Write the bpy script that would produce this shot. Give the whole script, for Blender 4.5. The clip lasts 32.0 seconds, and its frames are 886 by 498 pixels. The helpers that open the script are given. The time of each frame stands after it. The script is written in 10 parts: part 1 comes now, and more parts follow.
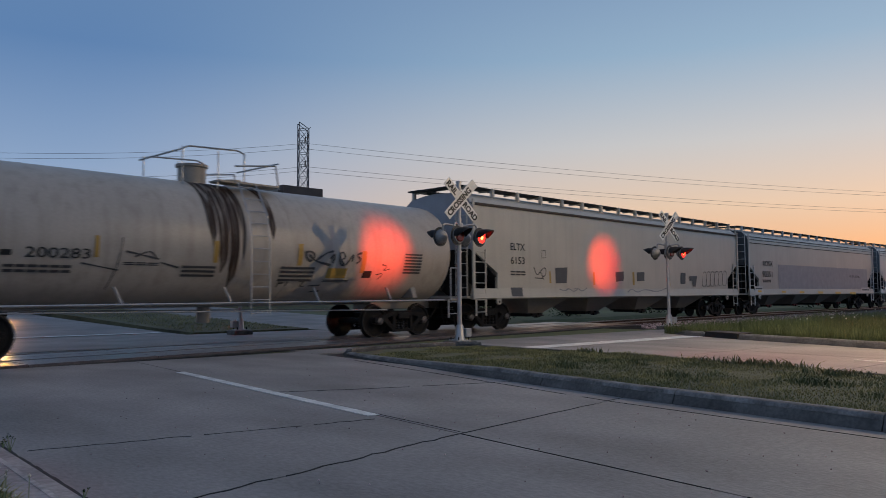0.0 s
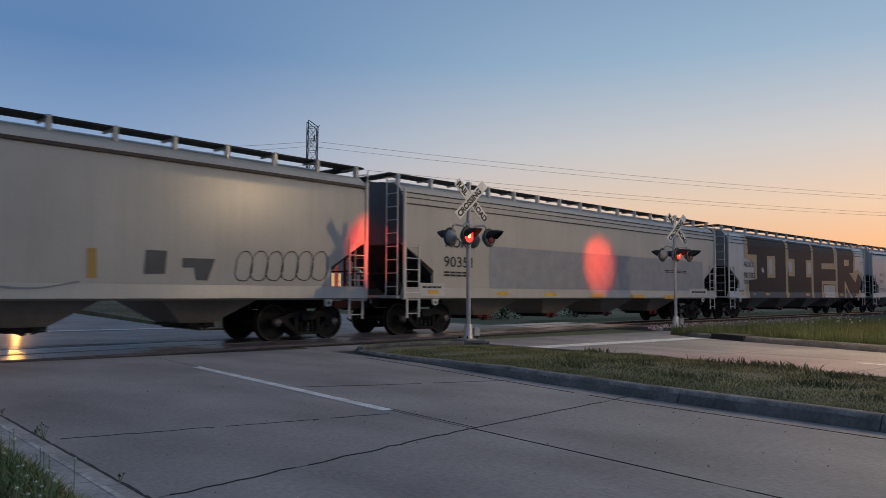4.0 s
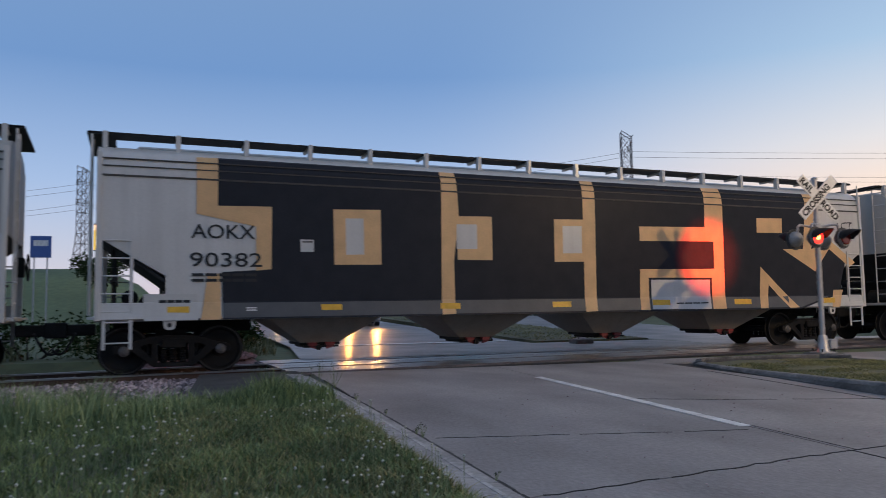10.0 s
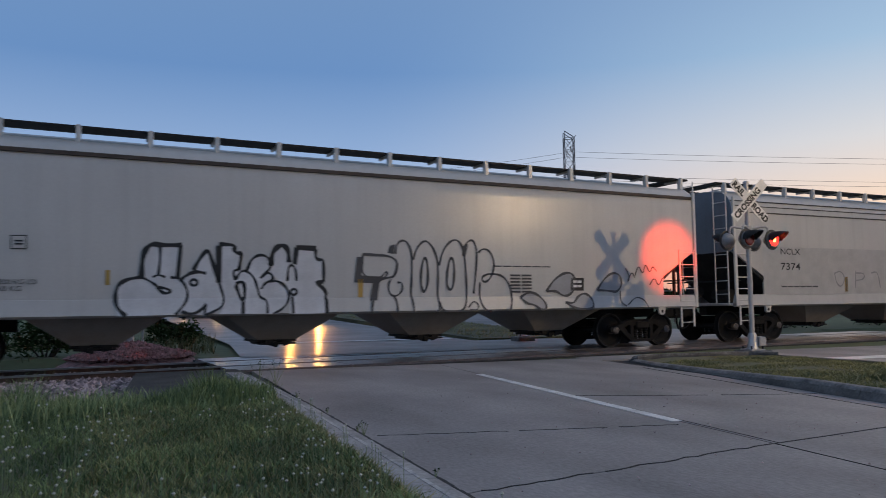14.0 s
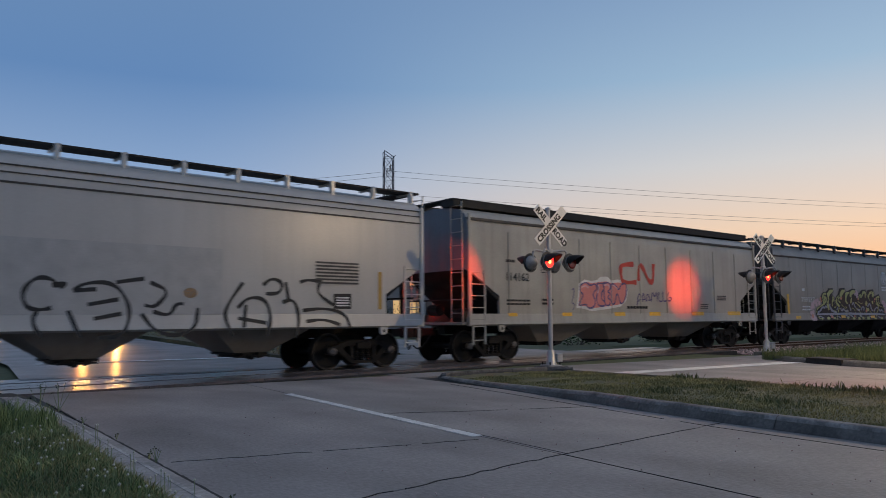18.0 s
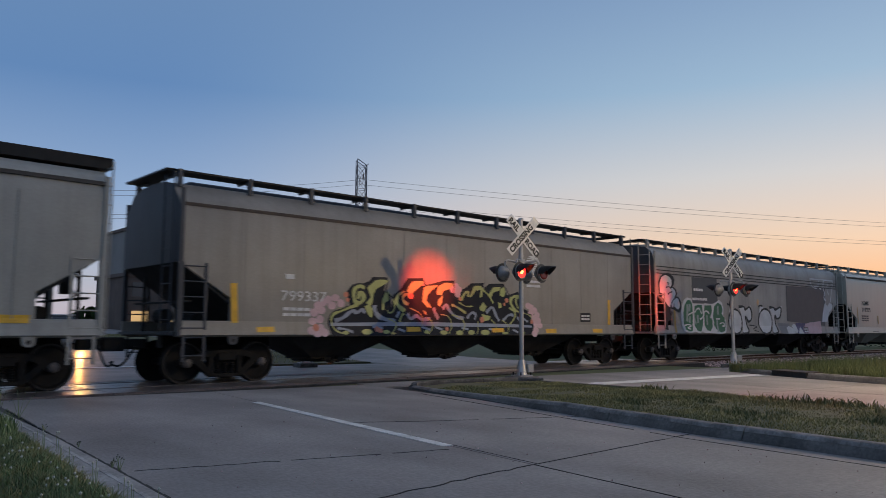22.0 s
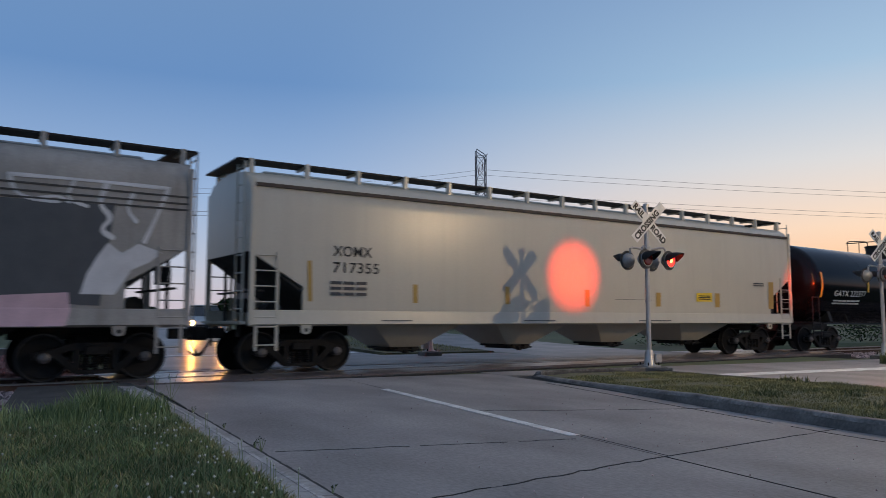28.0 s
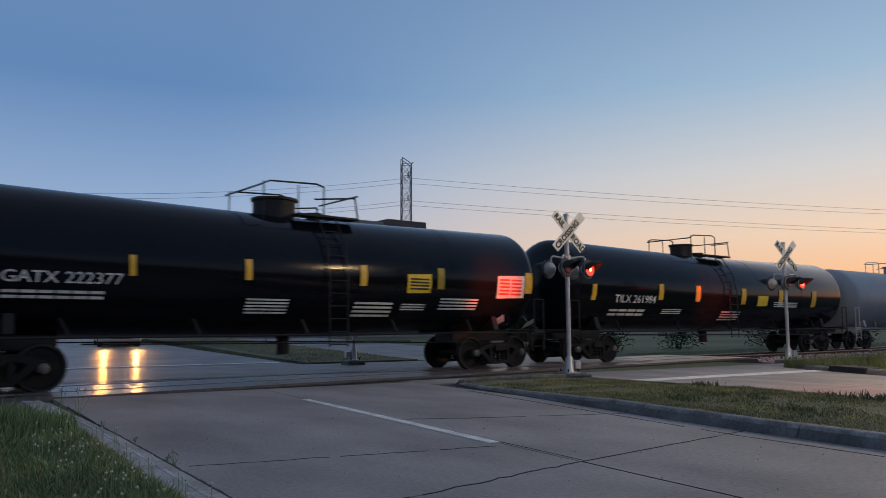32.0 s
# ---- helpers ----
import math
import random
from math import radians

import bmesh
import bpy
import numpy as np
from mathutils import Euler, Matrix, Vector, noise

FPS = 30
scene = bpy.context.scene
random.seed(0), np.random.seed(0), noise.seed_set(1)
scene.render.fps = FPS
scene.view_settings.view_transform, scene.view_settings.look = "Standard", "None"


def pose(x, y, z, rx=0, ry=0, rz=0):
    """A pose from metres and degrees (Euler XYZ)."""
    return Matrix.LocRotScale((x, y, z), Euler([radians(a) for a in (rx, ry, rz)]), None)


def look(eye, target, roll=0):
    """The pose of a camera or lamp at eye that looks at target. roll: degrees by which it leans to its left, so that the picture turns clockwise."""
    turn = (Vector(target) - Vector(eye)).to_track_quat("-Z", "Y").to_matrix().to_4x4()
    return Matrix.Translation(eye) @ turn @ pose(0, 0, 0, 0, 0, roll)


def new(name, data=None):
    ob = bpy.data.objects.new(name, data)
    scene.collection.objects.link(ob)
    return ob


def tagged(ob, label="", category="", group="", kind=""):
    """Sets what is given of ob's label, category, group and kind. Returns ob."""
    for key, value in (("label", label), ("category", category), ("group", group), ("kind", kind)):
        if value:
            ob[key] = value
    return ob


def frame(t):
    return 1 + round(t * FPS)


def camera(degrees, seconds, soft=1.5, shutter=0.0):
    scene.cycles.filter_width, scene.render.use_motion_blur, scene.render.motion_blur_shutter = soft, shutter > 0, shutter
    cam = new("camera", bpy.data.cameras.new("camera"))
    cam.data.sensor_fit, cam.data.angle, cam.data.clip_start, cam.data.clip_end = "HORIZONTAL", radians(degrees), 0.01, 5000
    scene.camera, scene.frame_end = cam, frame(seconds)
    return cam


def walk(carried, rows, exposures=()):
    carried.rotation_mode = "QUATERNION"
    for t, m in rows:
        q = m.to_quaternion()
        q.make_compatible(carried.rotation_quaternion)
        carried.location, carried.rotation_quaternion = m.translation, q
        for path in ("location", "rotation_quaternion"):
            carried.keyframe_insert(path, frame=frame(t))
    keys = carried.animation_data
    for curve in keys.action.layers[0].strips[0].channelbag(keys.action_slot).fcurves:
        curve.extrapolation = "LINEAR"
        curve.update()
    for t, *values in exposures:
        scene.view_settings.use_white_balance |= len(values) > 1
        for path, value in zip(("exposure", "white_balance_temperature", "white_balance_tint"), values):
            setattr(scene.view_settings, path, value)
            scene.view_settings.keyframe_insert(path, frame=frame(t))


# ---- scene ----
# ---------------------------------------------------------------- camera
cam = camera(61.36, 32.0, soft=0.8, shutter=0.4)
# seconds, eye, then yaw to the left from +y, pitch up, roll (degrees)
PATH = [
    (0, 0.375, 0.119, 1.207, -45.65, 3.46, -0.37),
    (0.5, 0.351, 0.113, 1.212, -45.31, 3.50, -0.72),
    (1, 0.358, 0.104, 1.206, -45.27, 3.51, -0.90),
    (1.5, 0.342, 0.094, 1.219, -45.36, 3.47, -0.72),
    (2, 0.350, 0.116, 1.216, -45.40, 3.49, 0.17),
    (2.5, 0.336, 0.102, 1.202, -46.04, 3.49, 1.54),
    (4.5, 0.083, -0.033, 1.216, -44.87, 3.43, -0.37),
    (5, 0.040, -0.016, 1.197, -45.27, 3.63, -1.14),
    (5.5, 0.025, -0.016, 1.203, -46.08, 3.75, -0.84),
    (6, 0.067, -0.022, 1.198, -47.81, 3.87, -0.75),
    (6.5, 0.074, -0.001, 1.181, -50.35, 3.92, -0.59),
    (7, 0.050, 0.000, 1.190, -50.89, 3.83, -0.27),
    (7.5, 0.041, -0.023, 1.194, -50.81, 3.80, -0.28),
    (8, -0.008, -0.011, 1.208, -45.90, 3.84, -0.34),
    (8.5, -0.020, 0.017, 1.203, -38.03, 4.23, -0.57),
    (9, -0.051, 0.044, 1.207, -31.80, 4.54, -0.77),
    (9.5, -0.064, 0.060, 1.199, -25.64, 4.66, -0.96),
    (10, -0.081, 0.058, 1.192, -21.00, 4.52, -0.91),
    (10.5, -0.130, 0.023, 1.203, -15.26, 3.86, -0.58),
    (11, -0.144, 0.067, 1.191, -8.88, 3.40, -0.29),
    (11.5, -0.128, 0.028, 1.184, -9.66, 3.42, -0.42),
    (12, -0.132, 0.039, 1.196, -10.44, 3.45, -0.41),
    (12.5, -0.089, -0.006, 1.202, -20.08, 3.59, -1.17),
    (13, -0.077, -0.051, 1.210, -27.93, 3.89, -1.65),
    (13.5, -0.088, -0.054, 1.218, -29.19, 4.13, -1.40),
    (14, -0.089, -0.007, 1.204, -25.28, 4.25, -0.72),
    (14.5, -0.075, 0.007, 1.204, -24.31, 4.32, -0.57),
    (15, -0.043, -0.033, 1.208, -32.57, 4.47, -1.00),
    (15.5, -0.028, -0.055, 1.206, -38.41, 4.48, -0.92),
    (17.5, -0.029, -0.053, 1.217, -39.15, 5.08, -0.52),
    (18, -0.024, -0.062, 1.219, -39.23, 5.41, -0.48),
    (18.5, -0.003, -0.058, 1.213, -39.88, 5.45, -0.63),
    (19, -0.007, -0.039, 1.208, -40.52, 5.68, -0.43),
    (19.5, -0.019, -0.054, 1.216, -40.73, 5.64, -0.36),
    (20, -0.021, -0.050, 1.212, -40.70, 5.87, -0.24),
    (20.5, -0.008, -0.036, 1.214, -40.76, 5.86, -0.21),
    (21, -0.010, -0.040, 1.216, -41.06, 6.00, -0.14),
    (21.5, -0.004, -0.046, 1.217, -41.23, 6.10, -0.10),
    (22, -0.014, -0.025, 1.208, -41.40, 6.14, 0.15),
    (22.5, -0.044, -0.021, 1.212, -37.70, 6.14, 0.50),
    (23, -0.063, 0.020, 1.204, -27.24, 5.88, 1.17),
    (23.5, -0.089, 0.057, 1.206, -16.08, 5.63, 0.65),
    (24, -0.118, 0.053, 1.195, -7.02, 5.34, 0.73),
    (24.5, -0.107, -0.002, 1.195, -3.99, 5.09, 0.96),
    (25, -0.092, -0.054, 1.212, -14.05, 5.09, 0.21),
    (25.5, -0.035, -0.025, 1.203, -24.46, 5.19, -0.60),
    (26, -0.017, -0.013, 1.206, -29.68, 5.31, -0.74),
    (26.5, -0.001, -0.008, 1.208, -31.42, 5.33, -0.65),
    (28.5, -0.045, -0.023, 1.199, -32.14, 5.32, 0.09),
    (29, -0.019, -0.024, 1.202, -32.79, 5.26, 0.05),
    (29.5, -0.002, -0.040, 1.211, -36.84, 5.25, -0.47),
    (30, 0.015, -0.031, 1.205, -38.83, 5.23, -0.87),
    (30.5, -0.002, -0.036, 1.212, -38.98, 5.36, -0.91),
    (31, -0.034, -0.027, 1.218, -37.86, 5.61, -0.61),
    (31.5, -0.012, -0.011, 1.213, -37.50, 5.80, -0.38),
    (32, -0.008, -0.038, 1.204, -37.88, 5.94, -0.27),
]


def eye_pose(x, y, z, yaw, pitch, roll):
    cy, sy, cp, sp = math.cos(radians(yaw)), math.sin(radians(yaw)), math.cos(radians(pitch)), math.sin(radians(pitch))
    return look((x, y, z), (x - sy * cp * 10, y + cy * cp * 10, z + sp * 10), roll)


walk(cam, [(t, eye_pose(*row)) for t, *row in PATH], exposures=[(0, -0.05, 6650, 17), (5, 0, 6650, 17), (8, 0.05, 6700, 17), (9, 0.25, 6800, 18), (10, 0.5, 6900, 20), (11, 0.7, 6900, 21), (12, 0.75, 6850, 21), (13, 0.3, 6750, 19), (15, 0.3, 6700, 18), (16, 0.1, 6650, 17), (22, 0.1, 6650, 17), (23, 0.2, 6750, 18), (24, 0.6, 6950, 20), (25, 0.6, 6900, 20), (26, 0.25, 6700, 19), (29, 0.3, 6650, 17), (30, 0.2, 6600, 17), (32, 0.1, 6650, 17)])

# ---------------------------------------------------------------- world and light
world = bpy.data.worlds.new("dusk")
scene.world = world
world.use_nodes = True
wn = world.node_tree
wn.nodes.clear()
sky = wn.nodes.new("ShaderNodeTexSky")
sky.sky_type, sky.sun_disc = "NISHITA", False
sky.sun_elevation, sky.sun_rotation = radians(0.3), radians(92)
sky.air_density, sky.dust_density, sky.ozone_density = 1.0, 0.35, 1.6


def node(kind, **inputs):
    n = wn.nodes.new(kind)
    for key, value in inputs.items():
        n.inputs[key.replace("_", " ")].default_value = value
    return n


def srgb(r, g, b):
    return tuple((c / 255 / 12.92 if c < 10 else ((c / 255 + 0.055) / 1.055) ** 2.4) for c in (r, g, b))


def sky_ramp(stops):
    n = wn.nodes.new("ShaderNodeValToRGB")
    el = n.color_ramp.elements
    while len(el) < len(stops):
        el.new(0.5)
    for e, (pos, color) in zip(el, stops):
        e.position, e.color = pos, (*srgb(*color), 1)
    return n


# dusk: a blue dome over a pale east and a peach band in the west where the sun has set
geo = node("ShaderNodeTexCoord")
sep = node("ShaderNodeSeparateXYZ")
wn.links.new(geo.outputs["Generated"], sep.inputs[0])
east = sky_ramp([(0.0, (186, 190, 204)), (0.06, (168, 186, 211)), (0.16, (136, 171, 212)), (0.30, (86, 134, 187)), (0.5, (108, 144, 182)), (1.0, (128, 147, 174))])
west = sky_ramp([(0.0, (206, 134, 108)), (0.05, (230, 172, 138)), (0.11, (232, 202, 176)), (0.19, (206, 208, 206)), (0.30, (150, 186, 210)), (0.45, (118, 152, 190)), (1.0, (122, 146, 178))])
for r in (east, west):
    wn.links.new(sep.outputs["Z"], r.inputs["Fac"])
dot = node("ShaderNodeVectorMath")
dot.operation = "DOT_PRODUCT"
dot.inputs[1].default_value = (0.985, 0.17, 0.0)
wn.links.new(geo.outputs["Generated"], dot.inputs[0])
span = node("ShaderNodeMapRange")
span.interpolation_type = "SMOOTHSTEP"
span.inputs["From Min"].default_value, span.inputs["From Max"].default_value = 0.45, 1.0
wn.links.new(dot.outputs["Value"], span.inputs["Value"])
dusk = node("ShaderNodeMix")
dusk.data_type = "RGBA"
north = node("ShaderNodeMapRange")
north.interpolation_type = "SMOOTHSTEP"
north.inputs["From Min"].default_value, north.inputs["From Max"].default_value = -0.8, 0.12
wn.links.new(sep.outputs["Y"], north.inputs["Value"])
glow = node("ShaderNodeMath")
glow.operation = "MULTIPLY"
wn.links.new(span.outputs[0], glow.inputs[0])
wn.links.new(north.outputs[0], glow.inputs[1])
wn.links.new(glow.outputs[0], dusk.inputs["Factor"])
wn.links.new(east.outputs[0], dusk.inputs["A"])
wn.links.new(west.outputs[0], dusk.inputs["B"])
both = node("ShaderNodeMix")
both.data_type = "RGBA"
both.inputs["Factor"].default_value = 0.88
wn.links.new(sky.outputs[0], both.inputs["A"])
wn.links.new(dusk.outputs["Result"], both.inputs["B"])
wbg = wn.nodes.new("ShaderNodeBackground")
wbg.inputs["Strength"].default_value = 0.88
wout = wn.nodes.new("ShaderNodeOutputWorld")
wn.links.new(both.outputs["Result"], wbg.inputs["Color"])
wn.links.new(wbg.outputs[0], wout.inputs["Surface"])


def lamp(name, kind, m, energy, color, **more):
    data = bpy.data.lights.new(name, kind)
    data.energy, data.color = energy, color
    for key, value in more.items():
        if key == "spot_size":
            data.spot_size = radians(value)
        elif key == "spot_blend":
            data.spot_blend = value
        elif key == "size":
            data.shadow_soft_size = value
        elif key == "angle":
            data.angle = radians(value)
    ob = new(name, data)
    ob.matrix_world = m
    return ob


# the afterglow low in the west, broad and weak
lamp("afterglow", "SUN", look((60, 10, 9), (0, 0, 0)), 0.12, (1.0, 0.72, 0.5), angle=40)

# ---------------------------------------------------------------- materials


def mat(name, color, rough=0.6, metal=0.0, spots=0.15, scale=3.0, grain=60.0, bump=0.1, streak=0.0, dirt=(0.10, 0.085, 0.07), emit=None, strength=0.0, stretch=(1, 1, 1), spec=0.5, coat=0.0):
    m = bpy.data.materials.new(name)
    m.use_nodes = True
    nt = m.node_tree
    bs = nt.nodes["Principled BSDF"]
    bs.inputs["Roughness"].default_value, bs.inputs["Metallic"].default_value = rough, metal
    bs.inputs["Specular IOR Level"].default_value = spec
    bs.inputs["Coat Weight"].default_value, bs.inputs["Coat Roughness"].default_value = coat, 0.1
    if emit:
        bs.inputs["Base Color"].default_value = (*color, 1)
        bs.inputs["Emission Color"].default_value = (*emit, 1)
        bs.inputs["Emission Strength"].default_value = strength
        return m
    tc = nt.nodes.new("ShaderNodeTexCoord")
    mp = nt.nodes.new("ShaderNodeMapping")
    mp.inputs["Scale"].default_value = stretch
    nt.links.new(tc.outputs["Object"], mp.inputs["Vector"])
    big, fine = nt.nodes.new("ShaderNodeTexNoise"), nt.nodes.new("ShaderNodeTexNoise")
    big.inputs["Scale"].default_value, big.inputs["Detail"].default_value = scale, 6
    fine.inputs["Scale"].default_value, fine.inputs["Detail"].default_value = grain, 4
    nt.links.new(mp.outputs[0], big.inputs["Vector"])
    nt.links.new(mp.outputs[0], fine.inputs["Vector"])
    ramp = nt.nodes.new("ShaderNodeValToRGB")
    ramp.color_ramp.elements[0].position, ramp.color_ramp.elements[1].position = 0.3, 0.7
    ramp.color_ramp.elements[0].color = (*[c * (1 - spots) for c in color], 1)
    ramp.color_ramp.elements[1].color = (*[min(1, c * (1 + spots * 0.8)) for c in color], 1)
    nt.links.new(big.outputs["Fac"], ramp.inputs["Fac"])
    fr = nt.nodes.new("ShaderNodeValToRGB")
    fr.color_ramp.elements[0].position, fr.color_ramp.elements[1].position = 0.35, 0.65
    fr.color_ramp.elements[0].color = (1 - spots * 0.7,) * 3 + (1,)
    fr.color_ramp.elements[1].color = (1, 1, 1, 1)
    nt.links.new(fine.outputs["Fac"], fr.inputs["Fac"])
    mul = nt.nodes.new("ShaderNodeMix")
    mul.data_type, mul.blend_type = "RGBA", "MULTIPLY"
    mul.inputs["Factor"].default_value = 1.0
    nt.links.new(ramp.outputs[0], mul.inputs["A"])
    nt.links.new(fr.outputs[0], mul.inputs["B"])
    last = mul.outputs["Result"]
    if streak > 0:
        ms = nt.nodes.new("ShaderNodeMapping")
        ms.inputs["Scale"].default_value = (2.2, 2.2, 0.14)
        nt.links.new(tc.outputs["Object"], ms.inputs["Vector"])
        sn = nt.nodes.new("ShaderNodeTexNoise")
        sn.inputs["Scale"].default_value, sn.inputs["Detail"].default_value = 2.2, 8
        nt.links.new(ms.outputs[0], sn.inputs["Vector"])
        sr = nt.nodes.new("ShaderNodeValToRGB")
        sr.color_ramp.elements[0].position, sr.color_ramp.elements[1].position = 0.46, 0.78
        sr.color_ramp.elements[0].color, sr.color_ramp.elements[1].color = (0, 0, 0, 1), (streak,) * 3 + (1,)
        nt.links.new(sn.outputs["Fac"], sr.inputs["Fac"])
        mx = nt.nodes.new("ShaderNodeMix")
        mx.data_type = "RGBA"
        nt.links.new(sr.outputs[0], mx.inputs["Factor"])
        nt.links.new(last, mx.inputs["A"])
        mx.inputs["B"].default_value = (*dirt, 1)
        last = mx.outputs["Result"]
    nt.links.new(last, bs.inputs["Base Color"])
    if bump > 0:
        bp = nt.nodes.new("ShaderNodeBump")
        bp.inputs["Strength"].default_value, bp.inputs["Distance"].default_value = bump, 0.02
        nt.links.new(fine.outputs["Fac"], bp.inputs["Height"])
        nt.links.new(bp.outputs[0], bs.inputs["Normal"])
    return m


CONCRETE = mat("road concrete", (0.285, 0.262, 0.25), 0.75, spots=0.3, scale=0.7, grain=26, bump=0.3, stretch=(1.2, 0.6, 1))
KERB_PAN = mat("pale gutter concrete", (0.35, 0.335, 0.32), 0.8, spots=0.35, scale=1.5, grain=24, bump=0.35)
KERB_LIP = mat("pale kerb edge and its highlight", (0.46, 0.445, 0.425), 0.85, spots=0.4, scale=3, grain=24, bump=0.4)
KERB_TOP = mat("dirty kerb top", (0.2, 0.19, 0.18), 0.85, spots=0.5, scale=3, grain=24, bump=0.4)
ASPHALT = mat("dark asphalt patch", (0.07, 0.068, 0.065), 0.85, spots=0.35, scale=2, grain=40, bump=0.4)
CONCRETE_PALE = mat("kerb concrete", (0.12, 0.115, 0.11), 0.9, spots=0.45, scale=2.5, grain=22, bump=0.5)
JOINT = mat("dark joint filler", (0.035, 0.032, 0.03), 0.9, spots=0.3, scale=6, grain=60)
ROAD_PAINT = mat("worn white road paint", (0.7, 0.7, 0.68), 0.7, spots=0.25, scale=4, grain=50, bump=0.2)
SOIL = mat("dry soil and turf", (0.12, 0.115, 0.06), 0.95, spots=0.5, scale=0.35, grain=9, bump=0.5)
FIELD = mat("meadow", (0.10, 0.12, 0.05), 0.95, spots=0.4, scale=0.05, grain=2, bump=0.4)
STEEL = mat("galvanised steel", (0.42, 0.42, 0.42), 0.45, metal=0.6, spots=0.15, scale=4, grain=40, bump=0.05)
RAIL_TOP = mat("polished rail steel", (0.36, 0.34, 0.33), 0.32, metal=0.95, spots=0.1, scale=3, grain=40)
RAIL_RUST = mat("rusty rail web", (0.09, 0.05, 0.035), 0.85, spots=0.4, scale=6, grain=60, bump=0.3)
BLACK = mat("black iron", (0.014, 0.014, 0.014), 0.6, spec=0.3, spots=0.3, scale=4, grain=50, bump=0.1)
GRIME = mat("oily dark steel", (0.013, 0.012, 0.011), 0.65, metal=0.1, spec=0.25, spots=0.5, scale=3, grain=30, bump=0.3)
WHEEL_TREAD = mat("worn wheel tread", (0.07, 0.065, 0.06), 0.45, metal=0.7, spots=0.3, scale=5, grain=40)
SIGN_WHITE = mat("white sign sheeting", (0.72, 0.72, 0.7), 0.5, spots=0.12, scale=5, grain=60)
SIGN_BACK = mat("bare aluminium sign back", (0.45, 0.45, 0.46), 0.45, metal=0.5, spots=0.12, scale=5, grain=60)
INK = mat("black sign ink", (0.015, 0.015, 0.015), 0.6, spots=0.1, scale=5, grain=60, bump=0)
WHITE_PAINT = mat("white stencil paint", (0.7, 0.7, 0.69), 0.6, spots=0.2, scale=8, grain=50, bump=0)
YELLOW = mat("yellow reflective tape", (0.75, 0.42, 0.03), 0.45, spots=0.15, scale=6, grain=50, bump=0)
YELLOW_LABEL = mat("yellow placard", (0.8, 0.55, 0.03), 0.5, spots=0.1, scale=6, grain=50, bump=0)
# near black: the shade under the car ends is put into the colour
SLOPE = mat("near black shaded underside", (0.03, 0.03, 0.03), 0.75, spec=0.25, spots=0.4, scale=2, grain=20)
GATE_RED = mat("red outlet gate", (0.22, 0.02, 0.018), 0.55, spots=0.3, scale=6, grain=40)
RED_LIT = mat("lit red signal lens", (0.6, 0.02, 0.01), 0.3, emit=(1.0, 0.014, 0.009), strength=6)
# glare at the middle of a lit lens, drawn as a glowing part
LAMP_CORE = mat("hot lens centre glow", (0.8, 0.2, 0.1), 0.3, emit=(1.0, 0.33, 0.07), strength=7)
RED_DARK = mat("dark red shutter like an unlit lens", (0.10, 0.008, 0.006), 0.2, spots=0.1, scale=20, grain=90, bump=0)

# ---------------------------------------------------------------- mesh helpers


def box(bm, x0, x1, y0, y1, z0, z1):
    vs = [bm.verts.new((x, y, z)) for x in (x0, x1) for y in (y0, y1) for z in (z0, z1)]
    for a in ((0, 1, 3, 2), (4, 6, 7, 5), (0, 4, 5, 1), (2, 3, 7, 6), (0, 2, 6, 4), (1, 5, 7, 3)):
        bm.faces.new([vs[i] for i in a])


def tube(bm, a, b, r, n=8, r2=None, caps=True):
    a, b = Vector(a), Vector(b)
    q = (b - a).to_track_quat("Z", "Y")
    r2 = r if r2 is None else r2
    ring = lambda c, rr: [bm.verts.new(c + q @ Vector((rr * math.cos(i * 2 * math.pi / n), rr * math.sin(i * 2 * math.pi / n), 0))) for i in range(n)]
    p, s = ring(a, r), ring(b, r2)
    for i in range(n):
        bm.faces.new((p[i], p[(i + 1) % n], s[(i + 1) % n], s[i]))
    if caps:
        bm.faces.new(p[::-1])
        bm.faces.new(s)


def pipe(bm, pts, r, n=6):
    for a, b in zip(pts, pts[1:]):
        tube(bm, a, b, r, n)


def prism(bm, pts, axis, lo, hi):
    """Closed outline in the plane across the axis, from lo to hi along it."""
    def at(p, q, w):
        return {"x": (w, p, q), "y": (p, w, q), "z": (p, q, w)}[axis]
    a = [bm.verts.new(at(p, q, lo)) for p, q in pts]
    b = [bm.verts.new(at(p, q, hi)) for p, q in pts]
    n = len(pts)
    bm.faces.new(a)
    bm.faces.new(b[::-1])
    for i in range(n):
        bm.faces.new((a[i], b[i], b[(i + 1) % n], a[(i + 1) % n]))


def lathe(bm, profile, n=32, axis="x", centre=(0, 0, 0), caps=True):
    """Rows of (along, radius) turned about the axis."""
    rings = []
    for w, r in profile:
        row = []
        for i in range(n):
            c, s = r * math.cos(i * 2 * math.pi / n), r * math.sin(i * 2 * math.pi / n)
            p = {"x": (w, c, s), "y": (c, w, s), "z": (c, s, w)}[axis]
            row.append(bm.verts.new(Vector(p) + Vector(centre)))
        rings.append(row)
    for p, q in zip(rings, rings[1:]):
        for i in range(n):
            bm.faces.new((p[i], p[(i + 1) % n], q[(i + 1) % n], q[i]))
    if caps:
        bm.faces.new(rings[0][::-1])
        bm.faces.new(rings[-1])


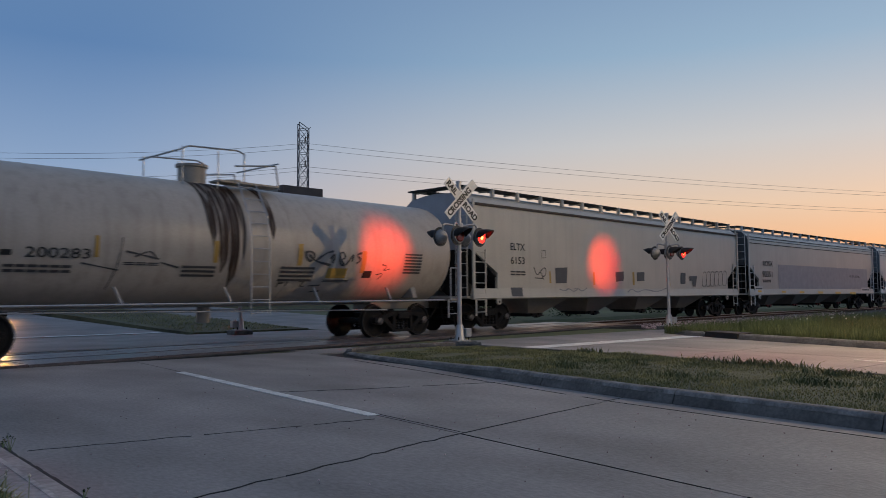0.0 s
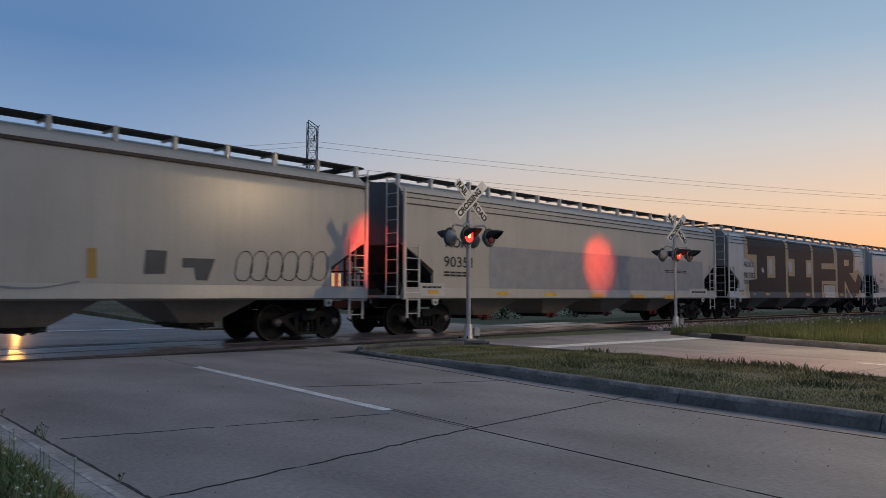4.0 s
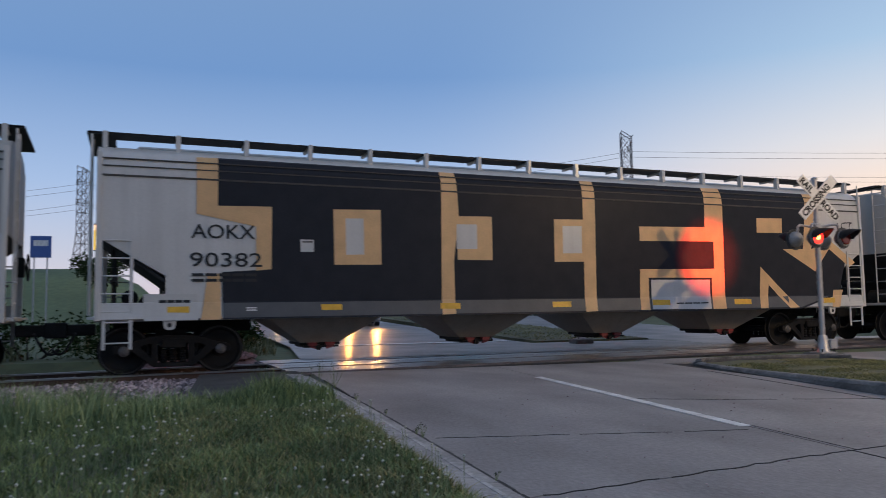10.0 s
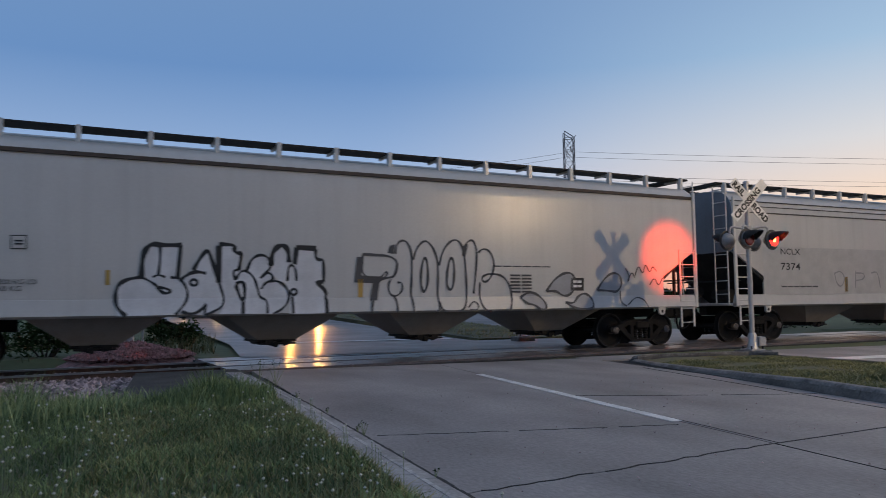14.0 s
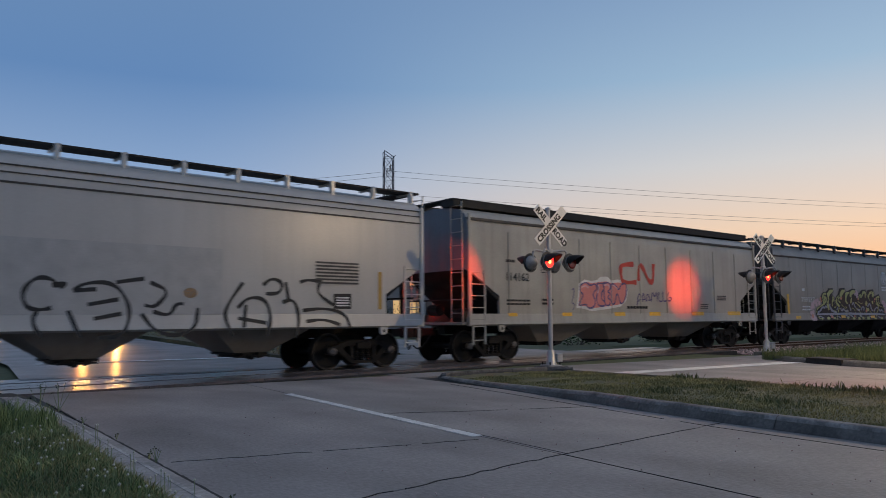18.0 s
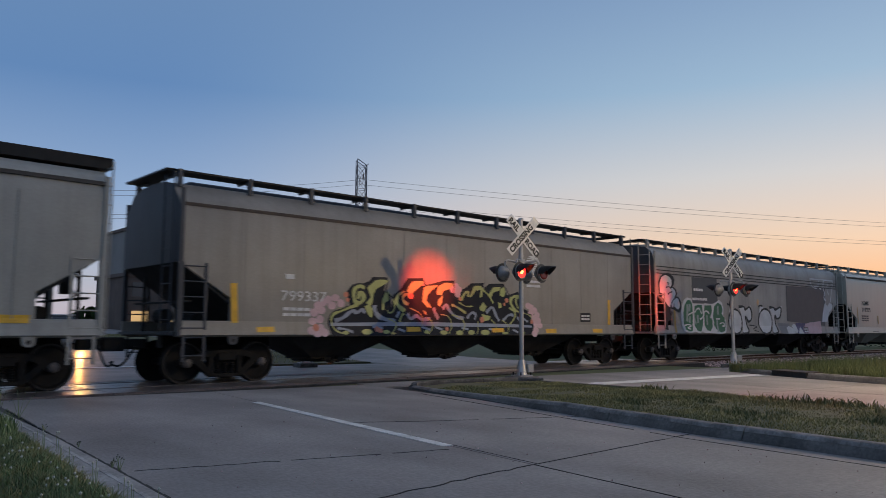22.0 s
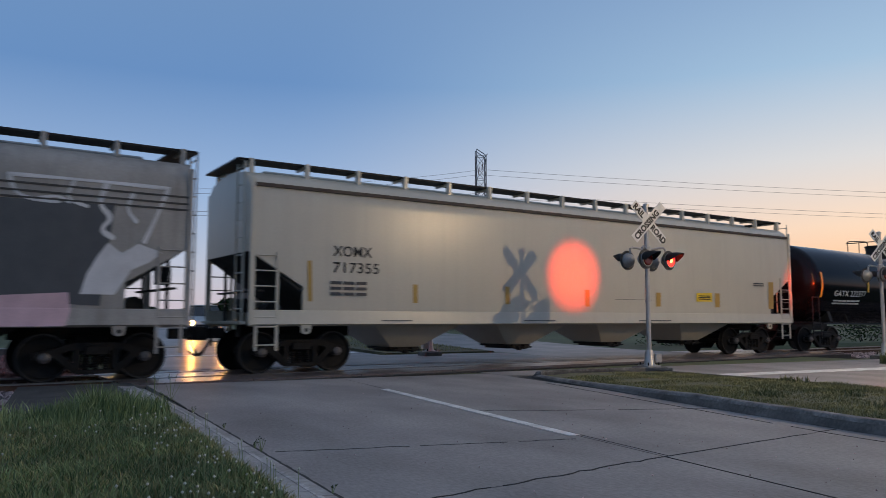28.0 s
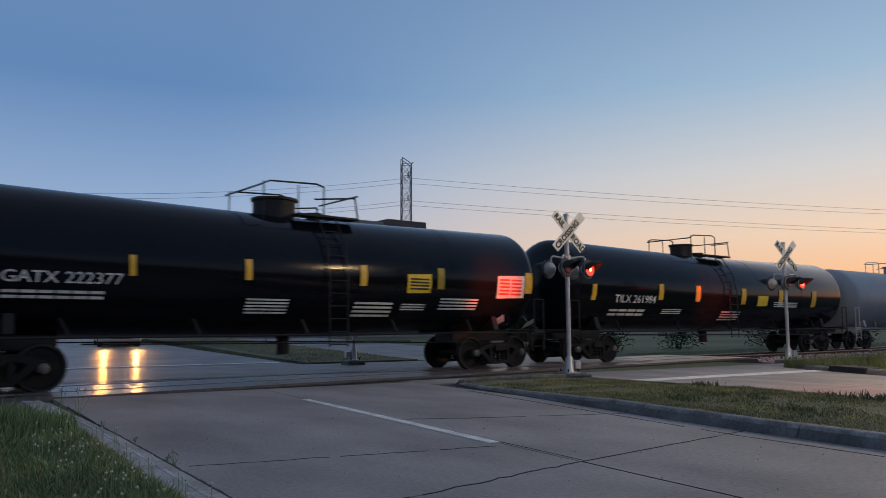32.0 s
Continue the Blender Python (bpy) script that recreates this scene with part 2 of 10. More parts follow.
def finish(name, bm, material, smooth=False, bevel=0.0):
    if bevel:
        bmesh.ops.bevel(bm, geom=bm.edges[:], offset=bevel, segments=1, affect="EDGES", clamp_overlap=True)
    bmesh.ops.recalc_face_normals(bm, faces=bm.faces[:])
    me = bpy.data.meshes.new(name)
    bm.to_mesh(me)
    bm.free()
    me.materials.append(material)
    if smooth:
        me.polygons.foreach_set("use_smooth", [True] * len(me.polygons))
        me.set_sharp_from_angle(angle=radians(35))
    return me


def part(name, bm, material, parent=None, label="", smooth=False, bevel=0.0):
    ob = new(name, finish(name, bm, material, smooth, bevel))
    ob.parent = parent
    return tagged(ob, label)


def shared(name, me, parent, m=None, label=""):
    ob = new(name, me)
    ob.parent = parent
    if m is not None:
        ob.matrix_basis = m
    return tagged(ob, label)


def thing(name, label, category, group="", kind="", m=None):
    ob = new(name)
    ob.empty_display_size = 0.3
    if m is not None:
        ob.matrix_basis = m
    return tagged(ob, label, category, group, kind)


def words(text, size, material, parent, m, name="lettering", label="", bold=0.0, squeeze=1.0):
    """Flat lettering in the built-in font, facing -y, its baseline starting at the pose m."""
    cu = bpy.data.curves.new("lettering", "FONT")
    cu.body, cu.size, cu.offset, cu.resolution_u = text, size, bold, 3
    ob = new("lettering", cu)
    me = bpy.data.meshes.new_from_object(ob.evaluated_get(bpy.context.evaluated_depsgraph_get()))
    bpy.data.objects.remove(ob)
    me.materials.append(material)
    me.transform(Matrix.Diagonal((squeeze, 1, 1, 1)))
    ob = new(name, me)
    ob.parent, ob.matrix_basis = parent, m @ pose(0, 0, 0, 90, 0, 0)
    return tagged(ob, label)


def road_xy(u, v):
    """The road's own axes: u across it, v along it; it meets the track at a slant of 7 degrees."""
    c, s = math.cos(radians(7.1)), math.sin(radians(7.1))
    return u * c + v * s, -u * s + v * c
# ---------------------------------------------------------------- ground, road, track
TRACK_Y, RAIL_GAP = 16.65, 0.755


def sheet(name, pts, z, material, label, category, thick=0.05, kind="structure", parent=None):
    bm = bmesh.new()
    prism(bm, pts, "z", z - thick, z)
    ob = part(name, bm, material, parent, label)
    return tagged(ob, label, category, kind=kind) if parent is None else ob


def road_quad(u0, u1, v0, v1):
    return [road_xy(u0, v0), road_xy(u1, v0), road_xy(u1, v1), road_xy(u0, v1)]


# ground: one sheet to the horizon
bm = bmesh.new()
N = 80
for i in range(N + 1):
    for j in range(N + 1):
        a, b = (i / N * 2 - 1), (j / N * 2 - 1)
        x, y = 10 + math.copysign(abs(a) ** 3 * 1500 + abs(a) * 60, a), 15 + math.copysign(abs(b) ** 3 * 1500 + abs(b) * 60, b)
        mid = TRACK_Y + 0.045 * min(70, max(-15, x)) - 0.00075 * min(70, max(-15, x)) ** 2
        sunk = -11.5 < y - mid < 4.2 and -200 < x < 2.2 or -3.0 < y - mid < 3.6 and 28 < x < 110
        bm.verts.new((x, y, -0.09 + 0.03 * noise.noise((x * 0.2, y * 0.2, 0)) - (0.9 if sunk else 0)))
bm.verts.ensure_lookup_table()
for i in range(N):
    for j in range(N):
        k = i * (N + 1) + j
        bm.faces.new([bm.verts[q] for q in (k, k + N + 1, k + N + 2, k + 1)])
tagged(part("ground", bm, FIELD), "flat green meadow ground reaching the horizon", "ground", kind="structure")

# carriageways as slabs with open joints, laid over a dark base
sheet("road_base", road_quad(1.35, 19.2, -6, 15.0), -0.03, JOINT, "dark road base under concrete slabs", "road")


def slab_road(name, label, us, vs):
    top = thing(name, label, "road", kind="structure")
    for a, b in zip(us, us[1:]):
        for c, d in zip(vs, vs[1:]):
            bm = bmesh.new()
            prism(bm, road_quad(a + 0.012, b - 0.012, c + 0.012, d - 0.012), "z", -0.15, 0.0)
            part("slab", bm, CONCRETE, top)
    return top


def gutter_u(v):
    return 1.51 - 0.065 * (v - 5.07)


def wander(u0, v0, u1, v1, n, amount, seed):
    """An uneven crack line from one point to another, in road axes."""
    rng = random.Random(seed)
    pts = [(u0, v0)]
    for k in range(1, n):
        a = k / n
        pts.append((u0 + (u1 - u0) * a + rng.uniform(-amount, amount) * 0.4, v0 + (v1 - v0) * a + rng.uniform(-amount, amount)))
    return pts + [(u1, v1)]


def cracked_slab(parent, lower, upper, gap=0.011):
    """A slab between two uneven transverse lines."""
    bm = bmesh.new()
    prism(bm, [road_xy(u, v + gap) for u, v in lower] + [road_xy(u, v - gap) for u, v in upper[::-1]], "z", -0.15, 0.0)
    part("slab", bm, CONCRETE, parent)


near_road = thing("road_near", "pale concrete carriageway slabs with dark cracked joints", "road", kind="structure")
left = [wander(gutter_u(a), a, 4.535, b, n, q, k) for k, (a, b, n, q) in enumerate(((-6, -6, 2, 0), (-0.9, -0.4, 4, 0.02), (4.55, 5.2, 26, 0.022), (14.6, 14.6, 2, 0)))]
right = [wander(4.56, a, 7.9, b, n, q, 9 + k) for k, (a, b, n, q) in enumerate(((-6, -6, 2, 0), (-0.4, 0.2, 4, 0.01), (5.2, 5.78, 12, 0.012), (14.6, 14.6, 2, 0)))]
for lines in (left, right):
    for lower, upper in zip(lines, lines[1:]):
        cracked_slab(near_road, lower, upper)


def crack(u0, v0, u1, v1, n, amount, width, seed):
    """A dark open crack in the concrete, breaking off here and there."""
    return crack_along(wander(u0, v0, u1, v1, n, amount, seed), width, seed)


def crack_along(pts, width, seed):
    rng = random.Random(seed)
    bm = bmesh.new()
    for p, q in zip(pts, pts[1:]):
        if rng.random() < 0.03:
            continue
        d = Vector((q[0] - p[0], q[1] - p[1])).normalized()
        w = width * rng.uniform(0.4, 1.2)
        nn = Vector((-d.y, d.x)) * w
        prism(bm, [road_xy(p[0] - nn.x, p[1] - nn.y), road_xy(q[0] - nn.x, q[1] - nn.y), road_xy(q[0] + nn.x, q[1] + nn.y), road_xy(p[0] + nn.x, p[1] + nn.y)], "z", -0.01, 0.004)
    return part("crack", bm, JOINT, near_road)


crack(1.5, 6.84, 4.4, 6.32, 24, 0.02, 0.0025, 1)
crack(4.56, 8.82, 5.6, 8.35, 14, 0.015, 0.008, 2)
crack(5.6, 8.35, 7.8, 7.6, 12, 0.015, 0.002, 3)
crack(4.6, 12.0, 4.5, 8.9, 16, 0.012, 0.014, 4)
crack(7.02, 1.0, 7.05, 5.5, 14, 0.008, 0.008, 5)
crack(7.05, 5.5, 7.7, 12.0, 24, 0.01, 0.009, 6)
crack_along(left[2], 0.008, 31)
crack_along(right[2], 0.006, 32)
crack_along(wander(4.548, -2, 4.548, 5.2, 30, 0.004, 33), 0.006, 33)
crack_along(wander(4.6, 5.2, 4.59, 8.9, 20, 0.004, 34), 0.003, 34)
for k in range(10):
    v = -4 + k * 1.7
    crack(gutter_u(v), v, gutter_u(v + 1.7), v + 1.7, 12, 0.012, 0.016, 20 + k)
slab_road("road_far_lane", "pale concrete carriageway beyond the median", (10.9, 14.9, 18.85), (-6, -2.2, 1.6, 5.4, 8.6, 11.8, 15.0))
sheet("road_apron", road_quad(7.92, 10.88, 13.9, 15.0), 0.0, CONCRETE, "plain concrete apron at the median end", "pavement", 0.15)
sheet("road_apron", road_quad(18.87, 24.0, 12.6, 15.0), 0.0, CONCRETE, "plain concrete apron beside the signal", "pavement", 0.15)
sheet("lane_line", road_quad(4.44, 4.575, 6.5, 12.05), 0.008, ROAD_PAINT, "worn white painted lane line", "road marking", 0.006)
sheet("lane_line", road_quad(4.46, 4.57, -6, -0.5), 0.008, ROAD_PAINT, "worn white painted lane line", "road marking", 0.006)
sheet("lane_line", road_quad(14.2, 14.32, 1.5, 6.0), 0.008, ROAD_PAINT, "worn white painted lane line", "road marking", 0.006)
sheet("stop_line", road_quad(12.2, 18.7, 11.8, 12.35), 0.008, ROAD_PAINT, "worn white painted stop line", "road marking", 0.006)
sheet("stop_line", road_quad(1.6, 8.3, 24.6, 25.1), 0.028, ROAD_PAINT, "worn white painted stop line", "road marking", 0.006)
# roads past the track: they rise and swing a little to the left


def far_road(name, pts, label):
    bm = bmesh.new()
    rows = []
    for u0, u1, v, z in pts:
        rows.append([bm.verts.new((*road_xy(u, v), z)) for u in (u0, u1)])
    for p, q in zip(rows, rows[1:]):
        bm.faces.new((p[0], p[1], q[1], q[0]))
    return tagged(part(name, bm, FAR_ROAD), label, "road", kind="structure")


FAR_ROAD = mat("smooth worn far road", (0.27, 0.235, 0.215), 0.55, spots=0.3, scale=0.7, grain=14, bump=0.15, spec=0.2, coat=0.14)
FAR_ROAD.node_tree.nodes["Principled BSDF"].inputs["Coat Roughness"].default_value = 0.24
far_road("road_beyond", [(0.9, 8.6, 18.6, 0.0), (0.9, 8.6, 25, 0.01), (-0.3, 7.6, 34, 0.25), (-2.0, 6.2, 45, 0.6), (-9, 1, 80, 1.3), (-24, -12, 150, 1.8)], "pale concrete road leading away past the track")
far_road("road_beyond_right", [(13.2, 19.2, 18.2, 0.0), (13.2, 19.2, 25, 0.01), (12.2, 18.6, 34, 0.25), (11.0, 17, 45, 0.6), (5, 12, 80, 1.3), (-8, 2, 150, 1.8)], "pale concrete road leading away past the track")
far_road("road_apron", [(8.62, 13.18, 18.3, 0.0), (8.62, 13.18, 23.4, 0.0)], "plain concrete apron past the track")

MEDIAN_EDGE = [(7.32, -6), (7.34, 2.9), (7.4, 5.55), (7.5, 7.1), (7.84, 10.05), (8.1, 12.3), (8.35, 13.5)]
MEDIAN_FAR = [(11.05, -6), (11.1, 5), (11.3, 7.3), (11.58, 9.5), (11.75, 11.0), (11.95, 13.2)]


def far_u(v):
    """Far edge of the median in road axes."""
    for (u0, v0), (u1, v1) in zip(MEDIAN_FAR, MEDIAN_FAR[1:]):
        if v <= v1:
            return u0 + (u1 - u0) * (v - v0) / (v1 - v0)
    return MEDIAN_FAR[-1][0]


def median_top(v):
    """Height of the median over the road: it runs out towards the crossing."""
    return 0.15 - 0.115 * max(0.0, min(1.0, (v - 8.2) / 5.0)) ** 0.8


def kerb_run(name, pts, width, height, label):
    """A kerb in lengths of about 2.2 m with open joints, along points in road axes; its width lies to the right."""
    top = thing(name, label, "kerb", kind="structure")
    fine = []
    for (u0, v0), (u1, v1) in zip(pts, pts[1:]):
        n = max(1, round(math.hypot(u1 - u0, v1 - v0) / 0.55))
        fine += [(u0 + (u1 - u0) * k / n, v0 + (v1 - v0) * k / n) for k in range(n)]
    fine.append(pts[-1])
    for k in range(0, len(fine) - 1, 4):
        run = fine[k:k + 5]
        body, cap = bmesh.new(), bmesh.new()
        rows, caps = [], []
        for q, (u, v) in enumerate(run):
            a, b = run[max(0, q - 1)], run[min(len(run) - 1, q + 1)]
            d = Vector((b[0] - a[0], b[1] - a[1])).normalized()
            nrm, shift = Vector((d.y, -d.x)), d * (0.006 if q == 0 else -0.006 if q == len(run) - 1 else 0)
            hz = min(height, median_top(v)) if width > 0.19 else height
            wob = 0.008 * noise.noise((u * 3, v * 3, 5))
            for bm, out, sec in ((body, rows, ((0, -0.12), (0.0, 0.012), (0.05, hz - 0.05), (0.07, hz - 0.035), (width, hz - 0.04), (width, -0.12))), (cap, caps, ((0.045, hz - 0.05), (0.062, hz - 0.018), (0.09, hz - 0.003), (0.125, hz), (width, hz - 0.004), (width, hz - 0.05)))):
                row = []
                for w, z in sec:
                    x, y = road_xy(u + nrm.x * (w + wob) + shift.x, v + nrm.y * (w + wob) + shift.y)
                    row.append(bm.verts.new((x, y, z + (wob * 0.6 if z > 0 else 0))))
                out.append(row)
        for bm, out in ((body, rows), (cap, caps)):
            for p, q in zip(out, out[1:]):
                for i in range(6):
                    bm.faces.new((p[i], p[(i + 1) % 6], q[(i + 1) % 6], q[i]))
            bm.faces.new(out[0])
            bm.faces.new(out[-1][::-1])
        stone = part("kerb_stone", body, CONCRETE_PALE, top, smooth=True)
        # the cap is paler than the kerb face below it
        part("kerb_cap", cap, KERB_TOP, stone, "paler rounded kerb top", smooth=True)
    return top


kerb_run("kerb_median", MEDIAN_EDGE, 0.2, 0.15, "weathered concrete kerb round the grass median")
kerb_run("kerb_median_end", [(8.35, 13.5), (8.7, 13.85), (9.4, 13.9), (11.5, 13.75), (11.93, 13.25)], 0.18, 0.1, "low concrete kerb at the median end")
kerb_run("kerb_median_far", MEDIAN_FAR[::-1], 0.2, 0.14, "concrete kerb along the far side of the median")
RIGHT_EDGE = [(16.2, -6), (16.8, 5), (17.3, 6.8), (17.78, 8.4), (18.22, 10.5)]
kerb_run("kerb_right", RIGHT_EDGE, 0.18, 0.15, "pale concrete kerb beside tall grass")
kerb_run("kerb_right", [(18.7, 11.78), (18.98, 12.5), (19.3, 13.2)], 0.18, 0.13, "short concrete kerb between a drain and the crossing")
# low mountable kerb on the camera's side: a flat gutter pan with a pale lip
top = thing("kerb_left", "low pale concrete gutter and kerb beside the lawn", "kerb", kind="structure")
for k in range(9):
    v0, v1 = -6 + k * 2.2, -6 + k * 2.2 + 2.19
    bm = bmesh.new()
    ring0, ring1 = [], []
    for ring, v in ((ring0, v0), (ring1, v1)):
        off = max(0, v - 9.5) * 0.03
        for w, z in ((-0.012, -0.12), (-0.012, 0.004), (-0.15, 0.018), (-0.2, 0.05), (-0.42, 0.06), (-0.45, -0.12)):
            x, y = road_xy(gutter_u(v) - off + w, v)
            ring.append(bm.verts.new((x, y, z)))
    for i in range(6):
        bm.faces.new((ring0[i], ring0[(i + 1) % 6], ring1[(i + 1) % 6], ring1[i]))
    bm.faces.new(ring0)
    bm.faces.new(ring1[::-1])
    stone = part("kerb_stone", bm, KERB_PAN, top)
    # paler nosing strip with the light its rolled edge catches put into the colour
    bm = bmesh.new()
    prism(bm, [road_xy(gutter_u(v) - max(0, v - 9.5) * 0.03 + w, v) for w, v in ((-0.2, v0), (-0.165, v0), (-0.165, v1), (-0.2, v1))], "z", 0.02, 0.054)
    part("lip_highlight", bm, KERB_LIP, stone, "pale kerb edge with its caught light painted in")

# dark patch where the old track access meets the road
sheet("asphalt_patch", [(0.3, 11.0), (1.95, 10.75), (2.0, 12.95), (2.55, 13.8), (2.5, 15.0), (0.7, 15.1)], 0.002, ASPHALT, "dark asphalt patch beside the crossing", "pavement", 0.3)

# median earth
bm = bmesh.new()
rows = []
for u, v in MEDIAN_EDGE[:-1] + [(8.45, 13.45)]:
    z = median_top(v) - 0.03
    rows.append([bm.verts.new((*road_xy(a, v), b)) for a, b in ((u + 0.19, -0.1), (u + 0.19, z), (9.4, z + 0.04), (far_u(v) - 0.19, z), (far_u(v) - 0.19, -0.1))])
for p, q in zip(rows, rows[1:]):
    for i in range(4):
        bm.faces.new((p[i], p[i + 1], q[i + 1], q[i]))
bm.faces.new(rows[-1])
tagged(part("median_soil", bm, SOIL), "mown grass soil of the road median", "median", kind="structure")
# lawn on the camera's side, falling away to the track bed


def verge_in(x, y):
    """Metres inside the grass, from its ragged edge along the track bed."""
    return min(x + 3.6 - (y - 8.5) * 0.4 + 0.25 * noise.noise((x * 1.1, y * 1.1, 7)), (10.6 - y) * 1.0 + 0.3 * noise.noise((x * 1.3, y * 1.3, 4)))


def verge_z(u, x, y):
    inside = verge_in(x, y)
    return 0.05 - max(0.0, -u - 1.5) * 0.03 + 0.03 * noise.noise((x * 0.9, y * 0.9, 3)) - max(0.0, 0.5 - inside) * 0.5


bm = bmesh.new()
grid = {}
for i in range(61):
    for j in range(41):
        v = -6 + j * 0.5
        u = gutter_u(v) - max(0, v - 9.5) * 0.03 - 0.435 - i * 0.35
        x, y = road_xy(u, v)
        z = verge_z(u, x, y)
        grid[i, j] = bm.verts.new((x, min(y, 13.6), z))
for i in range(60):
    for j in range(40):
        bm.faces.new((grid[i, j], grid[i + 1, j], grid[i + 1, j + 1], grid[i, j + 1]))
tagged(part("lawn", bm, SOIL), "rough green verge beside the road", "grass", kind="structure")

# ---- track: a gentle curve
PANEL = mat("worn crossing panel", (0.17, 0.14, 0.135), 0.3, spots=0.45, scale=1.2, grain=25, bump=0.35)
BALLAST = mat("grey pink ballast", (0.17, 0.14, 0.135), 0.9, spots=0.5, scale=14, grain=70, bump=0.6)


def track_at(x, off=0.0):
    """A point beside the track's middle line, and its heading in degrees."""
    q = min(70.0, max(-15.0, x))
    slope = 0.045 - 0.0015 * q
    y = TRACK_Y + 0.045 * q - 0.00075 * q * q + slope * (x - q)
    a = math.atan(slope)
    return x - off * math.sin(a), y + off * math.cos(a), math.degrees(a)


def along(bm, section, xs):
    """Sweeps a closed section of (offset, z) along the track."""
    rows = []
    for x in xs:
        rows.append([bm.verts.new((*track_at(x, o)[:2], z)) for o, z in section])
    n = len(section)
    for p, q in zip(rows, rows[1:]):
        for i in range(n):
            bm.faces.new((p[i], p[(i + 1) % n], q[(i + 1) % n], q[i]))
    bm.faces.new(rows[0])
    bm.faces.new(rows[-1][::-1])


def rectangle(o0, o1, z0, z1):
    return [(o0, z0), (o1, z0), (o1, z1), (o0, z1)]


LONG = [-250, -120, -60, -30, -15] + [-10 + 5 * k for k in range(17)] + [90, 120, 200, 330]
for side, o in (("near", -RAIL_GAP), ("far", RAIL_GAP)):
    r = thing("rail_" + side, "worn steel rail with a polished head", "rail", kind="structure")
    bm = bmesh.new()
    along(bm, [(o - 0.07, -0.165), (o + 0.07, -0.165), (o + 0.07, -0.15), (o + 0.01, -0.14), (o + 0.01, -0.035), (o - 0.01, -0.035), (o - 0.01, -0.14), (o - 0.07, -0.15)], LONG)
    part("rail_web", bm, RAIL_RUST, r)
    bm = bmesh.new()
    along(bm, [(o - 0.036, -0.035), (o + 0.036, -0.035), (o + 0.036, -0.008), (o + 0.028, 0.0), (o - 0.028, 0.0), (o - 0.036, -0.008)], LONG)
    part("rail_head", bm, RAIL_TOP, r)
XL0, XR0 = 2.3, 27.0
cross = thing("crossing_panels", "worn dark crossing panels between the rails", "crossing", kind="structure")
for o0, o1 in ((-1.95, -0.86), (-0.64, -0.015), (0.015, 0.64), (0.86, 1.95)):
    for k in range(10):
        x = XL0 + k * 2.45
        bm = bmesh.new()
        along(bm, rectangle(o0, o1, -0.2, -0.012), [x + 0.01, x + 2.44])
        part("panel", bm, PANEL, cross)
bm = bmesh.new()
along(bm, rectangle(-2.2, 2.4, -0.25, -0.06), [XL0 + k * 2.45 for k in range(11)])
tagged(part("crossing_base", bm, JOINT), "dark bed under the crossing panels", "crossing", kind="structure")
for x0, x1 in ((-250, XL0), (XR0, 330)):
    BED = [(-11.0, -0.75), (-8.6, -0.36), (-3.0, -0.26), (-1.9, -0.15), (1.9, -0.15)] if x0 < 0 else [(-5.2, -0.75), (-4.4, -0.45), (-3.0, -0.25), (-1.9, -0.15), (1.9, -0.15)]
    bm = bmesh.new()
    xs = [x0] + [x for x in LONG if x0 < x < x1] + [x1]
    along(bm, BED + [(3.2, -0.3), (4.2, -0.7)], xs)
    tagged(part("ballast_bed", bm, BALLAST), "grey and pink crushed stone track bed", "ballast", kind="structure")
    ties = thing("sleepers", "weathered timber sleepers in the ballast", "sleeper", kind="structure")
    bm = bmesh.new()
    lo, hi = max(x0, -30), min(x1, 60)
    for k in range(int((hi - lo) / 0.55)):
        x = lo + 0.2 + k * 0.55
        along(bm, rectangle(-1.28, 1.28, -0.3, -0.135), [x, x + 0.22])
    part("sleeper", bm, RAIL_RUST, ties)

# storm drain in the kerb before the tall grass
IRON_LID = mat("rusty iron lid", (0.055, 0.04, 0.034), 0.75, spots=0.3, scale=6, grain=60, bump=0.2)
dr = thing("storm_drain", "dark iron storm drain set in the kerb", "drain", kind="structure")
bm = bmesh.new()
prism(bm, [road_xy(*p) for p in ((18.23, 10.52), (18.69, 11.76), (19.3, 11.7), (18.9, 10.45))], "z", 0.132, 0.152)
part("drain_lid", bm, IRON_LID, dr, "rusty dark iron lid")
bm = bmesh.new()
prism(bm, [road_xy(*p) for p in ((18.26, 10.54), (18.71, 11.74), (19.25, 11.68), (18.85, 10.48))], "z", -0.05, 0.132)
part("drain_slot", bm, JOINT, dr, "dark drain slot")
# ---------------------------------------------------------------- freight cars
S_ROWS = [(0, 0.0), (4, -24.74), (8, -49.43), (12, -73.97), (16, -98.62), (20, -123.54), (24, -148.71), (28, -174.01), (32, -199.38)]
MOVES = []  # things and the rows that key them
WHEELS = []

# wheelset, side frame, springs: built once, shared by all
bm = bmesh.new()
for s in (-1, 1):
    lathe(bm, [(s * 0.69, 0.10), (s * 0.70, 0.33), (s * 0.685, 0.42), (s * 0.68, 0.482), (s * 0.705, 0.485), (s * 0.715, 0.457), (s * 0.80, 0.45), (s * 0.805, 0.40), (s * 0.765, 0.37), (s * 0.76, 0.16), (s * 0.79, 0.12), (s * 0.80, 0.02)], 32, "y")
tube(bm, (0, -0.7, 0), (0, 0.7, 0), 0.085, 12)
WHEELSET = finish("wheelset", bm, GRIME, True)
BEARING_GREY = mat("greasy grey bearing", (0.16, 0.15, 0.145), 0.5, metal=0.4, spots=0.4, scale=9, grain=50)
AXLE_CAPS, RIMS = [], []
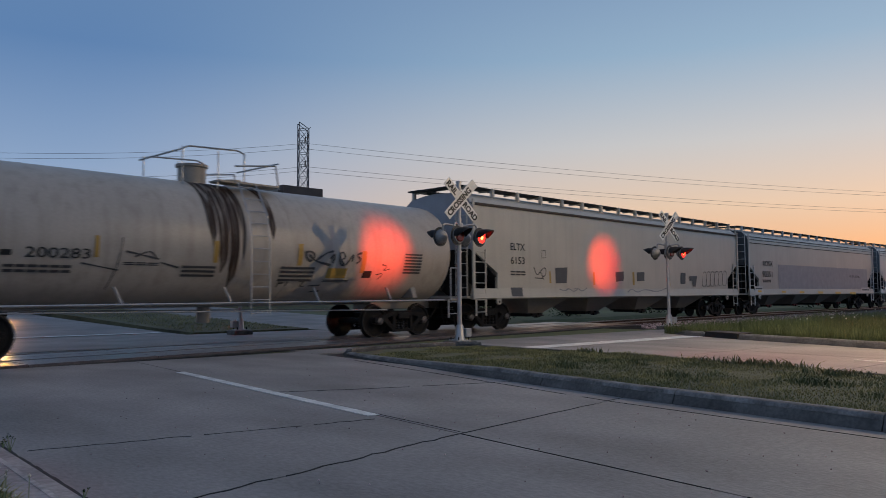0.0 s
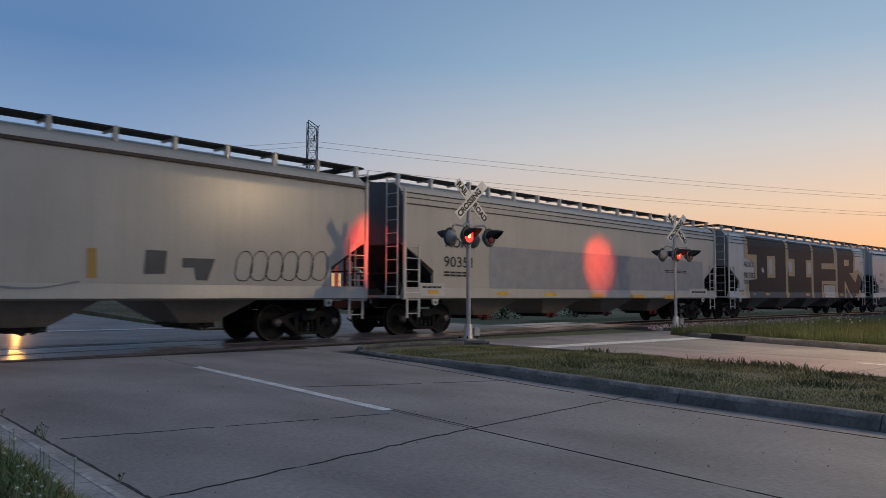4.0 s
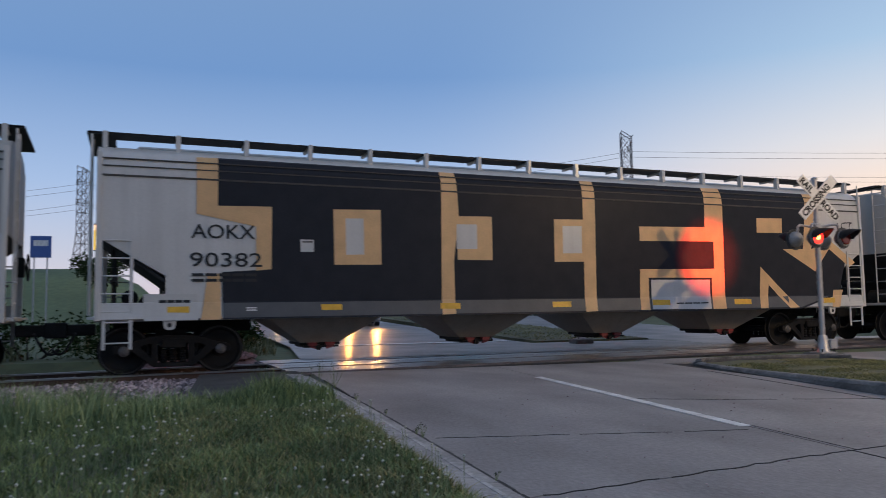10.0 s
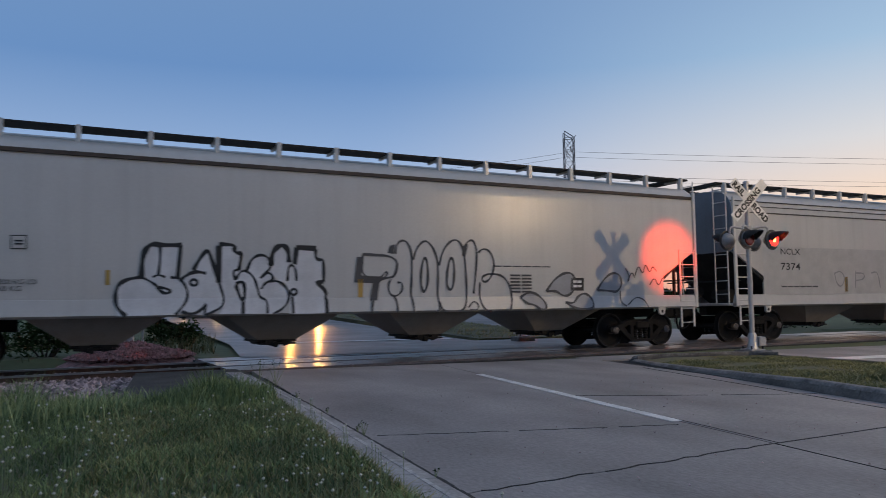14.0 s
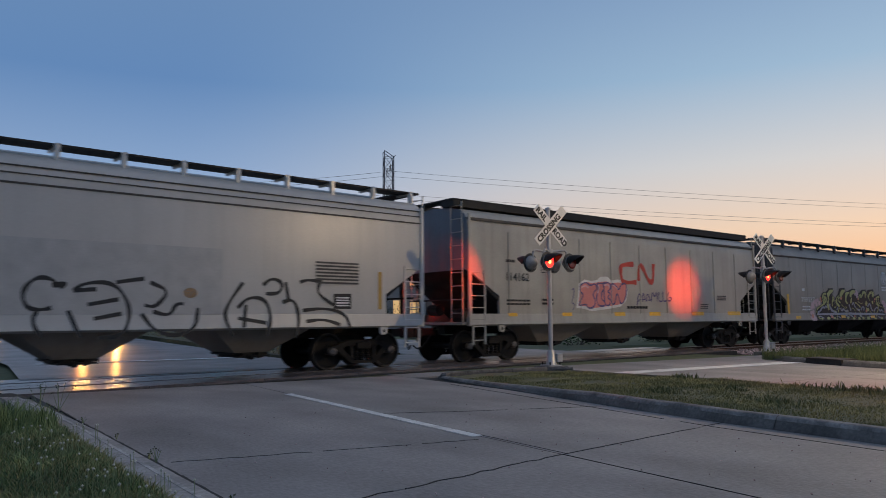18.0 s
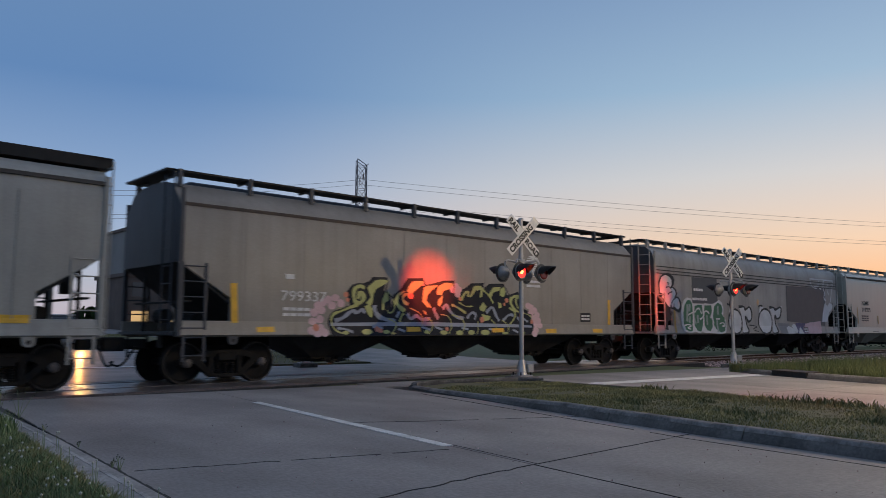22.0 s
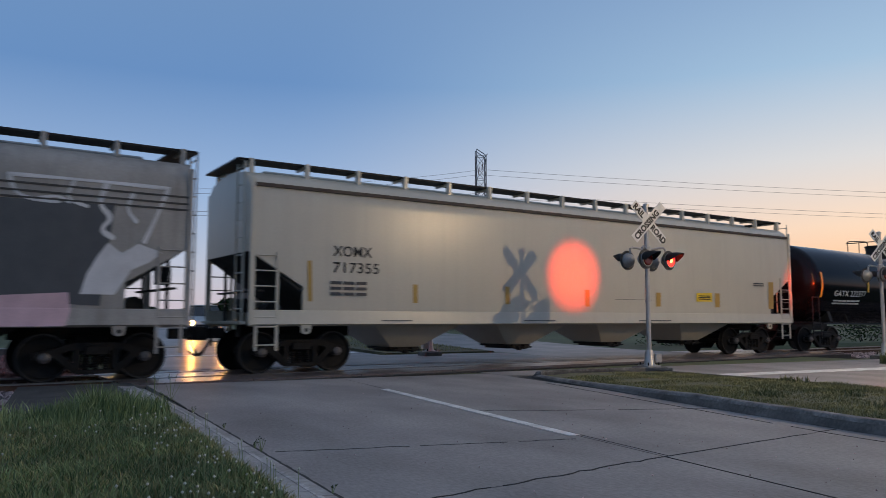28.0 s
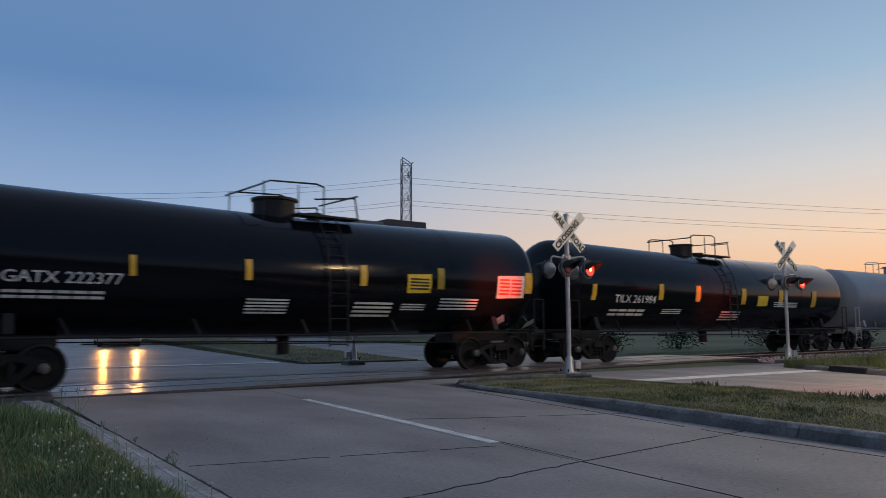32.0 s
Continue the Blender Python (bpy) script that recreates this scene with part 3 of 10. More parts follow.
for s in (-1, 1):
    bm = bmesh.new()
    lathe(bm, [(s * 0.8, 0.09), (s * 1.06, 0.1), (s * 1.08, 0.075), (s * 1.09, 0.02)], 16, "y")
    for k in range(3):
        a = k * 2.094
        tube(bm, (0.055 * math.cos(a), s * 1.06, 0.055 * math.sin(a)), (0.055 * math.cos(a), s * 1.105, 0.055 * math.sin(a)), 0.016, 6)
    AXLE_CAPS.append(finish("bearing", bm, BEARING_GREY, True))
    bm = bmesh.new()
    lathe(bm, [(s * 0.803, 0.425), (s * 0.808, 0.427), (s * 0.808, 0.447), (s * 0.803, 0.449)], 32, "y", caps=False)
    RIMS.append(finish("rim", bm, WHEEL_TREAD, True))
FRAMES = []
for s in (-1, 1):
    bm = bmesh.new()
    y0, y1 = (-1.06, -0.9) if s < 0 else (0.9, 1.06)
    top = [(-1.08, 0.55), (-0.75, 0.62), (-0.42, 0.74), (0.42, 0.74), (0.75, 0.62), (1.08, 0.55), (1.08, 0.42), (1.0, 0.40), (0.78, 0.44), (0.5, 0.60), (-0.5, 0.60), (-0.78, 0.44), (-1.0, 0.40), (-1.08, 0.42)]
    prism(bm, top, "y", y0, y1)
    for m in (-1, 1):
        prism(bm, [(m * 0.76, 0.46), (m * 0.62, 0.55), (m * 0.26, 0.20), (m * 0.40, 0.16)], "y", y0, y1)
        prism(bm, [(m * 0.28, 0.62), (m * 0.40, 0.62), (m * 0.40, 0.22), (m * 0.28, 0.22)], "y", y0, y1)
    prism(bm, [(-0.42, 0.22), (-0.36, 0.14), (0.36, 0.14), (0.42, 0.22)], "y", y0, y1)
    FRAMES.append(finish("side_frame", bm, GRIME, False, 0.012))
SPRINGS = []
for s in (-1, 1):
    for x in (-0.18, 0.0, 0.18):
        bm = bmesh.new()
        lathe(bm, [(0.22 + 0.024 * k, 0.075 if k % 2 else 0.058) for k in range(12)], 10, "z", (x, s * 0.98, 0))
        SPRINGS.append(finish("spring", bm, GRIME, True))
bm = bmesh.new()
box(bm, -0.22, 0.22, -1.12, 1.12, 0.50, 0.68)
box(bm, -0.3, 0.3, -0.35, 0.35, 0.68, 0.86)
BOLSTER = finish("bolster", bm, GRIME, False, 0.02)


def truck(parent, x):
    t = shared("truck", BOLSTER, parent, pose(x, 0, 0), "grimy cast steel bogie")
    for me in FRAMES:
        shared("side_frame", me, t)
    for me in SPRINGS:
        shared("spring", me, t)
    for dx in (-0.89, 0.89):
        w = shared("wheelset", WHEELSET, parent, pose(x + dx, 0, 0.457), "dark steel wheels on an axle")
        WHEELS.append((w, x + dx))
        for me in AXLE_CAPS:
            shared("bearing", me, w)
        for me in RIMS:
            shared("rim", me, w)
    return t


def coupler(parent, x, s):
    bm = bmesh.new()
    box(bm, min(x, x + s * 0.55), max(x, x + s * 0.55), -0.11, 0.11, 0.76, 0.98)
    box(bm, min(x + s * 0.5, x + s * 0.8), max(x + s * 0.5, x + s * 0.8), -0.17, 0.13, 0.72, 1.02)
    part("coupler", bm, GRIME, parent, bevel=0.02)
    bm = bmesh.new()
    pts = [(x + s * 0.35, -0.35, 0.82)]
    for k in range(1, 9):
        a = k / 8
        pts.append((x + s * (0.35 + 0.42 * a), -0.35 + 0.3 * a, 0.82 - 0.42 * math.sin(a * math.pi * 0.72)))
    pipe(bm, pts, 0.025, 6)
    part("brake_hose", bm, BLACK, parent, "black rubber brake hose")


def ladder(bm, x0, x1, y, z0, z1, n, r=0.016):
    for x in (x0, x1):
        box(bm, x - 0.03, x + 0.03, y - 0.012, y + 0.012, z0, z1)
    for k in range(n):
        z = z0 + 0.12 + (z1 - z0 - 0.2) * k / max(1, n - 1)
        tube(bm, (x0, y, z), (x1, y, z), r, 6)


def hopper_car(label, left, right, bays, skin, band, trim, style="round", grey_end=None, gate=None, rib=0.006, bay_mat=None, low_walk=False, lines=(3.75, 3.94, 4.09), pitch=1.3):
    """A covered hopper car; x along the train, near side at y = -1.55, rail top at z = 0."""
    mid, L = (left + right) / 2, right - left
    h = L / 2
    car = thing("hopper_car", label, "freight car", "freight train cars", m=pose(*track_at(mid)[:2], 0, 0, 0, track_at(mid)[2]))
    MOVES.append((car, mid))
    grey_end = grey_end or skin
    W = 1.55
    # body shell: cut corners at the lower ends
    if style == "flat":
        prof = [(W - 0.1, 1.36), (W, 1.36), (W, 3.84), (W - 0.07, 3.96), (W - 0.42, 4.34), (0.6, 4.46), (0, 4.48)]
    else:
        prof = [(W - 0.1, 1.36), (W, 1.36), (W, 3.75), (W - 0.03, 4.0), (W - 0.13, 4.2), (W - 0.35, 4.36), (0.6, 4.46), (0, 4.5)]
    cut, zc, zl = 1.22, 2.62, 1.88
    bm = bmesh.new()
    full = prof + [(-y, z) for y, z in prof[-2::-1]]
    # main barrel between the cut ends
    def ring(x, lowest):
        return [bm.verts.new((x, y, max(z, lowest))) for y, z in full]
    stations = [(-h, zc), (-h + cut, zl), (-h + cut + 0.001, 1.36)]
    rings = [ring(x, z) for x, z in stations] + [ring(-x, z) for x, z in stations[::-1]]
    for p, q in zip(rings, rings[1:]):
        for i in range(len(full) - 1):
            try:
                bm.faces.new((p[i], p[i + 1], q[i + 1], q[i]))
            except ValueError:
                pass
    part("body", bm, skin, car, smooth=True)
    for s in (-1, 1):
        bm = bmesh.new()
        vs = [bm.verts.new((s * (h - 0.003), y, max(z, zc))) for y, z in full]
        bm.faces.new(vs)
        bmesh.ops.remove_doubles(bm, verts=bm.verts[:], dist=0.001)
        # end walls take a separate colour, mostly darker and bluer than the sides
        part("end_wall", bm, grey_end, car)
        # slope sheet, in the same near black as the end frame
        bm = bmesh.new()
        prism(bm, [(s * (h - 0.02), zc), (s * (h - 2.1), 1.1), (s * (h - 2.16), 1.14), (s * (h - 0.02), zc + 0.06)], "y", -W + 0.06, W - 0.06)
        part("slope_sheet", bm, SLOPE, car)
        bm = bmesh.new()
        for y in (-1.0, 1.0):
            box(bm, min(s * (h - 0.33), s * (h - 0.27)), max(s * (h - 0.33), s * (h - 0.27)), y - 0.035, y + 0.035, 1.12, 2.6)
        box(bm, min(s * (h - 0.36), s * (h - 0.24)), max(s * (h - 0.36), s * (h - 0.24)), -W + 0.1, W - 0.1, 1.77, 1.81)
        tube(bm, (s * (h - 0.95), -0.55, 1.36), (s * (h - 0.95), 0.1, 1.36), 0.2, 14)
        tube(bm, (s * (h - 0.6), 0.4, 1.5), (s * (h - 0.6), 0.85, 1.5), 0.17, 12)
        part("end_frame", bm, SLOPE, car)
        bm = bmesh.new()
        box(bm, min(s * h, s * (h - 1.4)), max(s * h, s * (h - 1.4)), -W, W, 1.06, 1.14)
        box(bm, min(s * h, s * (h + 0.12)), max(s * h, s * (h + 0.12)), -W + 0.1, W - 0.1, 1.08, 1.13)
        part("end_platform", bm, trim, car)
        for y in (-W - 0.02, W + 0.02):
            bm = bmesh.new()
            box(bm, min(s * h, s * (h - 0.09)), max(s * h, s * (h - 0.09)), y - 0.03, y + 0.03, 1.05, 4.2)
            part("corner_post", bm, trim, car, bevel=0.008)
            bm = bmesh.new()
            ladder(bm, s * (h - 0.62), s * (h - 0.09), y, 1.1, 2.62, 0)
            ladder(bm, s * (h - 0.62), s * (h - 0.16), y, 0.52, 1.1, 0)
            stiles = part("side_ladder", bm, trim, car)
            for inner, z in [(0.09, 1.22 + 0.33 * k) for k in range(5)] + [(0.16, 0.64), (0.16, 1.02)]:
                bm = bmesh.new()
                tube(bm, (s * (h - 0.62), y, z), (s * (h - inner), y, z), 0.016, 6)
                part("rung", bm, trim, stiles)
        bm = bmesh.new()
        for y in (-W + 0.12, -W + 0.6):
            tube(bm, (s * (h + 0.1), y, 1.15), (s * (h + 0.1), y, 4.55), 0.02, 6)
        for k in range(9):
            z = 1.4 + k * 0.38
            tube(bm, (s * (h + 0.1), -W + 0.12, z), (s * (h + 0.1), -W + 0.6, z), 0.014, 6)
        part("end_ladder", bm, trim, car)
        coupler(car, s * (h + 0.02), s)
        truck(car, s * (h - (1.40 if s < 0 else 1.58)))
    # upright weld seams
    if style in ("flat", "ribbed"):
        n = round(L / 1.55)
        for k in range(1, n):
            x = -h + L * k / n
            if abs(x) < h - cut:
                for y in (-1, 1):
                    bm = bmesh.new()
                    box(bm, x - 0.012, x + 0.012, min(y * (W - 0.01), y * (W + rib)), max(y * (W - 0.01), y * (W + rib)), 1.38, 3.83 if style == "flat" else 3.76)
                    part("weld_seam" if rib < 0.01 else "side_rib", bm, skin, car)
    # side sills
    for y in (-1, 1):
        bm = bmesh.new()
        prism(bm, [(y * (W - 0.02), 1.38), (y * (W + 0.006), 1.365), (y * (W + 0.046), 1.075), (y * (W - 0.05), 1.03), (y * (W - 0.1), 1.1)], "x", -h, h)
        part("side_sill", bm, skin, car)
        bm = bmesh.new()
        if style == "lines":
            for z in lines:
                box(bm, -h + 0.02, h - 0.02, min(y * (W - 0.12), y * (W + (0.02 if z < 3.8 else -0.002 if z < 4 else -0.04))), max(y * (W - 0.12), y * (W + (0.02 if z < 3.8 else -0.002 if z < 4 else -0.04))), z, z + (0.035 if z < 3.8 else 0.022))
        else:
            z = 3.84 if style == "flat" else 4.03
            box(bm, -h + 0.02, h - 0.02, min(y * (W - 0.2), y * (W + 0.012)), max(y * (W - 0.2), y * (W + 0.012)), z - 0.01, z + 0.065)
        part("seam_band", bm, band, car)
    # roof: trough hatch, running boards on brackets
    bm = bmesh.new()
    box(bm, -h + 0.7, h - 0.7, -0.32, 0.32, 4.46, 4.6)
    part("roof_hatch", bm, trim, car, bevel=0.03)
    for y in (-1, 1):
        bm = bmesh.new()
        box(bm, -h - 0.18, h + 0.18, min(y * 0.62, y * 1.16), max(y * 0.62, y * 1.16), 4.44 if low_walk else 4.63, 4.67)
        part("running_board", bm, BLACK, car, "dark steel roof walkway grating")
        n = round(L / pitch)
        for k in range(0 if low_walk else n + 1):
            x = -h + 0.12 + (L - 0.24) * k / n
            bm = bmesh.new()
            box(bm, x - 0.045, x + 0.045, min(y * 1.12, y * 1.24), max(y * 1.12, y * 1.24), 4.28, 4.67)
            box(bm, x - 0.03, x + 0.03, min(y * 0.6, y * 1.15), max(y * 0.6, y * 1.15), 4.58, 4.63)
            part("walkway_bracket", bm, trim, car)
    for s in (-1, 1):
        bm = bmesh.new()
        box(bm, min(s * (h - 0.3), s * (h + 0.2)), max(s * (h - 0.3), s * (h + 0.2)), -1.16, 1.16, 4.62, 4.66)
        part("running_board", bm, BLACK, car)
    # hopper bays with outlet gates
    span = (L - 5.1) / bays
    for k in range(bays):
        x = -(L - 5.1) / 2 + span * (k + 0.5)
        bm = bmesh.new()
        hw, bw = (1.45, 0.42) if bays == 4 else (1.95, 0.6)
        a = [bm.verts.new((x + dx, dy, 1.2)) for dx, dy in ((-hw, -1.42), (hw, -1.42), (hw, 1.42), (-hw, 1.42))]
        b = [bm.verts.new((x + dx, dy, 0.50)) for dx, dy in ((-bw, -0.62), (bw, -0.62), (bw, 0.62), (-bw, 0.62))]
        for i in range(4):
            bm.faces.new((a[i], a[(i + 1) % 4], b[(i + 1) % 4], b[i]))
        bm.faces.new(b)
        bm.faces.new(a)
        # bay_mat is darker than the skin: shade under the car put into the colour
        bay = part("hopper_bay", bm, bay_mat or (trim if style != "flat" else SLOPE), car)
        bm = bmesh.new()
        box(bm, x - bw - 0.02, x + bw + 0.02, -0.6, 0.6, 0.44, 0.50)
        box(bm, x - bw + 0.1, x + bw - 0.1, -0.5, 0.5, 0.38, 0.44)
        part("outlet_frame", bm, GRIME, bay, bevel=0.012)
        for e in (-1, 1):
            bm = bmesh.new()
            prism(bm, [(x + e * 0.1, 0.50), (x + e * 0.3, 0.50), (x + e * 0.26, 0.40), (x + e * 0.12, 0.36)], "y", -0.74, -0.64)
            part("outlet_gate", bm, gate or GRIME, bay)
        bm = bmesh.new()
        tube(bm, (x - 0.38, -0.72, 0.42), (x + 0.38, -0.72, 0.42), 0.022, 8)
        tube(bm, (x - 0.07, -0.8, 0.40), (x - 0.07, -0.64, 0.40), 0.06, 10)
        part("gate_shaft", bm, GRIME, bay)
    for s in (-1, 1):
        bm = bmesh.new()
        box(bm, min(s * (h - 0.3), s * (h - 3.0)), max(s * (h - 0.3), s * (h - 3.0)), -0.16, 0.16, 0.78, 1.05)
        part("centre_sill", bm, GRIME, car)
        # jacking pads under the sill and the hand brake
        for y in (-1, 1):
            bm = bmesh.new()
            x = s * (h - 1.3)
            yy = y * (W - 0.02)
            prism(bm, [(x - 0.13, 1.06), (x + 0.13, 1.06), (x + 0.1, 0.9), (x + 0.05, 0.86), (x - 0.05, 0.86), (x - 0.1, 0.9)], "y", yy - 0.03, yy + 0.03)
            pad = part("jacking_pad", bm, trim, car, bevel=0.006)
            bm = bmesh.new()
            tube(bm, (x, yy - 0.036, 0.95), (x, yy + 0.036, 0.95), 0.042, 12)
            part("pad_hole", bm, JOINT, pad, "dark hole in the pad")
    bm = bmesh.new()
    ring = [(h + 0.16, 0.75 + 0.27 * math.cos(k * math.pi / 12), 2.15 + 0.27 * math.sin(k * math.pi / 12)) for k in range(25)]
    pipe(bm, ring, 0.018, 6)
    for k in range(3):
        a = k * 2.094
        tube(bm, (h + 0.12, 0.75, 2.15), (h + 0.16, 0.75 + 0.27 * math.cos(a), 2.15 + 0.27 * math.sin(a)), 0.014, 6)
    tube(bm, (h - 0.05, 0.75, 2.15), (h + 0.14, 0.75, 2.15), 0.03, 8)
    part("brake_wheel", bm, GRIME, car, "dark steel hand brake wheel")
    bm = bmesh.new()
    box(bm, h - 0.1, h + 0.1, 0.6, 0.9, 1.95, 2.35)
    part("brake_housing", bm, GRIME, car, bevel=0.02)
    return car


def tank_car(label, left, right, skin, rail_mat, trim, dome=0.33, shift=0.0, inset=1.65, bend=0.0, slide=0.0):
    mid, L = (left + right) / 2, right - left
    h = L / 2
    car = thing("tank_car", label, "freight car", "freight train cars", m=pose(*track_at(mid)[:2], 0, 0, 0, track_at(mid)[2]))
    MOVES.append((car, mid))
    R, zc = 1.5, 2.43
    car["bend"], car["slide"] = bend / h, slide
    bm = bmesh.new()
    prof = []
    for k in range(9):
        a = k / 8 * math.pi / 2
        prof.append((-h - 0.06 + 0.6 - 0.6 * math.cos(a), max(0.02, R * math.sin(a) ** 0.62)))
    prof += [(-x, r) for x, r in prof[::-1]]
    prof.insert(len(prof) // 2, (0.0, R))
    lathe(bm, prof, 56, "x", (0, 0, zc))
    for v in bm.verts:
        v.co.z += bend * abs(v.co.x) / h
    part("tank", bm, skin, car, smooth=True)
    # weld rings
    for x in (-h * 0.55, -h * 0.18, h * 0.2, h * 0.56):
        bm = bmesh.new()
        lathe(bm, [(x - 0.02, R - 0.02), (x - 0.02, R + 0.004), (x + 0.02, R + 0.004), (x + 0.02, R - 0.02)], 56, "x", (0, 0, zc + bend * abs(x) / h))
        part("weld_ring", bm, skin, car, smooth=True)
    # dome, hatch, platform, railing
    bm = bmesh.new()
    lathe(bm, [(3.75, dome), (4.28, dome), (4.3, dome + 0.05), (4.36, dome + 0.05), (4.37, 0.05)], 24, "z", (-0.35, 0, 0))
    part("dome_housing", bm, trim, car, smooth=True)
    bm = bmesh.new()
    lathe(bm, [(3.85, 0.2), (4.05, 0.2), (4.07, 0.24), (4.1, 0.24), (4.11, 0.03)], 16, "z", (0.75, 0, 0))
    tube(bm, (1.2, 0.1, 3.85), (1.2, 0.1, 4.12), 0.07, 8)
    part("manway_hatch", bm, trim, car, smooth=True)
    bm = bmesh.new()
    box(bm, -0.2, 1.5, -1.0, -0.55, 3.88, 3.93)
    part("platform", bm, trim, car)
    bm = bmesh.new()
    box(bm, -0.2, 1.5, 0.55, 1.0, 3.88, 3.93)
    part("platform", bm, trim, car)
    bm = bmesh.new()
    for y in (-0.95, 0.95):
        pipe(bm, [(-1.2, y, 4.5), (-0.95, y, 4.62), (0.3, y, 4.68), (0.5, y, 4.62), (0.5, y, 3.85)], 0.022, 6)
        pipe(bm, [(0.25, y, 4.3), (1.4, y, 4.44), (1.5, y, 3.85)], 0.022, 6)
        for x in (-1.1, -0.2):
            tube(bm, (x, y, 3.72), (x, y, 4.6), 0.018, 6)
    for x in (-1.2, 1.48):
        tube(bm, (x, -0.95, 4.5), (x, 0.95, 4.5), 0.022, 6)
    part("safety_railing", bm, rail_mat, car)
    for y in (-1, 1):
        bm = bmesh.new()
        for x in (0.3, 0.8):
            pipe(bm, [(x, y * 1.62, 0.75), (x, y * 1.62, 2.45), (x, y * 1.5, 3.1), (x, y * 1.22, 3.55), (x, y * 0.98, 3.92)], 0.02, 6)
        for k in range(11):
            z = 0.8 + k * 0.3
            yy = 1.62 if z < 2.45 else 1.62 - (z - 2.45) ** 1.5 * 0.36
            tube(bm, (0.3, y * yy, z), (0.8, y * yy, z), 0.014, 6)
        part("side_ladder", bm, rail_mat, car)
        bm = bmesh.new()
        tube(bm, (-h + 0.6, y * 1.45, 1.03), (h - 0.6, y * 1.45, 1.03), 0.028, 6)
        tube(bm, (-h + 2.8, y * 1.3, 0.9), (h - 2.8, y * 1.3, 0.78), 0.018, 6)
        for k in range(5):
            x = -h + 2.6 + (L - 5.2) * k / 4
            prism(bm, [(x, 1.02), (x + 0.06, 1.02), (x - 0.14, 1.4), (x - 0.19, 1.4)], "y", min(y * 1.18, y * 1.24), max(y * 1.18, y * 1.24))
        part("hand_rail", bm, rail_mat, car)
    for s in (-1, 1):
        bm = bmesh.new()
        x0 = s * (h - 0.2)
        box(bm, min(x0, s * (h - 2.6)), max(x0, s * (h - 2.6)), -0.4, 0.4, 0.78, 1.1)
        box(bm, min(s * (h + 0.1), s * (h - 0.35)), max(s * (h + 0.1), s * (h - 0.35)), -1.5, 1.5, 1.0, 1.1)
        prism(bm, [(-1.2, 1.1), (1.2, 1.1), (1.0, 1.75), (0.6, 1.35), (-0.6, 1.35), (-1.0, 1.75)], "x", min(s * (h - 1.7), s * (h - 1.5)), max(s * (h - 1.7), s * (h - 1.5)))
        part("saddle", bm, trim, car, bevel=0.015)
        for y in (-1.48, 1.48):
            bm = bmesh.new()
            ladder(bm, s * (h - 0.45), s * (h + 0.05), y, 0.5, 1.05, 2)
            pipe(bm, [(s * (h + 0.05), y, 1.02), (s * (h + 0.05), y, 2.0), (s * (h - 0.35), y, 2.0), (s * (h - 0.35), y, 1.02)], 0.02, 6)
            part("end_steps", bm, rail_mat, car)
        coupler(car, s * (h + 0.1), s)
        truck(car, s * (h - inset))
    bm = bmesh.new()
    tube(bm, (0, 0, 0.55), (0, 0, 1.0), 0.16, 12)
    part("bottom_outlet", bm, trim, car)
    for ob in car.children:
        if ob.name.split(".")[0] in ("dome_housing", "manway_hatch", "platform", "safety_railing", "side_ladder"):
            ob.matrix_basis = pose(shift, 0, 0)
    return car


TAN = mat("pale beige car paint", (0.46, 0.43, 0.37), 0.31, spots=0.08, scale=0.6, grain=25, bump=0.02, streak=0.12)
GREY = mat("light grey car paint", (0.56, 0.545, 0.51), 0.31, spots=0.08, scale=0.6, grain=25, bump=0.02, streak=0.15)
GREY2 = mat("pale grey car paint", (0.52, 0.505, 0.47), 0.31, spots=0.07, scale=0.5, grain=25, bump=0.02, streak=0.1)
CREAM = mat("cream car paint", (0.50, 0.47, 0.39), 0.31, spots=0.06, scale=0.5, grain=25, bump=0.02, streak=0.08)
RIBGREY = mat("weathered beige grey paint", (0.36, 0.35, 0.31), 0.33, spots=0.14, scale=0.8, grain=25, bump=0.03, streak=0.25)
DUSKGREY = mat("faded brown grey paint and bay shade", (0.29, 0.262, 0.225), 0.5, spots=0.15, scale=0.7, grain=25, bump=0.03, streak=0.25)
WORN = mat("dirty warm grey paint", (0.36, 0.335, 0.30), 0.5, spots=0.18, scale=0.8, grain=25, bump=0.03, streak=0.35)
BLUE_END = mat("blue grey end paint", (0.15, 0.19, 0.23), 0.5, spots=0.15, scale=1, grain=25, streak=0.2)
TAN_GLOSS = mat("glossy beige car paint", (0.46, 0.43, 0.37), 0.34, spots=0.08, scale=0.6, grain=25, bump=0.0, streak=0.1)
GREY_GLOSS = mat("glossy pale grey car paint", (0.46, 0.45, 0.425), 0.34, spots=0.07, scale=0.5, grain=25, bump=0.0, streak=0.1)
BLUEGREY = mat("dark grey end wall", (0.085, 0.09, 0.10), 0.5, spots=0.15, scale=1, grain=25, streak=0.2)
PALE_END = mat("pale blue grey end wall", (0.33, 0.345, 0.38), 0.45, spots=0.12, scale=1, grain=25, streak=0.15)
STEEL_END = mat("mid grey end wall", (0.2, 0.215, 0.235), 0.45, spots=0.12, scale=1, grain=25, streak=0.15)
DARKEND = mat("dark end wall and trim", (0.05, 0.055, 0.065), 0.55, spots=0.2, scale=1, grain=25, streak=0.2)
TANK_TAN = mat("stained beige tank paint", (0.44, 0.40, 0.35), 0.4, spots=0.12, scale=0.5, grain=20, bump=0.02, streak=0.3, dirt=(0.12, 0.08, 0.05))
TANK_BLACK = mat("glossy black tank paint", (0.005, 0.006, 0.009), 0.15, spots=0.2, scale=0.6, grain=20, bump=0.01, spec=0.19)
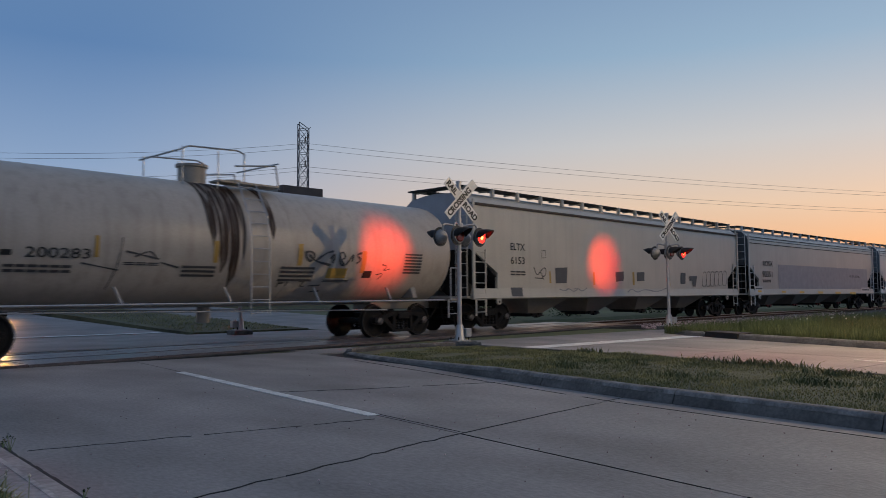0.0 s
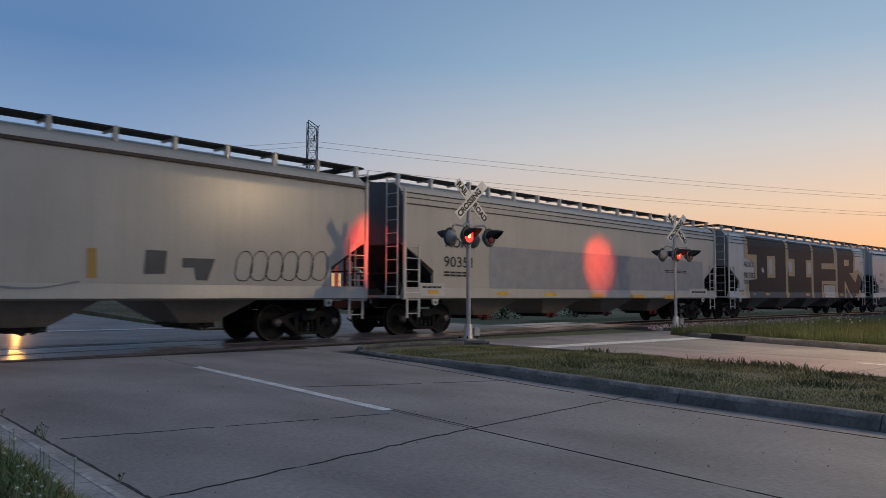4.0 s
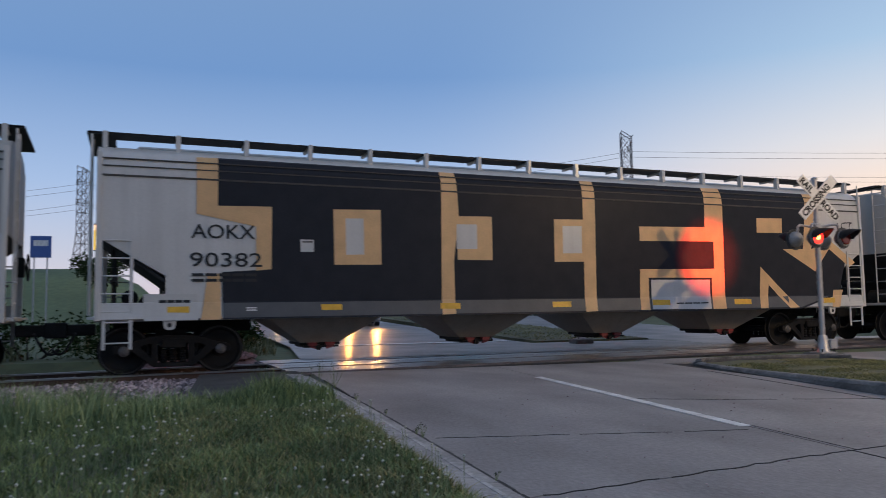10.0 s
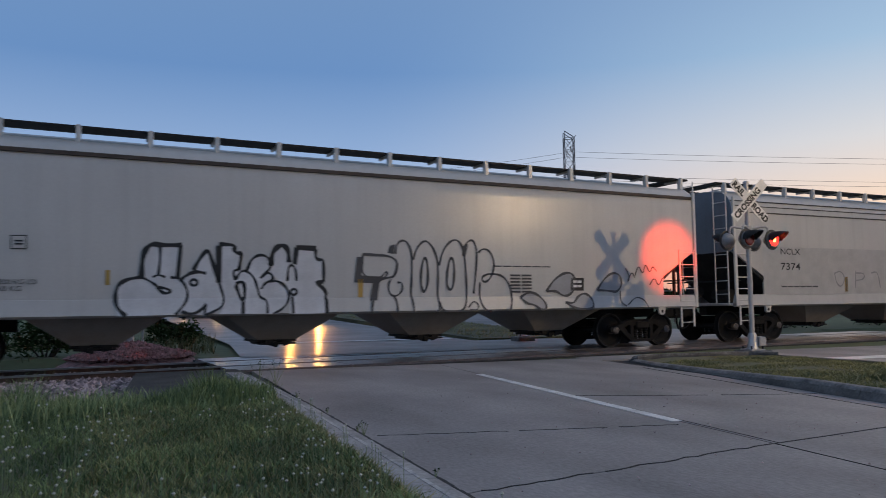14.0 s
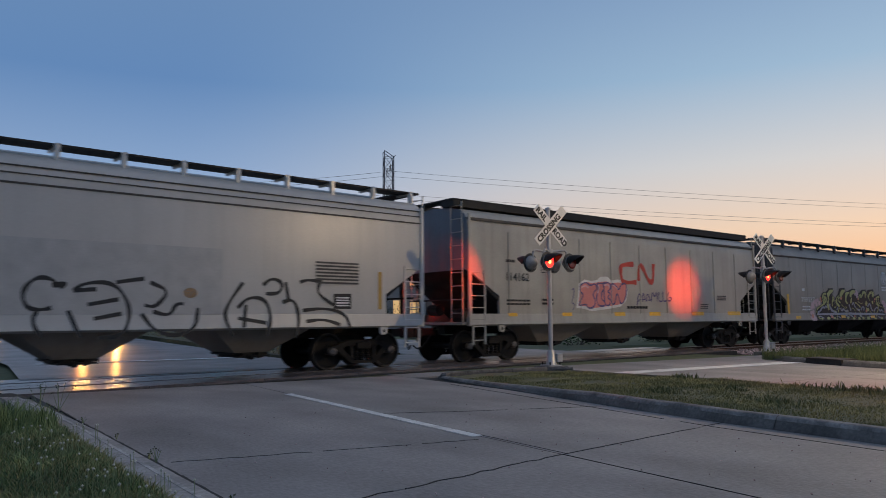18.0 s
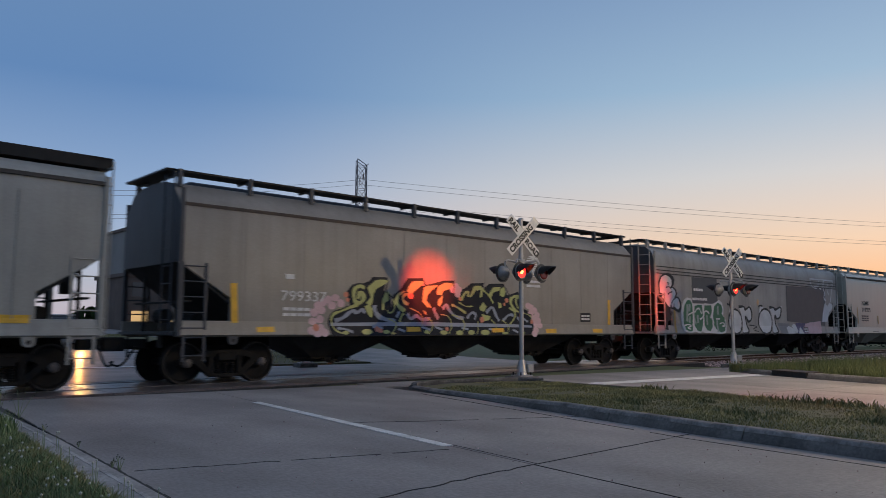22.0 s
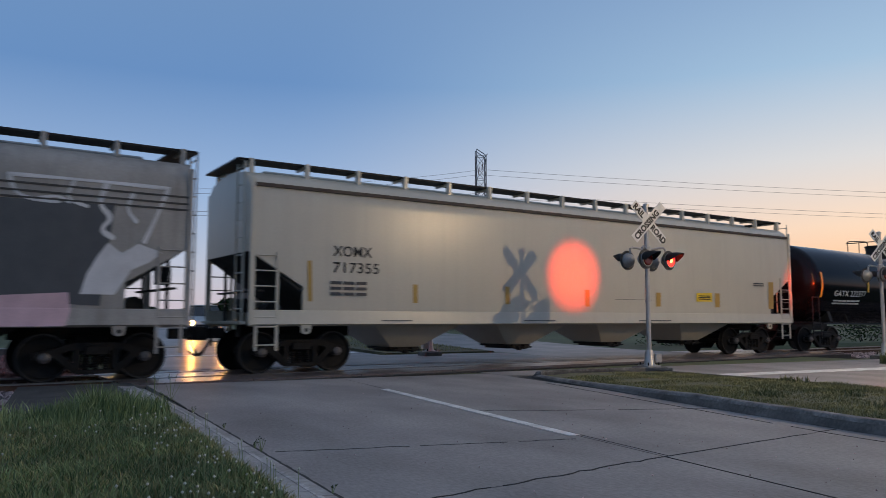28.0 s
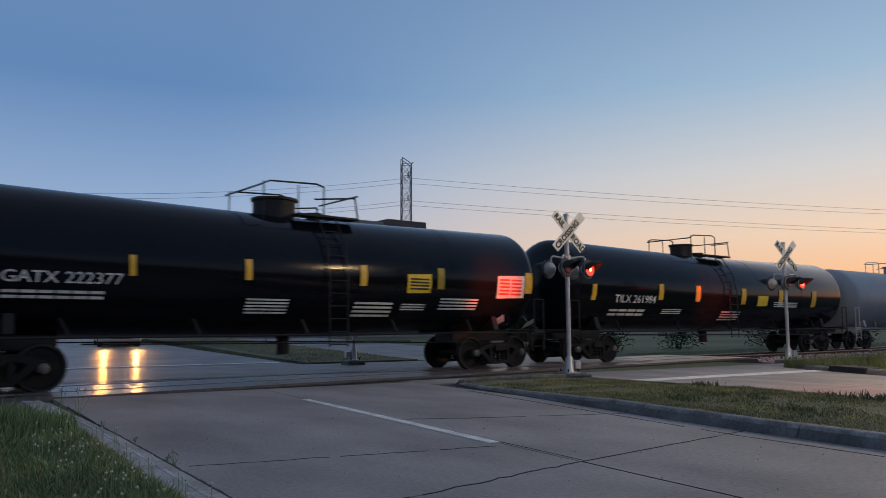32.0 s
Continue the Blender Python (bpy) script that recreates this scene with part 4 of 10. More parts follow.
TANK_GREY = mat("grey tank paint", (0.28, 0.28, 0.29), 0.4, spots=0.12, scale=0.5, grain=20, bump=0.02, streak=0.2)
BROWNLINE = mat("rust brown seam", (0.07, 0.05, 0.038), 0.7, spots=0.3, scale=4, grain=40)
DARKLINE = mat("dark seam", (0.06, 0.055, 0.05), 0.7, spots=0.3, scale=4, grain=40)

car0 = tank_car("beige tank car with rust stains and black tags", 1.6, 17.0, TANK_TAN, STEEL, DUSKGREY, inset=1.95)
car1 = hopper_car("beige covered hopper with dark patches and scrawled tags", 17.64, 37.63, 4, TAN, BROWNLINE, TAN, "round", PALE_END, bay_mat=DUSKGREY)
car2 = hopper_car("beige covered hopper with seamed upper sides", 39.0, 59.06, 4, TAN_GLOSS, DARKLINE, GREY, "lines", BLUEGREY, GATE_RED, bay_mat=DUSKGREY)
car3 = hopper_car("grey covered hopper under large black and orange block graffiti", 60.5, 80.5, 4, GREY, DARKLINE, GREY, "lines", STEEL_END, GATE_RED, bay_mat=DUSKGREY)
car4 = hopper_car("pale grey covered hopper with white bubble graffiti", 81.95, 101.3, 4, GREY2, BROWNLINE, GREY, "round", bay_mat=DUSKGREY)
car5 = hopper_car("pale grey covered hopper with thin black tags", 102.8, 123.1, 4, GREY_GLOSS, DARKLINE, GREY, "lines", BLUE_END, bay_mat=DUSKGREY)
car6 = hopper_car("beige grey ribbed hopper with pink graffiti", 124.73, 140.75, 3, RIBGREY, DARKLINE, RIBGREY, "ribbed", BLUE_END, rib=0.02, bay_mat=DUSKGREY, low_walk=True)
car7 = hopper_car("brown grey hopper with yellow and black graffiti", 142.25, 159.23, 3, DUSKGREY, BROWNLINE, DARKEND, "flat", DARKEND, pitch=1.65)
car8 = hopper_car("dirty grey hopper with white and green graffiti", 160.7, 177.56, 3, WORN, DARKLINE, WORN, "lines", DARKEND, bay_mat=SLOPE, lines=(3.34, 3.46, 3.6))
car9 = hopper_car("clean cream covered hopper", 178.8, 198.4, 4, CREAM, BROWNLINE, CREAM, "round")
car10 = tank_car("glossy black tank car with white lettering", 199.87, 215.33, TANK_BLACK, BLACK, BLACK, 0.52, 0.05, inset=1.35, bend=0.12, slide=0.3)
car11 = tank_car("black tank car with white stains and lettering", 216.7, 235.3, TANK_BLACK, BLACK, BLACK, 0.42, -0.9, bend=0.12)
car12 = tank_car("plain grey tank car on the train", 236.3, 252.1, TANK_GREY, STEEL, TANK_GREY)

# ---------------------------------------------------------------- paint on the cars
SPRAY = dict(spots=0.12, scale=2.5, grain=30, bump=0.0)
SPRAY_BLACK = mat("black spray paint", (0.026, 0.028, 0.034), 0.42, spec=0.08, **SPRAY)
SPRAY_DARK = mat("thin black spray line", (0.06, 0.06, 0.062), 0.6, **SPRAY)
SPRAY_FAINT = mat("faded grey spray line", (0.24, 0.24, 0.25), 0.6, **SPRAY)
SPRAY_ORANGE = mat("dull orange spray paint", (0.68, 0.42, 0.2), 0.5, **SPRAY)
SPRAY_WHITE = mat("white spray paint", (0.62, 0.62, 0.62), 0.55, **SPRAY)
SPRAY_PINK = mat("coral pink spray paint", (0.62, 0.22, 0.20), 0.5, **SPRAY)
SPRAY_PETAL = mat("pale pink spray paint", (0.62, 0.42, 0.45), 0.55, **SPRAY)
SPRAY_CORAL = mat("coral spray dot", (0.6, 0.22, 0.14), 0.55, **SPRAY)
SPRAY_LIME = mat("yellow green spray paint", (0.42, 0.44, 0.16), 0.5, **SPRAY)
SPRAY_BLUE = mat("blue grey spray paint", (0.26, 0.30, 0.38), 0.5, **SPRAY)
SPRAY_GREEN = mat("dark green spray paint", (0.02, 0.13, 0.06), 0.5, **SPRAY)
SPRAY_MINT = mat("pale mint spray line", (0.26, 0.33, 0.30), 0.5, **SPRAY)
SPRAY_NAVY = mat("navy blue spray paint", (0.03, 0.04, 0.15), 0.5, **SPRAY)
SPRAY_PURPLE = mat("purple marker scrawl", (0.10, 0.08, 0.2), 0.6, **SPRAY)
EMBLEM_RED = mat("red emblem paint", (0.45, 0.05, 0.03), 0.5, **SPRAY)
PATCH_DARK = mat("dark paint-out patch and sill strip", (0.075, 0.08, 0.085), 0.55, **SPRAY)
# blue grey for dimmer light on car2 and for the drop fills on car4
SHADE_AND_FILL_GREY = mat("blue grey side shade and drop fill", (0.30, 0.312, 0.33), 0.42, **SPRAY)
SIDE_SHADE_PALE = mat("pale grey side shade", (0.40, 0.40, 0.39), 0.42, **SPRAY)
YELLOW_OLD = mat("dirty yellow tape", (0.42, 0.26, 0.06), 0.5, **SPRAY)

ROUND_SIDE = [(1.0, 1.607), (1.365, 1.557), (1.385, 1.55), (3.75, 1.55), (4.0, 1.52), (4.2, 1.42), (4.36, 1.2)]


def side_out(car, z, x):
    """How far the side of a car stands out at a height."""
    if car.name.startswith("tank"):
        return math.sqrt(max(0.05, 1.505 ** 2 - (z - 2.43 - car["bend"] * abs(x)) ** 2))
    for (z0, y0), (z1, y1) in zip(ROUND_SIDE, ROUND_SIDE[1:]):
        if z <= z1:
            return y0 + (y1 - y0) * max(0, z - z0) / (z1 - z0)
    return 1.2


def lay(name, bm, material, car, layer):
    """Lays flat outlines, given in x and z, on the side of a car."""
    levels = [1.4 + 0.16 * k for k in range(17)] if car.name.startswith("tank") else [1.365, 1.385, 3.75, 4.0, 4.2]
    for z in levels:
        bmesh.ops.bisect_plane(bm, geom=bm.verts[:] + bm.edges[:] + bm.faces[:], plane_co=(0, 0, z), plane_no=(0, 0, 1))
    for v in bm.verts:
        v.co.x += car.get("slide", 0.0)
        v.co.y = -side_out(car, v.co.z, v.co.x) - 0.013 - 0.003 * layer
    bmesh.ops.triangulate(bm, faces=[f for f in bm.faces if len(f.verts) > 4])
    for f in bm.faces:
        if f.normal.y > 0:
            f.normal_flip()
    me = bpy.data.meshes.new(name)
    bm.to_mesh(me)
    bm.free()
    me.materials.append(material)
    ob = new(name, me)
    ob.parent = car
    return ob


def decal(material, car, layer, pts):
    bm = bmesh.new()
    if isinstance(pts[0][0], tuple):
        for quad in pts:
            bm.faces.new([bm.verts.new((x, 0, z)) for x, z in quad])
        bmesh.ops.remove_doubles(bm, verts=bm.verts[:], dist=0.0004)
    else:
        bm.faces.new([bm.verts.new((x, 0, z)) for x, z in pts])
    name = "reflector_stripe" if "tape" in material.name else "graffiti" if "spray" in material.name or "scrawl" in material.name or "ink" in material.name else "paint_patch"
    return lay(name, bm, material, car, layer)


def oval(x, z, rx, rz):
    return [(round(x + rx * math.cos(k * math.pi / 8), 3), round(z + rz * math.sin(k * math.pi / 8), 3)) for k in range(16)]


def smooth_line(pts):
    """Rounds a line of points by corner cutting."""
    if len(pts) < 3:
        return pts
    for _ in range(2):
        cut = [pts[0]]
        for (x0, z0), (x1, z1) in zip(pts, pts[1:]):
            cut += [(x0 * 0.75 + x1 * 0.25, z0 * 0.75 + z1 * 0.25), (x0 * 0.25 + x1 * 0.75, z0 * 0.25 + z1 * 0.75)]
        pts = cut + [pts[-1]]
    return pts


def stroke(pts, width):
    """A painted line as overlapping pieces with round joints."""
    pts = smooth_line(pts)
    edge = []
    for k, (x, z) in enumerate(pts):
        a, b = pts[max(0, k - 1)], pts[min(len(pts) - 1, k + 1)]
        d = Vector((b[0] - a[0], b[1] - a[1]))
        d = d.normalized() if d.length > 1e-5 else Vector((1, 0))
        w = width * (0.46 + 0.1 * math.sin(k * 0.9))
        edge.append(((x - d.y * w, z + d.x * w), (x + d.y * w, z - d.x * w)))
    return [(p[0], p[1], q[1], q[0]) for p, q in zip(edge, edge[1:])]


def bars(material, car, x0, x1, z0, z1, rows, cols):
    """Writing too small to read: plain bars."""
    bm = bmesh.new()
    rh, cw = (z1 - z0) / rows, (x1 - x0) / cols
    for r in range(rows):
        for c in range(cols):
            a, b = x0 + c * cw, x0 + (c + 1) * cw - (abs(cw) * 0.12 if cols > 1 else 0)
            c0, c1 = z0 + r * rh + abs(rh) * 0.2, z0 + r * rh + abs(rh) * 0.75
            bm.faces.new([bm.verts.new((p, 0, q)) for p, q in ((a, c0), (b, c0), (b, c1), (a, c1))])
    return lay("lettering", bm, material, car, 4)


def sign(material, car, text, x, z, width, height):
    """Lettering of a given width and height on a car's side."""
    cu = bpy.data.curves.new("lettering", "FONT")
    cu.body, cu.size, cu.resolution_u, cu.offset = text, 1.0, 3, 0.006
    ob = new("lettering", cu)
    me = bpy.data.meshes.new_from_object(ob.evaluated_get(bpy.context.evaluated_depsgraph_get()))
    bpy.data.objects.remove(ob)
    xs, ys = [v.co.x for v in me.vertices], [v.co.y for v in me.vertices]
    kx, ky = width / (max(xs) - min(xs)), height / (max(ys) - min(ys))
    for v in me.vertices:
        px, pz = x + car.get("slide", 0.0) + (v.co.x - min(xs)) * kx, z + (v.co.y - min(ys)) * ky
        v.co = (px, -side_out(car, pz, px) - 0.022, pz)
    me.materials.append(material)
    ob = new("lettering", me)
    ob.parent = car
    return ob


def rust_mat():
    """Rust runs: thin streaks with clear gaps between them."""
    m = mat("dark rust run", (0.05, 0.026, 0.016), 0.8, spots=0.4, scale=3, grain=30)
    nt = m.node_tree
    tc, mp, nz, rp = (nt.nodes.new("ShaderNode" + k) for k in ("TexCoord", "Mapping", "TexNoise", "ValToRGB"))
    mp.inputs["Scale"].default_value = (9, 1, 0.35)
    nz.inputs["Scale"].default_value, nz.inputs["Detail"].default_value = 1.6, 6
    rp.color_ramp.elements[0].position, rp.color_ramp.elements[1].position = 0.33, 0.55
    nt.links.new(tc.outputs["Object"], mp.inputs["Vector"])
    nt.links.new(mp.outputs[0], nz.inputs["Vector"])
    nt.links.new(nz.outputs["Fac"], rp.inputs["Fac"])
    nt.links.new(rp.outputs[0], nt.nodes["Principled BSDF"].inputs["Alpha"])
    return m


RUST = rust_mat()
for x0, x1, low in ((-0.75, -0.5, 2.3), (-0.5, -0.2, 1.7), (-0.2, 0.08, 1.35), (0.08, 0.26, 2.0), (0.85, 1.1, 2.5)):
    decal(RUST, car0, 0, [(x0, 3.88), (x1, 3.88), (x1 - 0.04, low + 0.3), ((x0 + x1) / 2, low), (x0 + 0.02, low + 0.5)])


# a greyer lower band: dimmer light low on the sides put into the colour
decal(SHADE_AND_FILL_GREY, car2, 0, [(-6.3, 1.37), (8.7, 1.37), (8.7, 2.72), (-6.3, 2.72)])
decal(SIDE_SHADE_PALE, car5, 0, [(-9.0, 1.37), (4.5, 1.37), (4.5, 2.78), (-9.0, 2.78)])
# block graffiti
decal(SPRAY_BLACK, car3, 0, [(-7.83, 4.24), (-3.09, 4.22), (0.54, 4.21), (7.89, 4.22), (7.9, 2.69), (8.64, 2.89), (9.29, 2.31), (8.95, 1.4), (7.48, 1.02), (-7.73, 1.04), (-7.75, 1.96), (-6.8, 2.02), (-6.81, 3.2), (-7.84, 3.25)])
decal(SPRAY_ORANGE, car3, 1, [(-8.24, 4.23), (-7.83, 4.24), (-7.84, 3.26), (-6.79, 3.28), (-6.8, 2.02), (-7.1, 1.99), (-7.1, 2.87), (-8.24, 3.09)])
decal(SPRAY_ORANGE, car3, 1, [(-8.02, 1.9), (-7.78, 1.94), (-7.76, 1.04), (-8.14, 1.04)])
decal(SPRAY_ORANGE, car3, 1, [(-5.53, 3.27), (-4.5, 3.3), (-4.49, 2.13), (-5.51, 2.12)])
decal(GREY, car3, 2, [(-5.27, 3.09), (-4.88, 3.1), (-4.87, 2.34), (-5.26, 2.33)])
decal(SPRAY_ORANGE, car3, 1, [(-0.23, 3.23), (0.6, 3.25), (0.6, 2.24), (-0.24, 2.23)])
decal(GREY, car3, 2, [(-0, 3.08), (0.53, 3.09), (0.52, 2.44), (-0.01, 2.43)])
decal(SPRAY_ORANGE, car3, 1, [(-2.72, 3.22), (-1.86, 3.24), (-1.86, 2.25), (-2.72, 2.25)])
decal(GREY, car3, 2, [(-2.74, 3.04), (-2.24, 3.05), (-2.24, 2.5), (-2.74, 2.49)])
decal(SPRAY_ORANGE, car3, 1, [(-3.09, 4.22), (-2.73, 4.22), (-2.68, 3.22), (-2.81, 2.24), (-2.8, 1.06), (-3.12, 1.05)])
decal(SPRAY_ORANGE, car3, 1, [(0.58, 4.2), (0.93, 4.21), (0.89, 1.06), (0.56, 1.05)])
decal(SPRAY_ORANGE, car3, 1, [(2.21, 3.13), (4.34, 3.17), (4.33, 2.8), (2.21, 2.77)])
decal(SPRAY_ORANGE, car3, 1, [(4.3, 4.22), (4.89, 4.23), (4.85, 1.06), (4.41, 1.06), (4.44, 1.86), (2.44, 1.86), (2.43, 1.06), (2.15, 1.07), (2.19, 2.07), (4.53, 2.09), (4.54, 2.79), (4.26, 2.81)])
decal(GREY, car3, 2, [(2.51, 1.81), (4.37, 1.81), (4.35, 1.06), (2.5, 1.08)])
decal(SPRAY_ORANGE, car3, 1, [(6.05, 3.46), (6.96, 3.48), (6.94, 3.08), (6.04, 3.07)])
decal(SPRAY_ORANGE, car3, 1, [(6.11, 2.16), (7.41, 1.06), (7.06, 1.05), (6.37, 1.68), (6.28, 1.05), (6.01, 1.05)])
decal(SPRAY_ORANGE, car3, 1, [(7.89, 4.22), (8.26, 4.22), (8, 2.65), (8.63, 2.98), (9.68, 2.31), (9.46, 2.17), (8.68, 2.67), (8.11, 2.04), (6.94, 2.64), (7.69, 2.66)])
decal(SPRAY_ORANGE, car3, 1, [(8.77, 1.53), (9.14, 1.53), (8.94, 1.05), (8.64, 1.05)])
decal(GREY, car3, 1, [(-6.22, 2.63), (-5.94, 2.63), (-5.94, 2.38), (-6.21, 2.38)])
decal(INK, car3, 3, [(-6.19, 2.59), (-5.97, 2.6), (-5.97, 2.57), (-6.19, 2.57)])
# dark grey strip over the black paint along the sill
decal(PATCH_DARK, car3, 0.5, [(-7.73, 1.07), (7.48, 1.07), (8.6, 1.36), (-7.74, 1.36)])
sign(INK, car3, "AOKX", -8.33, 2.61, 1.21, 0.28)
sign(INK, car3, "90382", -8.35, 2.06, 1.37, 0.28)
bars(INK, car3, -8.31, -7.06, 1.75, 1.96, 2, 5)
bars(WHITE_PAINT, car3, -7.29, -7.09, 1.19, 1.28, 2, 1)
decal(GREY2, car3, 1, [(-9.17, 1.54), (-8.21, 1.54), (-8.19, 1.04), (-9.16, 1.04)])
bars(INK, car3, -8.89, -8.32, 1.35, 1.45, 1, 4)
decal(YELLOW, car3, 3, [(-5.8, 1.31), (-5.36, 1.31), (-5.36, 1.19), (-5.79, 1.19)])
decal(YELLOW, car3, 3, [(-3.16, 1.3), (-2.69, 1.3), (-2.69, 1.17), (-3.16, 1.18)])
decal(YELLOW, car3, 3, [(-0.34, 1.3), (0.16, 1.3), (0.16, 1.17), (-0.34, 1.17)])
decal(YELLOW, car3, 3, [(2.51, 1.32), (3.05, 1.31), (3.05, 1.18), (2.51, 1.18)])
decal(YELLOW, car3, 3, [(5.14, 1.31), (5.71, 1.3), (5.71, 1.17), (5.13, 1.17)])
decal(YELLOW, car3, 3, [(8.16, 1.31), (8.77, 1.31), (8.77, 1.17), (8.15, 1.17)])
decal(YELLOW, car3, 3, [(-8.75, 1.3), (-8.35, 1.3), (-8.35, 1.18), (-8.75, 1.19)])
decal(INK, car3, 2, stroke([(8.98, 3.36), (9.11, 3.42), (9.03, 3.23), (9.25, 3.2), (9.19, 3.39), (9.34, 3.43), (9.72, 3.44), (9.53, 3.42), (9.52, 3.16)], 0.03))
bars(INK, car3, 3.24, 4.29, 1.19, 1.25, 1, 4)
# white letters with black outlines
decal(SPRAY_WHITE, car4, 0, [(-5.03, 1.06), (-5.07, 1.38), (-5.04, 1.64), (-4.91, 1.74), (-4.62, 1.79), (-4.6, 2.22), (-4.51, 2.38), (-4.38, 2.41), (-4.28, 2.37), (-3.9, 2.39), (-3.94, 1.77), (-3.81, 1.58), (-3.78, 1.37), (-3.88, 1.17), (-3.98, 1.07)])
decal(SPRAY_WHITE, car4, 0, [(-3.93, 1.71), (-3.81, 1.86), (-3.68, 1.95), (-3.44, 2.34), (-3.33, 2.03), (-3.2, 1.69), (-3.05, 1.24), (-3.38, 1.11), (-3.46, 1.05), (-3.64, 1.07), (-3.9, 1.15), (-3.78, 1.31), (-3.77, 1.53)])
decal(SPRAY_WHITE, car4, 0, [(-3.19, 1.69), (-3.19, 2.44), (-2.88, 2.44), (-2.89, 2.3), (-2.75, 2.27), (-2.8, 1.94), (-2.62, 1.9), (-2.45, 1.7), (-2.42, 1.47), (-2.33, 1.35), (-2.23, 1.33), (-2.22, 1.06), (-3.19, 1.07), (-3.08, 1.24)])
decal(SPRAY_WHITE, car4, 0, [(-2.65, 1.94), (-2.56, 2.17), (-2.37, 2.27), (-2.21, 2.21), (-2.16, 2.04), (-2.19, 1.93), (-2.11, 1.81), (-1.98, 1.72), (-1.83, 1.61), (-1.77, 1.41), (-1.87, 1.18), (-2.04, 1.05), (-2.22, 1.06), (-2.23, 1.33), (-2.36, 1.38), (-2.43, 1.64)])
decal(SPRAY_WHITE, car4, 0, [(-2.16, 2.21), (-2.12, 2.39), (-1.96, 2.49), (-1.83, 2.43), (-1.79, 2.22), (-1.79, 2.07), (-1.68, 2.07), (-1.62, 2.44), (-1.21, 2.41), (-1.23, 2.27), (-1.15, 2.17), (-1.05, 2.2), (-1.06, 1.7), (-1.21, 1.7), (-0.99, 1.55), (-1.0, 1.05), (-1.78, 1.05), (-1.77, 1.35), (-1.87, 1.58), (-2.16, 1.75)])
decal(INK, car4, 2, stroke([(-4.88, 1.06), (-5.04, 1.22), (-5.07, 1.43), (-5.03, 1.64), (-4.87, 1.75), (-4.62, 1.79)], 0.075))
decal(INK, car4, 2, stroke([(-4.62, 1.77), (-4.61, 2.12), (-4.55, 2.33), (-4.43, 2.43), (-4.28, 2.4), (-3.9, 2.41)], 0.1))
decal(INK, car4, 2, stroke([(-3.92, 2.41), (-3.97, 1.78)], 0.08))
decal(INK, car4, 2, stroke([(-4.29, 2.38), (-4.29, 2.12), (-4.32, 1.83)], 0.05))
decal(INK, car4, 2, stroke([(-4.62, 1.79), (-4.47, 1.72), (-4.34, 1.62)], 0.05))
decal(INK, car4, 2, stroke([(-4.34, 1.6), (-4.14, 1.57), (-4.09, 1.51), (-4.18, 1.47), (-4.29, 1.53), (-4.34, 1.6)], 0.06))
decal(INK, car4, 2, stroke([(-4.42, 1.79), (-4.32, 1.84), (-4.19, 1.79)], 0.04))
decal(INK, car4, 2, stroke([(-4.1, 1.79), (-3.93, 1.77), (-3.83, 1.64), (-3.77, 1.47), (-3.82, 1.29), (-4.01, 1.07)], 0.05))
decal(INK, car4, 2, stroke([(-3.93, 1.71), (-3.83, 1.82), (-3.65, 1.91), (-3.44, 1.87)], 0.07))
decal(INK, car4, 2, stroke([(-3.68, 1.93), (-3.58, 2.13), (-3.43, 2.34), (-3.37, 2.25), (-3.19, 1.69)], 0.08))
decal(INK, car4, 2, stroke([(-3.19, 1.69), (-3.05, 1.24), (-3.46, 1.05)], 0.045))
decal(INK, car4, 2, stroke([(-3.47, 1.06), (-3.45, 1.25)], 0.05))
decal(INK, car4, 2, stroke([(-3.9, 1.13), (-3.69, 1.07), (-3.51, 1.17), (-3.44, 1.28)], 0.06))
decal(INK, car4, 2, stroke([(-3.2, 1.69), (-3.2, 2.42)], 0.11))
decal(INK, car4, 2, stroke([(-3.2, 2.45), (-2.88, 2.44), (-2.91, 2.33), (-2.84, 2.27), (-2.75, 2.29), (-2.81, 1.94)], 0.08))
decal(INK, car4, 2, stroke([(-2.8, 1.94), (-2.93, 1.94), (-2.88, 1.74)], 0.05))
decal(INK, car4, 2, stroke([(-2.87, 1.75), (-2.78, 1.92), (-2.65, 1.93), (-2.5, 1.79), (-2.43, 1.56), (-2.39, 1.39), (-2.24, 1.34), (-2.24, 1.07)], 0.05))
decal(INK, car4, 2, stroke([(-2.86, 1.66), (-2.78, 1.72), (-2.69, 1.66), (-2.69, 1.36), (-2.76, 1.34), (-2.85, 1.58), (-2.86, 1.66)], 0.07))
decal(INK, car4, 2, stroke([(-2.72, 1.32), (-2.73, 1.07)], 0.07))
decal(INK, car4, 2, stroke([(-2.65, 1.94), (-2.56, 2.17), (-2.37, 2.27), (-2.2, 2.19), (-2.16, 2.02), (-2.25, 1.9), (-2.38, 1.78)], 0.06))
decal(INK, car4, 2, stroke([(-2.25, 1.89), (-2.14, 1.87), (-2.12, 1.75), (-2.22, 1.72), (-2.32, 1.64), (-2.35, 1.56)], 0.05))
decal(INK, car4, 2, stroke([(-2.22, 1.71), (-2.02, 1.73), (-1.87, 1.64), (-1.78, 1.47), (-1.81, 1.29), (-1.95, 1.14), (-2.13, 1.06)], 0.05))
decal(INK, car4, 2, stroke([(-2.17, 2.04), (-2.14, 2.3), (-2.02, 2.44), (-1.9, 2.46), (-1.81, 2.37), (-1.79, 2.11)], 0.11))
decal(INK, car4, 2, stroke([(-1.82, 1.72), (-1.81, 1.99), (-1.74, 2.07), (-1.65, 1.99), (-1.63, 1.72)], 0.05))
decal(INK, car4, 2, stroke([(-1.67, 2.07), (-1.63, 2.42)], 0.1))
